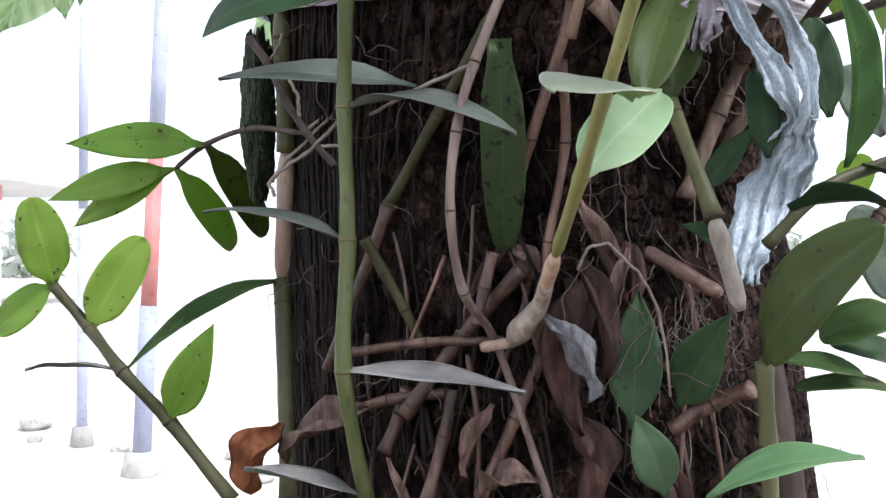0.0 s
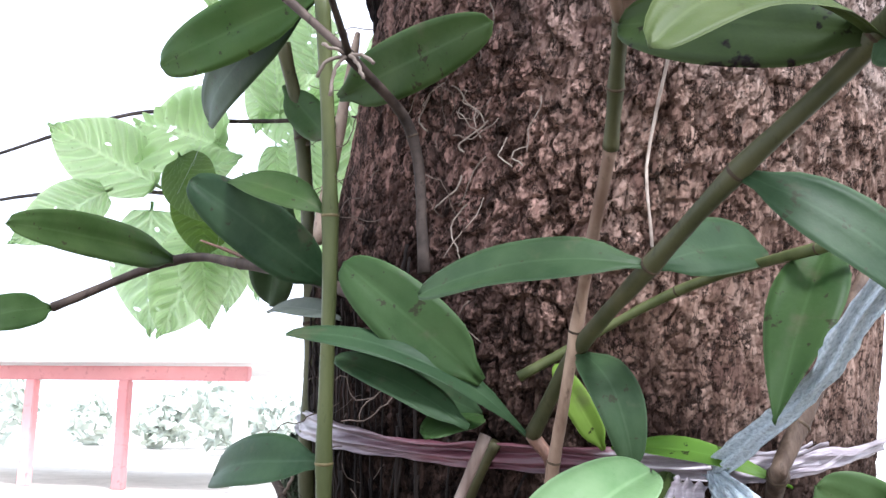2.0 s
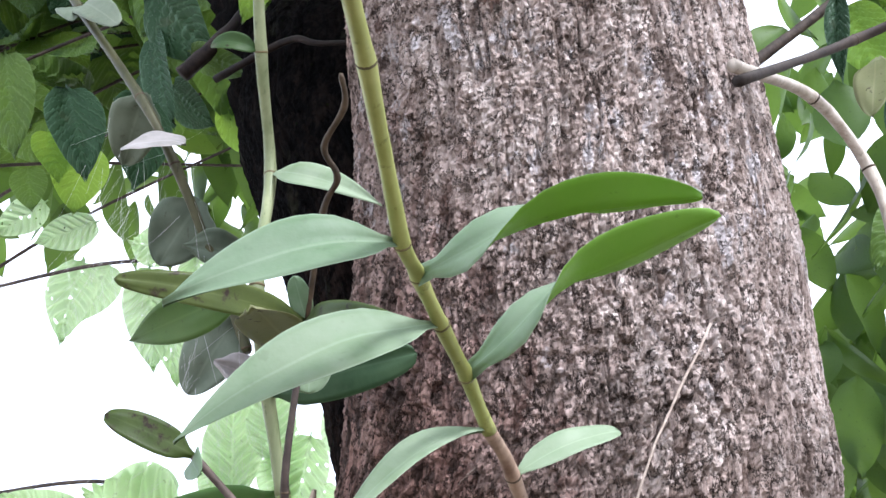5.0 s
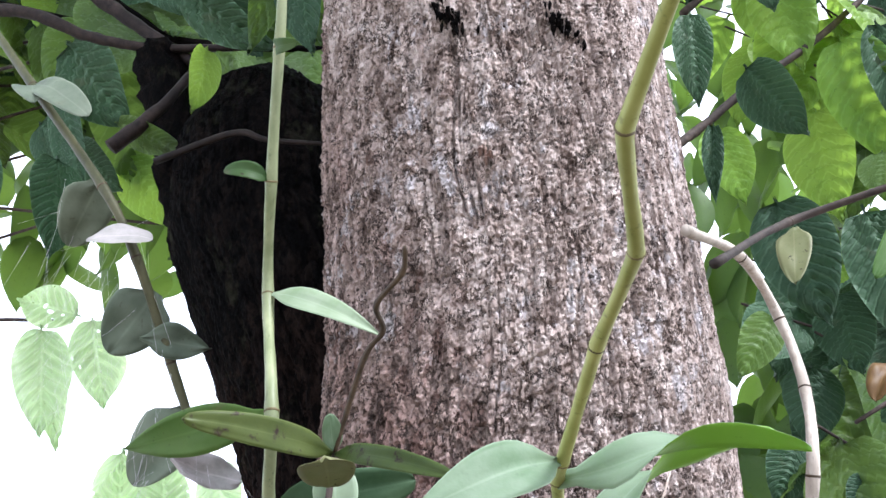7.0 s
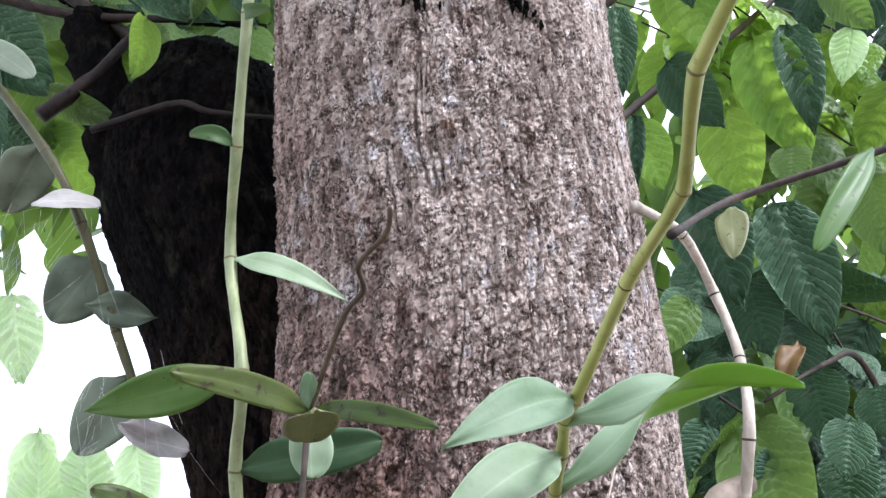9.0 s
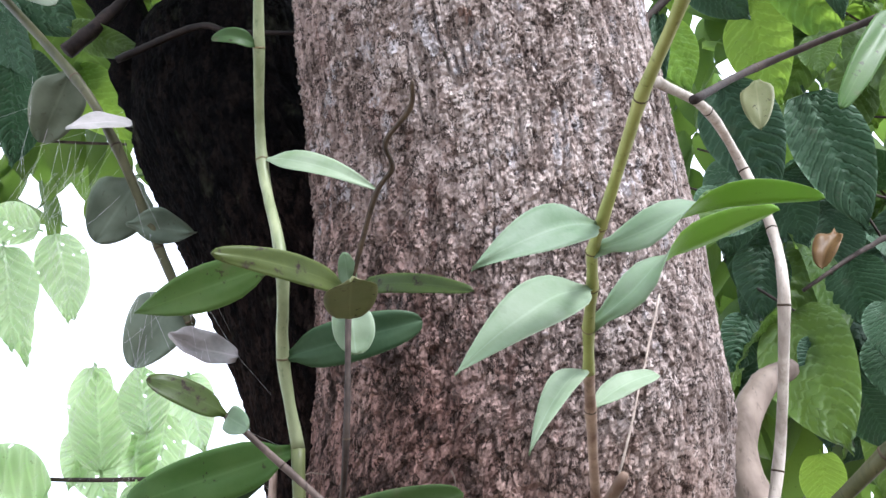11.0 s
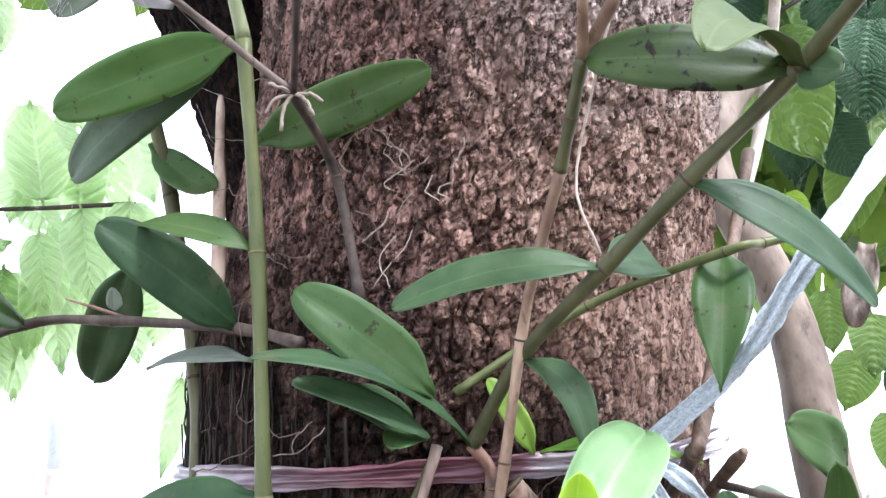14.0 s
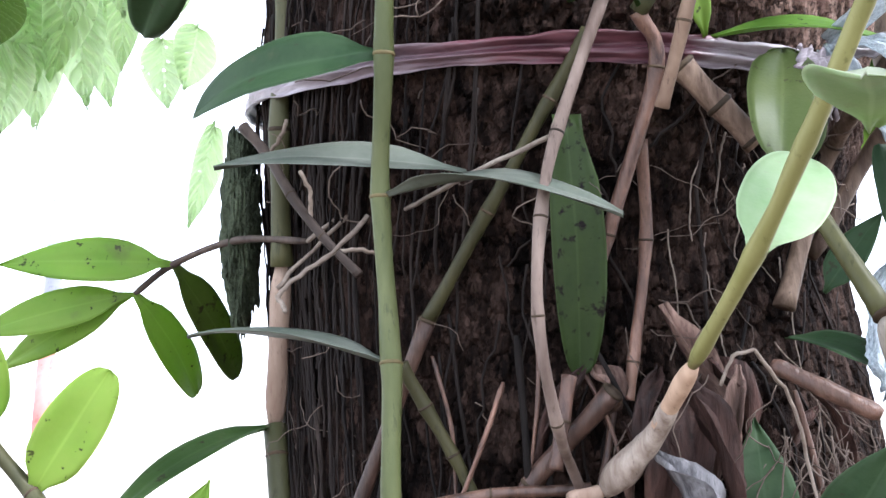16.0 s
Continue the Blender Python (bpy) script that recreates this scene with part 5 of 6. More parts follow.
scrap_rng = random.Random(31)
for k in range(14):
    deg, z = scrap_rng.uniform(238, 300), scrap_rng.uniform(1.24, 1.36)
    a = on_trunk(deg, z, scrap_rng.uniform(0.006, 0.016))
    b = a + Vector((scrap_rng.uniform(-0.022, 0.022), scrap_rng.uniform(-0.006, 0.004), scrap_rng.uniform(-0.05, -0.02)))
    dead_leaf(a, b, scrap_rng.uniform(0.006, 0.013), DEAD if k % 3 else DEAD_PALE, "strap" if k % 2 else "lance", "small brown" if k % 3 else "small tan")
litter = thing("dead_twig", "bundle of thin brown withered stems pressed against the bark", "twig")
for k in range(26):
    deg, z = scrap_rng.uniform(232, 305), scrap_rng.uniform(1.25, 1.38)
    a = on_trunk(deg, z, scrap_rng.uniform(0.004, 0.012))
    b = on_trunk(deg + scrap_rng.uniform(-9, 9), z - scrap_rng.uniform(0.04, 0.11), scrap_rng.uniform(0.004, 0.014))
    cane(litter, [a, (a + b) / 2 + Vector((scrap_rng.uniform(-0.004, 0.004), -0.002, 0)), b], scrap_rng.uniform(0.0006, 0.0017), CANE_BROWN if k % 2 else FIBRE, "stem", taper=0.7, rings=False)

# ---- roots ----
rng = random.Random(4)


def root_line(deg, z, length, wander, steps=16, out=0.002):
    pts = []
    d, zz = deg, z
    drift = rng.uniform(-1, 1)
    for _ in range(steps):
        pts.append(on_trunk(d, zz, out + rng.uniform(0, 0.0015)))
        drift = 0.7 * drift + rng.uniform(-1, 1) * 0.8
        d += drift * wander
        zz -= length / steps * rng.uniform(0.5, 1.3)
    return pts


verts, faces = [], []
for k in range(275):
    if k < 230:
        deg, z = rng.gauss(215, 16), rng.uniform(1.22, 1.57)
    else:
        deg, z = rng.uniform(225, 318), rng.uniform(1.2, 1.49)
    line = root_line(deg, z, rng.uniform(0.04, 0.13), 0.28 if k < 230 else 1.4, 12)
    v, f = tube_data(line, [rng.uniform(0.0003, 0.0009)] * len(line), 5)
    n0 = len(verts)
    verts += v
    faces += [tuple(i + n0 for i in q) for q in f]
fib = mesh_part("root_fibres", verts, faces, FIBRE)
tagged(fib, "mat of fine dark fibrous roots clinging to the bark", "roots", kind="stuff")


verts, faces = [], []
for k in range(150):
    deg, z = (rng.uniform(205, 325), rng.uniform(1.22, 1.47)) if k < 110 else (rng.uniform(200, 262), rng.uniform(1.46, 1.68))
    p = on_trunk(deg, z, rng.uniform(0.001, 0.012))
    d = Vector((rng.gauss(0, 1), rng.gauss(0, 0.3), rng.gauss(-0.5, 0.9))).normalized()
    line = [p]
    for _ in range(rng.randint(6, 14)):
        d = (d + Vector((rng.gauss(0, 0.45), rng.gauss(0, 0.15), rng.gauss(-0.05, 0.45)))).normalized()
        line.append(line[-1] + d * 0.0035)
    v, f = tube_data(line, [rng.uniform(0.00012, 0.00034)] * len(line), 4)
    n0 = len(verts)
    verts += v
    faces += [tuple(i + n0 for i in q) for q in f]
tagged(mesh_part("wiry_roots", verts, faces, ROOT), "tangle of thin pale wiry rootlets over the bark", "roots", kind="stuff")


def aerial_root(pts, r, label="pale wiry aerial root clinging to the bark"):
    line = [q for q, _ in glide(pts, 5)]
    line = [q + Vector((rng.uniform(-1, 1), rng.uniform(-1, 1), rng.uniform(-1, 1))) * r * 0.5 for q in line]
    v, f = tube_data(line, [r * rng.uniform(0.85, 1.1) for _ in line], 7)
    tagged(mesh_part("aerial_root", v, f, PALE_ROOT), label, "root", "aerial roots")


for k in range(18):
    aerial_root(root_line(rng.choice((238, 243, 248, 252, 256, 262)) + rng.uniform(-4, 4), rng.uniform(1.53, 1.65), rng.uniform(0.012, 0.035), 2.0, 6, 0.0005), rng.uniform(0.0002, 0.0004))
for k in range(16):
    aerial_root(root_line(rng.uniform(262, 300), rng.uniform(1.28, 1.46), rng.uniform(0.02, 0.06), 1.0, 6, 0.002), rng.uniform(0.0002, 0.00045))
aerial_root([(0.1029, 0.3590, 1.5474), (0.1021, 0.3769, 1.5903), (0.1255, 0.3477, 1.6657), (0.1587, 0.3827, 1.7436)], 0.0006, "long thin pale dry stalk rising along the trunk")
aerial_root([(0.0148, 0.4050, 1.4316), Vector((0.0148, 0.4050, 1.4316)) * 0.5 + Vector((-0.0430, 0.4402, 1.4181)) * 0.5 + Vector((0.0, 0.01, -0.002)), Vector((-0.0430, 0.4402, 1.4181)) + Vector((0.01, 0.02, 0.0))], 0.0009, "thin straw-coloured root bridging two canes")
aerial_root([(-0.0725, 0.5093, 1.4144), Vector((-0.0725, 0.5093, 1.4144)) + Vector((0.02, -0.01, 0.012)), Vector((-0.0725, 0.5093, 1.4144)) + Vector((-0.002, -0.01, -0.01)), Vector((-0.0725, 0.5093, 1.4144)) + Vector((-0.012, -0.012, -0.022))], 0.0010)
aerial_root([(0.0661, 0.3798, 1.3568), (0.0825, 0.3944, 1.3423), (0.0925, 0.4074, 1.3232), Vector((0.0925, 0.4074, 1.3232)) + Vector((0.004, 0, -0.03))], 0.0006, "knotted pale root trailing over the tangle")
aerial_root([(0.0661, 0.3798, 1.3568), Vector((0.0661, 0.3798, 1.3568)) + Vector((-0.008, -0.004, -0.002)), Vector((0.0661, 0.3798, 1.3568)) + Vector((-0.012, -0.002, -0.010))], 0.0006)
aerial_root([(-0.047, 0.455, 1.414), (-0.061, 0.457, 1.401), (-0.075, 0.460, 1.391), (-0.081, 0.462, 1.385), (-0.078, 0.460, 1.379)], 0.0010, "pale curled root with a hooked end")
for a, b in (((-0.088, 0.495, 1.448), (-0.080, 0.490, 1.462)), ((-0.070, 0.480, 1.417), (-0.074, 0.474, 1.436)), ((-0.060, 0.474, 1.404), (-0.045, 0.470, 1.402))):
    aerial_root([a, (Vector(a) + Vector(b)) / 2 + Vector((0.002, -0.002, 0.001)), b], 0.0009, "short pale broken root beside the cane")
withered = thing("dead_twig", "grey-brown withered stem slanting across the trunk's flank", "twig")
cane(withered, [(-0.099, 0.500, 1.462), (-0.088, 0.495, 1.448), (-0.078, 0.485, 1.429), (-0.065, 0.475, 1.410), (-0.051, 0.470, 1.394)], 0.0024, CANE_GREY, "stem", taper=0.7)
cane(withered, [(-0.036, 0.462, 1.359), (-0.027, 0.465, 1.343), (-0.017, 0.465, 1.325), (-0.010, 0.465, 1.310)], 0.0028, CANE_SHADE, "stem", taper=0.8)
verts, faces = [], []
for k in range(46):
    p = Vector((0.1002, 0.4191, 1.3266)) + Vector((rng.gauss(0.01, 0.018), 0.008 + rng.gauss(0, 0.006), rng.gauss(0, 0.012)))
    d = Vector((rng.gauss(0, 0.5), rng.gauss(0, 0.2), -1)).normalized()
    line = [p]
    for _ in range(rng.randint(8, 16)):
        d = (d + Vector((rng.gauss(0, 0.4), rng.gauss(0, 0.2), rng.gauss(-0.1, 0.25)))).normalized()
        line.append(line[-1] + d * 0.003)
    v, f = tube_data(line, [rng.uniform(0.00015, 0.00035)] * len(line), 5)
    n0 = len(verts)
    verts += v
    faces += [tuple(i + n0 for i in q) for q in f]
tagged(mesh_part("root_tuft", verts, faces, ROOT), "hanging tuft of fine pale rootlets under the canes", "roots", kind="stuff")
for dx, dz in ((-0.012, -0.01), (0.008, -0.012), (-0.006, -0.018), (0.012, -0.006), (0.0, 0.008), (-0.01, 0.004)):
    aerial_root([(-0.0162, 0.3746, 1.6320), Vector((-0.0162, 0.3746, 1.6320)) + Vector((dx * 0.6, -0.004, dz * 0.4)), Vector((-0.0162, 0.3746, 1.6320)) + Vector((dx, -0.003, dz))], 0.0008, "short rootlet at a stem joint")


# ---- ribbons ----
def ribbon(pts, w, mat, label, name="ribbon", pleats=3, seed=0, face=None, spread=0.0, fray=0.0, widths=None):
    """A crumpled strip along a line; fray splits its far end into narrow tongues."""
    line = glide(pts, 12)
    pos = [q for q, _ in line]
    nu = 18
    verts, faces, uvs = [], [], []
    n = len(pos)
    run = 0.0
    for i, p in enumerate(pos):
        d = (pos[min(i + 1, n - 1)] - pos[max(i - 1, 0)]).normalized()
        run += (p - pos[max(i - 1, 0)]).length
        out = (face(p) if face else (EYE_SIDE - p)).normalized()
        s = d.cross(out).normalized()
        nn = s.cross(d)
        t = i / (n - 1)
        roll_ = 0.9 * noise.noise(Vector((t * 3.3, seed * 1.7, 4.0)))
        s, nn = s * math.cos(roll_) + nn * math.sin(roll_), nn * math.cos(roll_) - s * math.sin(roll_)
        if widths:
            spread = (float(np.interp(t, np.linspace(0, 1, len(widths)), widths)) - 1) / max(t, 1e-6)
        ww = w * (1 + spread * t) * (0.95 + 0.45 * noise.noise(Vector((t * 6, seed, 0))))
        for k in range(nu + 1):
            u = k / nu - 0.5
            fold = 0.13 * w * math.sin(u * pleats * 6.28 + 4.0 * noise.noise(Vector((t * 5, seed, 1.0)))) + 0.16 * w * noise.noise(Vector((u * 7, t * 16, seed))) + 0.07 * w * noise.noise(Vector((u * 19, t * 34, seed)))
            edge = 0.10 * w * noise.noise(Vector((t * 40, seed, 8.0 + u))) * abs(2 * u) ** 3
            verts.append(p + s * (u * ww + edge) + nn * fold)
            uvs.append((u * w * 100, run * 100))
    c = nu + 1
    for i in range(n - 1):
        for k in range(nu):
            if fray and i / (n - 1) > 1 - fray * (0.35 + 0.65 * abs(math.sin(k * 12.9 + seed * 5))) and k % 3 == 2:
                continue
            if fray and i / (n - 1) > 1 - 0.55 * fray * abs(math.sin((k // 3) * 4.7 + seed * 3)):
                continue
            faces.append((i * c + k, i * c + k + 1, (i + 1) * c + k + 1, (i + 1) * c + k))
    ob = mesh_part(name, verts, faces, mat, uvs=uvs)
    md = ob.modifiers.new("thickness", "SOLIDIFY")
    md.thickness = 0.0003
    return tagged(ob, label, "ribbon", "plastic ribbons")


def away(p):
    return p - Vector((np.interp(p.z, TRUNK[0], TRUNK[1]), np.interp(p.z, TRUNK[0], TRUNK[2]), p.z))


wrap = [on_trunk(a, z, 0.007) for a, z in ((168, 1.500), (185, 1.493), (205, 1.486), (225, 1.480), (245, 1.475), (262, 1.473), (280, 1.472), (296, 1.471), (310, 1.472), (322, 1.474), (340, 1.48))]
ribbon(wrap, 0.0122, BAND, "whitish plastic ribbon stained wine red, tied round the trunk", pleats=2, seed=2, face=away)
ribbon([(0.1212, 0.4231, 1.4704), (0.1505, 0.3620, 1.4987), (0.1692, 0.3308, 1.5273), (0.2160, 0.3374, 1.5744), Vector((0.2160, 0.3374, 1.5744)) * 2 - Vector((0.1692, 0.3308, 1.5273))], 0.0092, RIBBON, "grey plastic ribbon stretched away from the knot", pleats=2, seed=3)
KNOT, MEET = Vector((0.1212, 0.4231, 1.4704)), Vector((0.1512, 0.4150, 1.4067))
FRAYED = "frayed silvery plastic ribbon strand hanging from the knot"
ribbon([KNOT, (0.1235, 0.4180, 1.4620), (0.1335, 0.4180, 1.4440), (0.1435, 0.4080, 1.4206), MEET, (0.1490, 0.4230, 1.3950)], 0.0105, RIBBON, FRAYED, pleats=2.2, seed=11, widths=(0.6, 0.9, 1.0, 0.8, 0.7))
ribbon([KNOT, (0.1336, 0.4010, 1.4602), (0.1490, 0.4090, 1.4413), (0.1540, 0.4080, 1.4175), (0.1525, 0.4130, 1.4020)], 0.0085, RIBBON, FRAYED, pleats=1.8, seed=14, widths=(0.5, 0.9, 1.1, 0.9))
ribbon([(0.1525, 0.4110, 1.4120), (0.1480, 0.4190, 1.3980), (0.1405, 0.4260, 1.3790), (0.1300, 0.4120, 1.3560), (0.1255, 0.4060, 1.3370)], 0.0185, RIBBON, FRAYED, pleats=3.6, seed=17, fray=0.14, widths=(0.5, 1.0, 1.25, 1.0, 0.75))
ribbon([(0.1545, 0.4140, 1.4100), (0.1570, 0.4200, 1.3920), (0.1520, 0.4260, 1.3760), (0.1420, 0.4200, 1.3590)], 0.0085, RIBBON, FRAYED, pleats=2.0, seed=21, fray=0.4, widths=(0.5, 1.0, 1.2, 0.8))
for k in range(5):
    off = Vector((rng.uniform(-0.005, 0.007), rng.uniform(-0.004, 0.004), rng.uniform(-0.004, 0.004)))
    ribbon([MEET + off * 0.5, Vector((0.1500, 0.4230, 1.3920)) + off, Vector((0.1440, 0.4230, 1.3740)) + off * 1.2, Vector((0.1370, 0.4160, 1.3560)) + off * 0.8], rng.uniform(0.0018, 0.0035), RIBBON, FRAYED, pleats=1.0, seed=30 + k * 3.1, fray=0.35, widths=(0.7, 1.0, 1.0, 0.6))
ribbon([Vector((0.1212, 0.4231, 1.4704)) + Vector((-0.008, -0.004, -0.004)), Vector((0.1212, 0.4231, 1.4704)) + Vector((-0.013, -0.016, -0.02)), Vector((0.1212, 0.4231, 1.4704)) + Vector((-0.018, -0.020, -0.045))], 0.014, BAND, "short stained ribbon end hanging from the knot", pleats=3, seed=6, spread=0.5, fray=0.6)
ribbon([Vector((0.1212, 0.4231, 1.4704)) + Vector((0.0, 0, 0.0)), Vector((0.1212, 0.4231, 1.4704)) + Vector((0.025, 0.004, 0.002)), Vector((0.1212, 0.4231, 1.4704)) + Vector((0.055, 0.01, 0.012))], 0.010, BAND, "torn white ribbon end", pleats=2, seed=7, fray=0.6)

# ---- dangling orchid with rounded grey leaves ----
o = orchid("hanging orchid stem with rounded grey-green leaves and cobwebs")
cane(o, [Vector((-0.2905, 0.4980, 2.0815)) * 2 - Vector((-0.2077, 0.4774, 1.9727)), (-0.2905, 0.4980, 2.0815), (-0.2077, 0.4774, 1.9727), (-0.1775, 0.4881, 1.9213), (-0.1508, 0.5216, 1.8558), (-0.1299, 0.5400, 1.8056), (-0.1361, 0.5400, 1.8176)], 0.0036, CANE_DARK, taper=0.9)
for a, b, w, ang, bow, fold, wave, skin, sh in (
        ((-0.2200, 0.5000, 1.9950), (-0.2540, 0.5450, 1.9630), 0.040, 10, 0.06, 0.08, 0.05, GREY, "round"),
        ((-0.2038, 0.4625, 1.9195), (-0.1608, 0.4682, 1.9236), 0.034, 80, 0.08, 0.1, 0.035, (LEAF_ROSE, LEAF_GREY), "oblong"),
        ((-0.1680, 0.5150, 1.9080), (-0.1970, 0.5250, 1.8640), 0.046, 8, 0.05, 0.06, 0.05, GREY, "round"),
        ((-0.1700, 0.5050, 1.8670), (-0.1290, 0.5350, 1.8730), 0.027, 25, 0.05, 0.25, 0.09, GREY, "lance"),
        ((-0.1420, 0.5450, 1.8310), (-0.1700, 0.5450, 1.7760), 0.044, 10, 0.06, 0.1, 0.06, GREY, "round"),
        ((-0.1370, 0.5100, 1.7850), (-0.0960, 0.5400, 1.7780), 0.025, 30, -0.10, 0.45, 0.12, (LEAF_ROSE, LEAF_ROSE), "oblong"),
        ((-0.2905, 0.4980, 2.0815), (-0.2149, 0.4435, 2.0105), 0.026, 60, 0.08, 0.1, 0.035, GREY, "oblong"),
        ((-0.2905, 0.4980, 2.0815), (-0.2663, 0.4617, 2.0364), 0.030, 40, 0.08, 0.1, 0.035, GREY, "round")):
    leaf(o, a, b, w, ang, bow, fold, skin, sh, wave=wave, seed=ang + w)

# ---- leafless pale cane and twig beside the trunk ----
o = orchid("pale leafless orchid cane with dark joints, arching beside the trunk")
cane(o, [(0.2075, 0.4701, 1.5907), (0.2492, 0.5011, 1.6701), (0.2507, 0.4396, 1.7569), (0.2609, 0.4548, 1.8159), (0.2606, 0.4762, 1.8740), (0.2293, 0.4394, 1.8995), (0.1817, 0.3867, 1.8868)], 0.0036, CANE_PALE, taper=0.9)
cane(o, [(0.1732, 0.3127, 1.8224), (0.2377, 0.3715, 1.8842), (0.3232, 0.3523, 1.9093), Vector((0.3232, 0.3523, 1.9093)) * 2 - Vector((0.2377, 0.3715, 1.8842))], 0.0023, TWIG, "twig")
leaf(o, (0.2635, 0.4313, 1.9174), (0.2502, 0.4116, 1.8661), 0.022, 5, 0.02, 0.05, (LEAF_KHAKI, LEAF_KHAKI), "round", seed=81, label="pale khaki hanging rounded leaf")
leaf(o, (0.322, 0.350, 1.911), (0.259, 0.330, 1.825), 0.017, 12, 0.06, 0.2, (LEAF_UNDER, LEAF_UNDER), "oblong", seed=82)

# ---- smooth-barked tree behind ----
far_tree = thing("tree", "smooth pinkish-grey leaning tree trunk behind the orchids", "tree")
line = [q for q, _ in glide([(0.44, 0.80, -0.05), (0.41, 0.78, 0.8), (0.3600, 0.7500, 1.4178), (0.3655, 0.7800, 1.6040), (0.3324, 0.8000, 1.7421), (0.3715, 0.8200, 1.8199), (0.4180, 0.8450, 1.8500)], 8)]
v, f = tube_data(line, [0.028 * (1 - 0.62 * i / len(line)) for i in range(len(line))], 20, 0.15)
mesh_part("trunk", v, f, SMOOTH_BARK, far_tree)


scrap = thing("dead_leaf", "torn dry buff leaf hanging beside the smooth trunk", "dead leaf")
leaf(scrap, (0.428, 0.74, 1.645), (0.406, 0.75, 1.578), 0.030, 10, 0.06, 0.5, (CANE_BUFF, CANE_BUFF), "tongue", wave=0.15, seed=7, name="blade")


# ---- shrubs behind: ribbed leaves on thin branches ----
def ribbed_leaf(name, length, w, ribs, curl, seed, mats, eaten=0.0):
    """A corrugated blade along +y from the origin, upper face towards +z."""
    nu, nv = (48, 150) if eaten else (10, 45)
    verts, uvs, faces = [], [], []
    for j in range(nv + 1):
        v = j / nv
        h = w / 2 * max(0.02, math.sin(math.pi * min(v, 0.995) ** 0.85) ** 0.7)
        if v < 0.07:
            h = w * 0.02
        for i in range(nu + 1):
            u = 2 * i / nu - 1
            rib = 0.0042 * math.sin((v - 0.22 * abs(u)) * ribs * 6.283) * (1 - abs(u) ** 4) * (abs(u) > 0.05)
            verts.append((u * h, v * length * (1 - 0.06 * abs(u)), 0.22 * abs(u) * h + rib - curl * length * v * v + 0.005 * noise.noise(Vector((u * 2, v * 3, seed))) ))
            uvs.append((i / nu, v))
    c = nu + 1
    for j in range(nv):
        for i in range(nu):
            q = j * c + i
            if eaten and 0.1 < j / nv and noise.noise(Vector((i * 0.175, j * 0.112, seed * 7.3))) > eaten:
                continue
            faces.append((q, q + 1, q + c + 1, q + c))
    me = bpy.data.meshes.new(name)
    me.from_pydata(verts, [], faces)
    for m in mats:
        me.materials.append(m)
    me.polygons.foreach_set("use_smooth", [True] * len(me.polygons))
    layer = me.uv_layers.new(name="UVMap")
    loops = np.empty(len(me.loops), dtype=np.int32)
    me.loops.foreach_get("vertex_index", loops)
    layer.data.foreach_set("uv", np.asarray(uvs, dtype=np.float32)[loops].ravel())
    return me


KIND = [ribbed_leaf("leaf", 0.155, 0.078, 9, 0.14, 1, [SHRUB]), ribbed_leaf("leaf", 0.135, 0.072, 8, 0.26, 2, [SHRUB]), ribbed_leaf("leaf", 0.17, 0.080, 10, 0.10, 3, [SHRUB])]
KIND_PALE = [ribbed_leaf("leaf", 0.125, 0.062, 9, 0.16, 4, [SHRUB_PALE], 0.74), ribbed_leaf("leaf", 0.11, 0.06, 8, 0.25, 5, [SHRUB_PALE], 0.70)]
# leaves coloured as if sunlit, then as if shaded
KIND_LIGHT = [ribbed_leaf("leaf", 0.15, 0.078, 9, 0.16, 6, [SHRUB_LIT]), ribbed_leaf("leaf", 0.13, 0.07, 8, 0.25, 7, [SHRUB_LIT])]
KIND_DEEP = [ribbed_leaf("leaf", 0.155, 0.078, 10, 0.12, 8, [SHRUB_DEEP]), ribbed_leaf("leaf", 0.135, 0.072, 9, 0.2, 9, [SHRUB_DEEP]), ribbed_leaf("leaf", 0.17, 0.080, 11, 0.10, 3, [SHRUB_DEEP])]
rng = random.Random(12)


def set_leaf(me, parent, base, way, normal, size=1.0, broad=1.0):
    y = Vector(way).normalized()
    z = Vector(normal) - y * Vector(normal).dot(y)
    z = z.normalized() if z.length > 1e-3 else y.orthogonal().normalized()
    x = y.cross(z)
    ob = new("leaf", me)
    ob.parent = parent
    ob.matrix_local = Matrix.Translation(base) @ Matrix((x, y, z)).transposed().to_4x4() @ Matrix.Diagonal((size * broad, size, size, 1))
    return ob


def branch(parent, pts, r, leaves, kinds, droop=0.5, spread=1.0, size=(0.95, 1.45), skin=TWIG, low=None):
    """A twig with leaves in turn on both sides; low(y) is the height under which no leaf tip hangs."""
    line = [q for q, _ in glide(pts, 8)]
    v, f = tube_data(line, [r * (1 - 0.55 * i / len(line)) for i in range(len(line))], 8, 0.25)
    mesh_part("branch", v, f, skin, parent)
    n = len(line)
    for k in range(leaves):
        i = min(n - 2, int((0.1 + 0.9 * (k + rng.random()) / leaves) * n))
        d = (line[i + 1] - line[i]).normalized()
        s = d.cross(Vector((0, 0, 1))).normalized() * (1 if k % 2 else -1)
        way = d * rng.uniform(0.1, 0.9) + s * spread * rng.uniform(0.4, 1.1) + Vector((rng.uniform(-0.4, 0.4), rng.uniform(-0.4, 0.4), -droop * rng.uniform(0.6, 2.6)))
        nor = Vector((rng.uniform(-0.6, 0.6), rng.uniform(-1.2, -0.1), rng.uniform(-0.1, 0.8)))
        me, big = rng.choice(kinds), rng.uniform(*size)
        tip = line[i] + way.normalized() * (0.15 * big)
        if low is None or tip.z > low(tip.y):
            set_leaf(me, parent, line[i], way, nor, big)

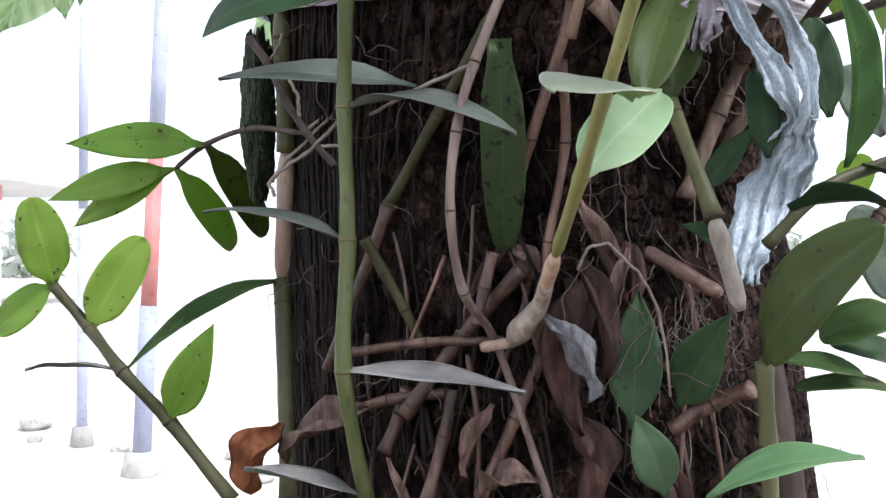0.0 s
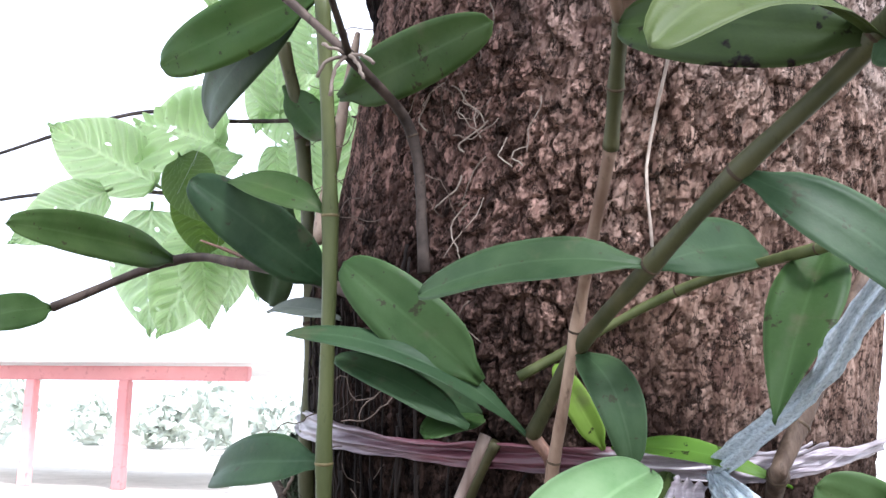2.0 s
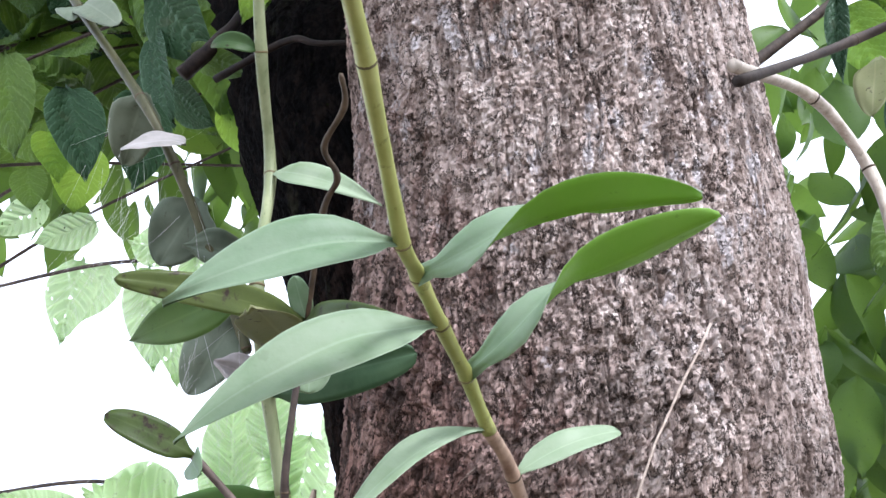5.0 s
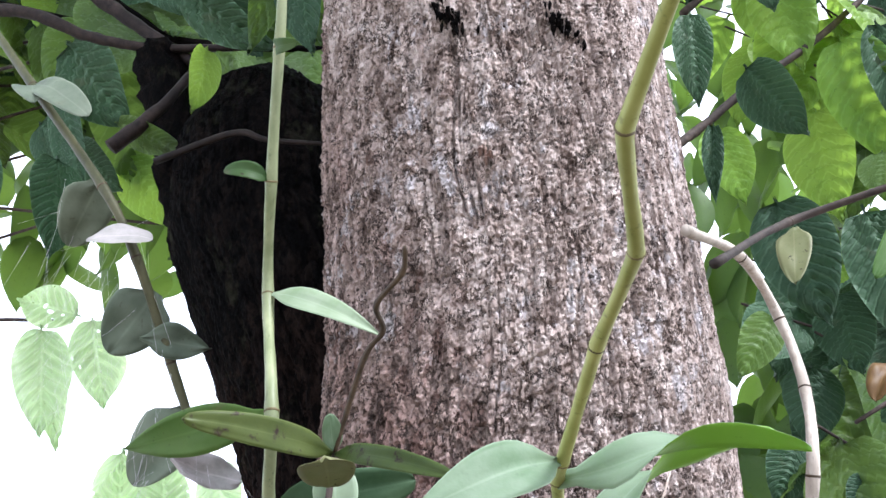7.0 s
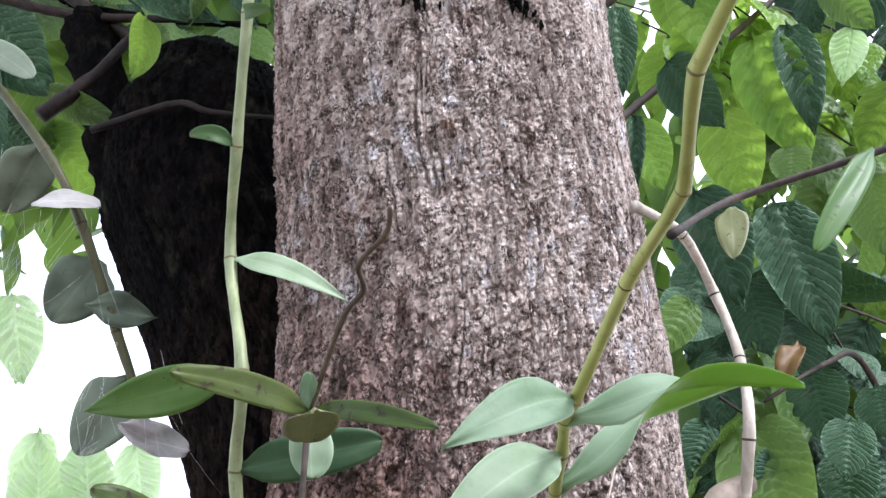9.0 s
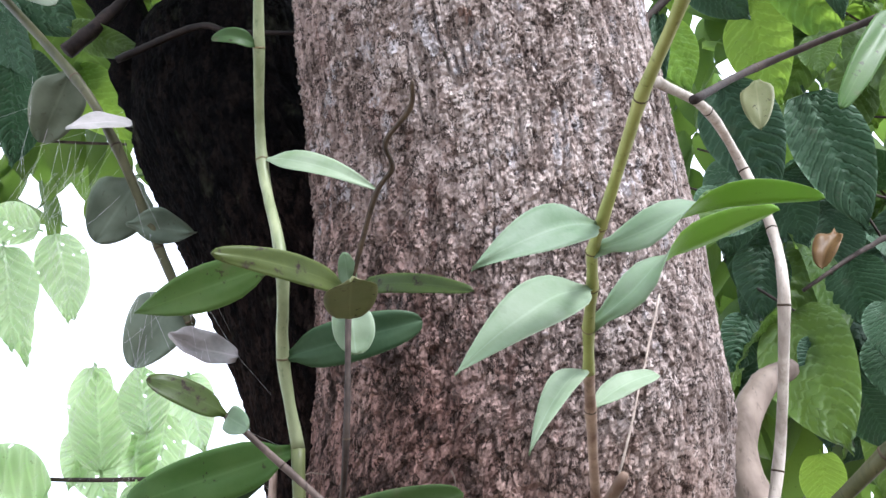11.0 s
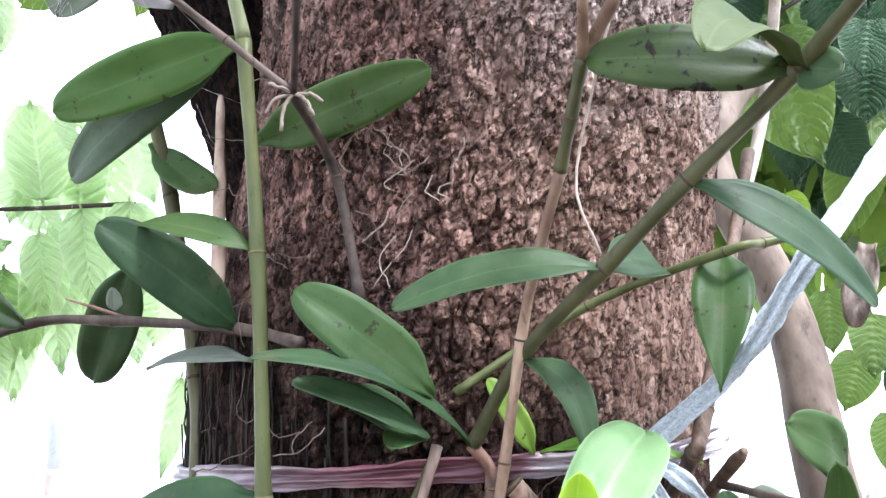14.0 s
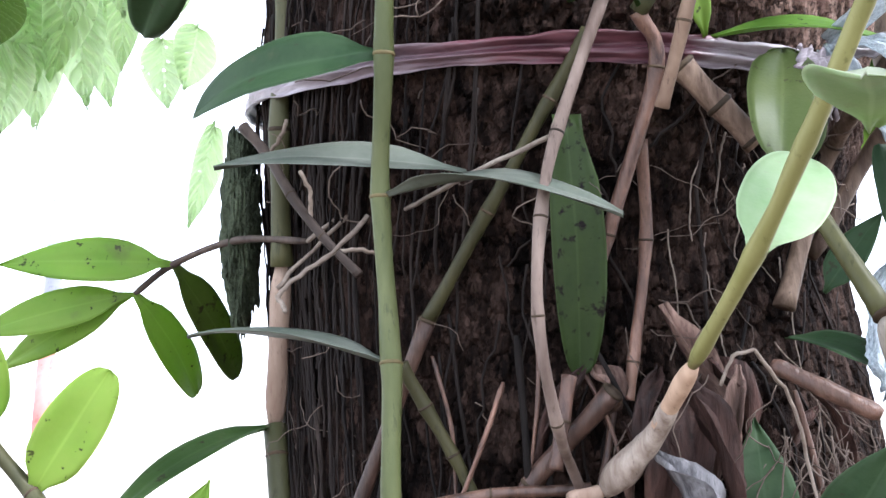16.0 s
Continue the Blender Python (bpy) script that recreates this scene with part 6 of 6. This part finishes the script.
def hang(parent, rows):
    """Single shrub leaves from stalk to tip, of a given breadth."""
    for n, (a, b, w, kinds) in enumerate(rows):
        a, b = Vector(a), Vector(b)
        me = kinds[n % len(kinds)]
        size = max(q.co.y for q in me.vertices)
        wide = 2 * max(q.co.x for q in me.vertices)
        set_leaf(me, parent, a, b - a, EYE_SIDE - a + Vector((0.5 * math.sin(n * 2.4), 0, 0.45 * math.cos(n * 1.7))), (b - a).length / size, w / wide / ((b - a).length / size))


right = thing("shrub", "dense shrub with large ribbed green leaves behind the trunk", "shrub")
v, f = tube_data([q for q, _ in glide([(1.65, 1.75, 0.0), (1.6, 1.7, 1.2), (1.5, 1.65, 2.0), (1.3, 1.6, 2.9)], 6)], [0.03] * 19, 10, 0.2)
mesh_part("trunk", v, f, TWIG, right)
for k in range(27):
    z = 1.93 + 1.4 * ((k * 0.618) % 1.0)
    a = Vector((1.35 + rng.uniform(-0.1, 0.3), 1.6 + rng.uniform(-0.2, 0.3), z - rng.uniform(0.0, 0.25)))
    b = Vector((0.40 + 0.25 * rng.random(), 0.92 + 0.45 * rng.random(), z + rng.uniform(-0.05, 0.2)))
    m = (a + b) / 2 + Vector((rng.uniform(-0.1, 0.1), rng.uniform(-0.1, 0.1), rng.uniform(0.0, 0.12)))
    # low branches mostly take the leaves with shade in their colour
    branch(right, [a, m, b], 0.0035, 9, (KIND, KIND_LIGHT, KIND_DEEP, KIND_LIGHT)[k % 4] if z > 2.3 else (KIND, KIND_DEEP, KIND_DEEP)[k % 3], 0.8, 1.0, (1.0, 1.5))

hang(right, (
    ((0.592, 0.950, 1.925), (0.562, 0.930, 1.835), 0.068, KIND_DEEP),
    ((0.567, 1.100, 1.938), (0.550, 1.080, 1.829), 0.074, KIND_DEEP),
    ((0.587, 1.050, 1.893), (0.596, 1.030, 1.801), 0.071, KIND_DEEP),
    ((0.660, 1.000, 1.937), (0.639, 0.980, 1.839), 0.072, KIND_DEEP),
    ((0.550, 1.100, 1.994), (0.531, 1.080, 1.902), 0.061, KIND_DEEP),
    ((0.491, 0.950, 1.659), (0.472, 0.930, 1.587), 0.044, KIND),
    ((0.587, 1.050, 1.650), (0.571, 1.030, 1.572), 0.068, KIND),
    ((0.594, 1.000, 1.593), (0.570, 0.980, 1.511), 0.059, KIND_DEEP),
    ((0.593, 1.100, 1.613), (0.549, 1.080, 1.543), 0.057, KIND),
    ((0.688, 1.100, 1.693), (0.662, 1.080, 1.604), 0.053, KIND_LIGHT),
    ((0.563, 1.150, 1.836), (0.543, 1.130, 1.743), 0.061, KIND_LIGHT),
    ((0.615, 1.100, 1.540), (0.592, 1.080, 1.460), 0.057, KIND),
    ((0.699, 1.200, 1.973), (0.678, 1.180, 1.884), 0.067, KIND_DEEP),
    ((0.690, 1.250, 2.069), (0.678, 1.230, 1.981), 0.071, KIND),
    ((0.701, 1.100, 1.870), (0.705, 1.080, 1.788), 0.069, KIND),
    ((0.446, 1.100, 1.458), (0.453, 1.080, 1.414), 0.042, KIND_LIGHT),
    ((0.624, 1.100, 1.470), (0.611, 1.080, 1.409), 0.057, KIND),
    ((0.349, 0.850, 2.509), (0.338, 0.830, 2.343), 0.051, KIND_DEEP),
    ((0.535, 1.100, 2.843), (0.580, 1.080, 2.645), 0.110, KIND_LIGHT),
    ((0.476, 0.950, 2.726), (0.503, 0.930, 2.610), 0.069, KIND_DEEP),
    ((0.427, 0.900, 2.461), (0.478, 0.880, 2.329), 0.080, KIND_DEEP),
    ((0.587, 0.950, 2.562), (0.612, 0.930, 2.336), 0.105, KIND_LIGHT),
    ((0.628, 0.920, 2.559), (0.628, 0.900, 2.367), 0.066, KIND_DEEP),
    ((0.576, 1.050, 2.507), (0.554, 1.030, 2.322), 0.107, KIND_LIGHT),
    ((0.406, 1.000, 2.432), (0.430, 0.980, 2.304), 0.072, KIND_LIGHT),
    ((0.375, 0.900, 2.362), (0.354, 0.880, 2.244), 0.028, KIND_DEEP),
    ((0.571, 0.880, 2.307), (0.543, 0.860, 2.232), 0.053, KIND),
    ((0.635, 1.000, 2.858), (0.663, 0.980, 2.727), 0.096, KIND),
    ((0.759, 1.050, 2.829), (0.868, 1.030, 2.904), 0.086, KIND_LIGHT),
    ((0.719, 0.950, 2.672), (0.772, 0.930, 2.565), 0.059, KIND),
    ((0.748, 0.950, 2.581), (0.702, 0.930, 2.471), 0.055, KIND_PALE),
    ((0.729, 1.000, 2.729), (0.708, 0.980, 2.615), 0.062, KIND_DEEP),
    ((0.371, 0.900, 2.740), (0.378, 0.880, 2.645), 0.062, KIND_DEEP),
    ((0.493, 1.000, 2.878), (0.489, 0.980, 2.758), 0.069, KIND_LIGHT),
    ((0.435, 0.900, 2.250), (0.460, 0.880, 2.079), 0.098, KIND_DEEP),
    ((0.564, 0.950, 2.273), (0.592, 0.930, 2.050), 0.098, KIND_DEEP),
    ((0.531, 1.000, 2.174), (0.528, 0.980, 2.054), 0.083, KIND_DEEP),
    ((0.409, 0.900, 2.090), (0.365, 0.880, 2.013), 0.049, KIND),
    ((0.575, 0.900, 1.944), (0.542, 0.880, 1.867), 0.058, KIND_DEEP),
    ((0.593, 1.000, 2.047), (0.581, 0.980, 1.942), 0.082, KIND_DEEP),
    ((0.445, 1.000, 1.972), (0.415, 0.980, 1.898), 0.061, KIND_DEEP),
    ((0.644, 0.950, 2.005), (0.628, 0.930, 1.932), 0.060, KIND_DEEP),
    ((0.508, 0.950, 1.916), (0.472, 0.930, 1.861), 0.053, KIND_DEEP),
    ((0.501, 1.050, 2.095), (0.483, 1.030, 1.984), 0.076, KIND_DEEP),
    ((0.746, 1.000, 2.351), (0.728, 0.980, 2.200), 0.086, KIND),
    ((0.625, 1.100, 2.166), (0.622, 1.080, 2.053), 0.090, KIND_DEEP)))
branch(right, [(0.2, 0.95, 2.25), (0.38, 1.0, 2.424), (0.468, 1.0, 2.507), (0.579, 1.0, 2.598), (0.719, 1.0, 2.736), (0.854, 1.0, 2.853), (1.2, 1.3, 3.0)], 0.0075, 0, KIND)
branch(right, [(0.4, 1.05, 2.694), (0.503, 1.05, 2.802), (0.596, 1.05, 2.891), (0.9, 1.2, 3.1)], 0.007, 0, KIND)
branch(right, [(0.75, 1.1, 2.0), (0.66, 1.0, 2.06), (0.60, 0.97, 2.04), (0.50, 0.95, 1.98)], 0.005, 0, KIND)
yellowed = thing("dead_leaf", "yellowed shrub leaf caught among the green leaves", "dead leaf")
leaf(yellowed, (0.552, 0.94, 2.052), (0.515, 0.92, 1.995), 0.034, 25, 0.08, 0.3, (LEAF_YELLOWED, LEAF_YELLOWED), wave=0.1, seed=5, name="blade")

# deeper foliage, too far back to pick leaves apart
verts, faces = [], []
for k in range(1700):
    side = k % 2
    if side:
        p = Vector((rng.uniform(0.45, 2.0), rng.uniform(1.6, 2.4), 2.05 + 1.3 * rng.random() ** 1.7))
    else:
        p = Vector((rng.uniform(-1.9, 0.1), rng.uniform(1.3, 2.1), rng.uniform(2.75, 3.9)))
    me = rng.choice(KIND)
    m = Matrix.Translation(p) @ Euler((rng.uniform(-2.2, -0.6), rng.uniform(-0.8, 0.8), rng.uniform(0, 6.28))).to_matrix().to_4x4() @ Matrix.Scale(rng.uniform(0.9, 1.4), 4)
    n0 = len(verts)
    grid = [(j, i) for j in range(0, 46, 5) for i in (0, 2, 5, 8, 10)]
    for j, i in grid:
        verts.append(m @ me.vertices[j * 11 + i].co)
    for j in range(9):
        for i in range(4):
            q = n0 + j * 5 + i
            faces.append((q, q + 1, q + 6, q + 5))
deep = mesh_part("shrub_foliage", verts, faces, SHRUB, uvs=[(0.5, 0.5)] * len(verts))
tagged(deep, "deeper mass of green shrub foliage behind", "foliage", kind="stuff")

left = thing("shrub", "shrub with large ribbed leaves, branches crossing the charred stem", "shrub")
branch(left, [(-0.6455, 0.9000, 2.5655), (-0.3318, 0.8600, 2.4577), (-0.1059, 0.8000, 2.3898)], 0.009, 8, KIND, 0.8, skin=CHAR)
branch(left, [(-0.4851, 0.9000, 2.6001), (-0.3318, 0.8600, 2.4577)], 0.010, 3, KIND, 0.8, skin=CHAR)
for k in range(22):
    z = 2.44 + 0.8 * ((k * 0.618) % 1.0)
    a = Vector((-1.15 - rng.uniform(0, 0.3), 1.25 + rng.uniform(-0.2, 0.3), z - rng.uniform(-0.1, 0.2)))
    b = Vector((-0.26 - 0.2 * rng.random(), 0.86 + 0.4 * rng.random(), z + rng.uniform(-0.08, 0.12)))
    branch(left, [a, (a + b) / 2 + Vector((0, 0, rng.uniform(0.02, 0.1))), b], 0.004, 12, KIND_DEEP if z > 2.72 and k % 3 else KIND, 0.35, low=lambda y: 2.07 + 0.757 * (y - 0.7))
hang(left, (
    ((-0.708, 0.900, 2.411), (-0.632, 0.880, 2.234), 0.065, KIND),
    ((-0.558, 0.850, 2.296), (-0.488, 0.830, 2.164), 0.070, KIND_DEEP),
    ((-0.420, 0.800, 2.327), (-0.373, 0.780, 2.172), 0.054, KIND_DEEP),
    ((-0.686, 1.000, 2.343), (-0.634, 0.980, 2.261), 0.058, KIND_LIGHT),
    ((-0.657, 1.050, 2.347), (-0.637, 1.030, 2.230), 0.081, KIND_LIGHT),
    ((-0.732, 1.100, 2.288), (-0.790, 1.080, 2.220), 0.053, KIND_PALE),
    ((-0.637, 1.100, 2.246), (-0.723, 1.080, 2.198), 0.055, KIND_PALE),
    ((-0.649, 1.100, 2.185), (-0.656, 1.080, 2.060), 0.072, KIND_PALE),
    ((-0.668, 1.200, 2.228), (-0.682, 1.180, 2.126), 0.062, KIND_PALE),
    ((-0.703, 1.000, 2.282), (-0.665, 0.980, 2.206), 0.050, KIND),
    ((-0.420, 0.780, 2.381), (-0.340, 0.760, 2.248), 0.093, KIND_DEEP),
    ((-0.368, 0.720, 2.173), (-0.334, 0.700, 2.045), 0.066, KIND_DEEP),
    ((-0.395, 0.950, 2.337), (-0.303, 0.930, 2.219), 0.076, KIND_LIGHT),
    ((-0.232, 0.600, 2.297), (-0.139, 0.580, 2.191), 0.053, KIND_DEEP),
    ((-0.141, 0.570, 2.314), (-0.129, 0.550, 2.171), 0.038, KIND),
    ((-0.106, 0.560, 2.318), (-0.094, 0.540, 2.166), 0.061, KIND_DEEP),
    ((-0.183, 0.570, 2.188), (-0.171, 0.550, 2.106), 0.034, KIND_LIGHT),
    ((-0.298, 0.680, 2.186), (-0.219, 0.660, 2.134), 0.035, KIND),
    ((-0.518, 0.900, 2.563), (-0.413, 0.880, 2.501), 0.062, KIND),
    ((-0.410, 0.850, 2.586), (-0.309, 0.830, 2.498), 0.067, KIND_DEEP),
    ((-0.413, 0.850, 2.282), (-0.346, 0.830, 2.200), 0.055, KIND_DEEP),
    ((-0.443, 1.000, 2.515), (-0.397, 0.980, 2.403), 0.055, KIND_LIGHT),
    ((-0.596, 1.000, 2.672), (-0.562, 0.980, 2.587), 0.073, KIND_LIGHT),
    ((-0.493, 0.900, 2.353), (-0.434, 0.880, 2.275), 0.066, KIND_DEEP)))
for pts, r in (([(-0.60, 0.75, 2.40), (-0.444, 0.7, 2.354), (-0.359, 0.7, 2.318), (-0.28, 0.7, 2.302), (-0.17, 0.7, 2.305)], 0.0085), ([(-0.50, 0.75, 2.52), (-0.433, 0.72, 2.456), (-0.364, 0.72, 2.391), (-0.287, 0.72, 2.33), (-0.22, 0.70, 2.27)], 0.012), ([(-0.22, 0.60, 2.082), (-0.147, 0.575, 2.095), (-0.113, 0.57, 2.084), (-0.04, 0.57, 2.080)], 0.0036), ([(-0.288, 0.66, 2.139), (-0.247, 0.66, 2.19), (-0.215, 0.66, 2.25)], 0.008)):
    branch(left, pts, r, 0, KIND, skin=SHADED_TWIG)
v, f = tube_data([q for q, _ in glide([(-1.3, 1.45, 0.0), (-1.28, 1.42, 1.2), (-1.2, 1.35, 2.1), (-1.2, 1.3, 3.0)], 6)], [0.026] * 19, 10, 0.2)
mesh_part("trunk", v, f, TWIG, left)

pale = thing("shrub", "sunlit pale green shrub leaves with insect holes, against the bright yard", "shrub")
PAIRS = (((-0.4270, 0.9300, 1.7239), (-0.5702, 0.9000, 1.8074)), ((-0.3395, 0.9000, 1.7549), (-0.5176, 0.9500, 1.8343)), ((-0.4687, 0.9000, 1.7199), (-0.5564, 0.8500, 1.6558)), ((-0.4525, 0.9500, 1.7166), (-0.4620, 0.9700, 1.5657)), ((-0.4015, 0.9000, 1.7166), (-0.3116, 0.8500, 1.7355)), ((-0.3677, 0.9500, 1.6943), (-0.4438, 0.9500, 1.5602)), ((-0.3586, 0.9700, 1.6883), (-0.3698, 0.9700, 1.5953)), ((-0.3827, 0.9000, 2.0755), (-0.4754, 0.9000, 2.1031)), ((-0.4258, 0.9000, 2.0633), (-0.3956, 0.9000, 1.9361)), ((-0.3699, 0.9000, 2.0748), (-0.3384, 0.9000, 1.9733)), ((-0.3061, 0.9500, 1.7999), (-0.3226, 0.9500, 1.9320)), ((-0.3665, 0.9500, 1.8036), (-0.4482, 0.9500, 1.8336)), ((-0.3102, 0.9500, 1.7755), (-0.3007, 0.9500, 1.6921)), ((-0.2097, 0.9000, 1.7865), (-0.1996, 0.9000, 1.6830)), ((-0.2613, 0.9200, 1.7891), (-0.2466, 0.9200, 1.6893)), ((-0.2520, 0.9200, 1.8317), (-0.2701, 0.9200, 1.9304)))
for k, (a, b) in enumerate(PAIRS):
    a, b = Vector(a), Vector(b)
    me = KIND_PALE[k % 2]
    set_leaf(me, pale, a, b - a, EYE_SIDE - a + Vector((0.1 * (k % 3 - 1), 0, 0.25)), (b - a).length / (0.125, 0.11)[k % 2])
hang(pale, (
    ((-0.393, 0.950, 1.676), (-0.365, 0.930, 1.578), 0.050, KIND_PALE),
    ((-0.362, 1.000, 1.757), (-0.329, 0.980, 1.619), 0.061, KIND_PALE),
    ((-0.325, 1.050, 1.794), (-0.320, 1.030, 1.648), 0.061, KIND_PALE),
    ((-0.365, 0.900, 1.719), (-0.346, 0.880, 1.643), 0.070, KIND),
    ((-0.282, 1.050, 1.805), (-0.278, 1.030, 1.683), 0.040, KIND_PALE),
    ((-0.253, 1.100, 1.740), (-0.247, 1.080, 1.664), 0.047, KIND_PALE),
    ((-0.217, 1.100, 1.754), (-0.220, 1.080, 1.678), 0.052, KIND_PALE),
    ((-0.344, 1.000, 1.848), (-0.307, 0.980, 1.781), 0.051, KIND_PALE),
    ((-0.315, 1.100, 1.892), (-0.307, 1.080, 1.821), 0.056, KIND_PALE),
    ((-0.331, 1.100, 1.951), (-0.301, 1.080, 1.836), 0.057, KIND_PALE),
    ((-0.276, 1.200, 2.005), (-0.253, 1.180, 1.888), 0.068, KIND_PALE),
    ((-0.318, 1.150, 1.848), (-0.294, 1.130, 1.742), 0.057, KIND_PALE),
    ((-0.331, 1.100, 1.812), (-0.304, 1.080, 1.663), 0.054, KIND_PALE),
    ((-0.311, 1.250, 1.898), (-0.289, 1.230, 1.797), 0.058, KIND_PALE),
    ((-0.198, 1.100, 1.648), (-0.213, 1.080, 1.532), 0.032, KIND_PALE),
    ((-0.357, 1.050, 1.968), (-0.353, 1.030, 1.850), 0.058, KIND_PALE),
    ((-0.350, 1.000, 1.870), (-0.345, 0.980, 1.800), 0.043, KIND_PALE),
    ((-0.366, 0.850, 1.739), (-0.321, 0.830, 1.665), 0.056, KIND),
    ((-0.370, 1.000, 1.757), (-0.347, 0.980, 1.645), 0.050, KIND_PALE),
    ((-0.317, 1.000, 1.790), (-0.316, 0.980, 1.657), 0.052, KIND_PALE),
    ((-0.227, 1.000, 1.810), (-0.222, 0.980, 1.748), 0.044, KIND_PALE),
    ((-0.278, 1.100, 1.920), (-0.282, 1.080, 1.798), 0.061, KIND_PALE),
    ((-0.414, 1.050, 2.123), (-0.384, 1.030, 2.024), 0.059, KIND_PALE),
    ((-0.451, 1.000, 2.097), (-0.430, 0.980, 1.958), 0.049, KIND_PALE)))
for pts in (((-0.95, 1.2, 1.78), (-0.60, 1.0, 1.745), (-0.43, 0.94, 1.722), (-0.36, 0.93, 1.70)), ((-0.9, 1.2, 1.85), (-0.52, 1.0, 1.835), (-0.37, 0.96, 1.805), (-0.21, 0.93, 1.79)), ((-0.9, 1.1, 2.12), (-0.55, 0.95, 2.09), (-0.40, 0.92, 2.078))):
    v, f = tube_data([q for q, _ in glide(pts, 8)], [0.0024] * (8 * (len(pts) - 1) + 1), 7, 0.2)
    mesh_part("branch", v, f, TWIG, pale)

# ---- cobweb threads ----
verts, faces = [], []
for k in range(170):
    t = rng.random()
    a = Vector((-0.25 + 0.13 * t + rng.gauss(0, 0.022), rng.uniform(0.50, 0.58), 1.97 - 0.24 * t + rng.gauss(0, 0.03)))
    b = a + Vector((rng.gauss(-0.01, 0.03), rng.uniform(-0.02, 0.02), rng.uniform(-0.11, -0.02)))
    v, f = tube_data([a, (a + b) / 2 + Vector((rng.gauss(0, 0.002), 0, -0.004)), b], [0.00006] * 3, 3)
    n0 = len(verts)
    verts += v
    faces += [tuple(i + n0 for i in q) for q in f]
WEB = plain("cobweb", (0.7, 0.7, 0.7), (0.8, 0.8, 0.8), 50, 0.5)
tagged(mesh_part("cobweb", verts, faces, WEB), "thin white cobweb threads between the leaves", "cobweb", kind="stuff")


# ---- the yard behind ----
def post(x, y, r, h, mats, label, lean=0.0, top_r=None):
    t = thing("post", label, "post", "posts in the yard")
    step = h / len(mats)
    for k, m in enumerate(mats):
        line = [Vector((x + lean * (z / h), y, z)) for z in (k * step, k * step + step * 0.4, (k + 1) * step)]
        v, f = tube_data(line, [r * (1 if k == 0 else 0.86)] * 3, 16)
        mesh_part("pole", v, f, m, t)
    v, f = tube_data([Vector((x, y, -0.05)), Vector((x, y, 0.06)), Vector((x, y, 0.13)), Vector((x, y, 0.14))], [r * 2.1, r * 1.9, r * 1.6, r * 1.1], 14, 0.3)
    mesh_part("footing", v, f, CONCRETE if mats[0] is POST_BLUE else POST_RED, t)


post(-2.52, 6.55, 0.037, 3.2, (POST_BLUE, POST_BLUE), "slim blue-grey painted metal post on a concrete foot", 0.02)
post(-1.86, 5.75, 0.055, 3.0, (POST_BLUE, POST_RED, POST_BLUE), "worn blue-grey and red painted metal post", 0.14)


def slab(parent, name, lo, hi, mat, bev=0.02):
    bm = bmesh.new()
    bmesh.ops.create_cube(bm, size=1)
    for q in bm.verts:
        q.co = [l + (h - l) * (c + 0.5) for l, h, c in zip(lo, hi, q.co)]
    bmesh.ops.bevel(bm, geom=bm.edges[:], offset=bev, segments=2, affect="EDGES")
    me = bpy.data.meshes.new(name)
    bm.to_mesh(me)
    bm.free()
    me.materials.append(mat)
    ob = new(name, me)
    ob.parent = parent
    return ob


hall = thing("pavilion", "open pavilion with red beams and posts under a white roof", "pavilion")
slab(hall, "beam", (-19.0, 17.9, 2.18), (-8.45, 18.1, 2.47), RED_PAINT)
for x in (-17.2, -13.4, -11.2, -8.6):
    slab(hall, "column", (x - 0.12, 17.9, 0.0), (x + 0.12, 18.1, 2.18), RED_PAINT if x != -8.6 else WHITE_PAINT)
slab(hall, "roof", (-20, 17.3, 2.52), (-8.0, 24, 2.66), WHITE_PAINT)

for x, y, s in ((-1.15, 5.6, 0.10), (-1.4, 6.2, 0.07), (-2.2, 6.4, 0.06), (-0.9, 6.0, 0.08), (-3.1, 7.2, 0.12), (2.9, 5.2, 0.12), (-2.9, 6.7, 0.05)):
    r = thing("stone", "weathered grey-brown stone lying on the ground", "stone", "stones in the yard")
    bm = bmesh.new()
    bmesh.ops.create_icosphere(bm, subdivisions=3, radius=s)
    for q in bm.verts:
        q.co *= 1 + 0.35 * noise.noise(q.co * (2.2 / s) * 0.5 + Vector((x, y, 0)))
        q.co.z *= 0.6
    me = bpy.data.meshes.new("rock")
    bm.to_mesh(me)
    me.materials.append(CONCRETE)
    ob = new("rock", me)
    ob.parent = r
    r.location = (x, y, s * 0.4)

# far trees: clumps of small leaves at the yard's edge, haze painted into their colour
pts = np.random.default_rng(5)
verts, faces = [], []
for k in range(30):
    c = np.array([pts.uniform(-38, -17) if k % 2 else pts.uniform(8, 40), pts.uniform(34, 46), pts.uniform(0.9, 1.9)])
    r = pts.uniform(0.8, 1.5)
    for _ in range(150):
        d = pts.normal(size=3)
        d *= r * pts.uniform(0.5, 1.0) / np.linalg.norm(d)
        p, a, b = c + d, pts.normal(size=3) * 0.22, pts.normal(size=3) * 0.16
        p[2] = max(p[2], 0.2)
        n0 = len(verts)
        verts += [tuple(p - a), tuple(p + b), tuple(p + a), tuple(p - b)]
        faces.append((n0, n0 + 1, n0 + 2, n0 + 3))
tagged(mesh_part("far_trees", verts, faces, HAZED_LEAF, smooth=False), "hazy line of green trees beyond the yard", "trees", kind="stuff")
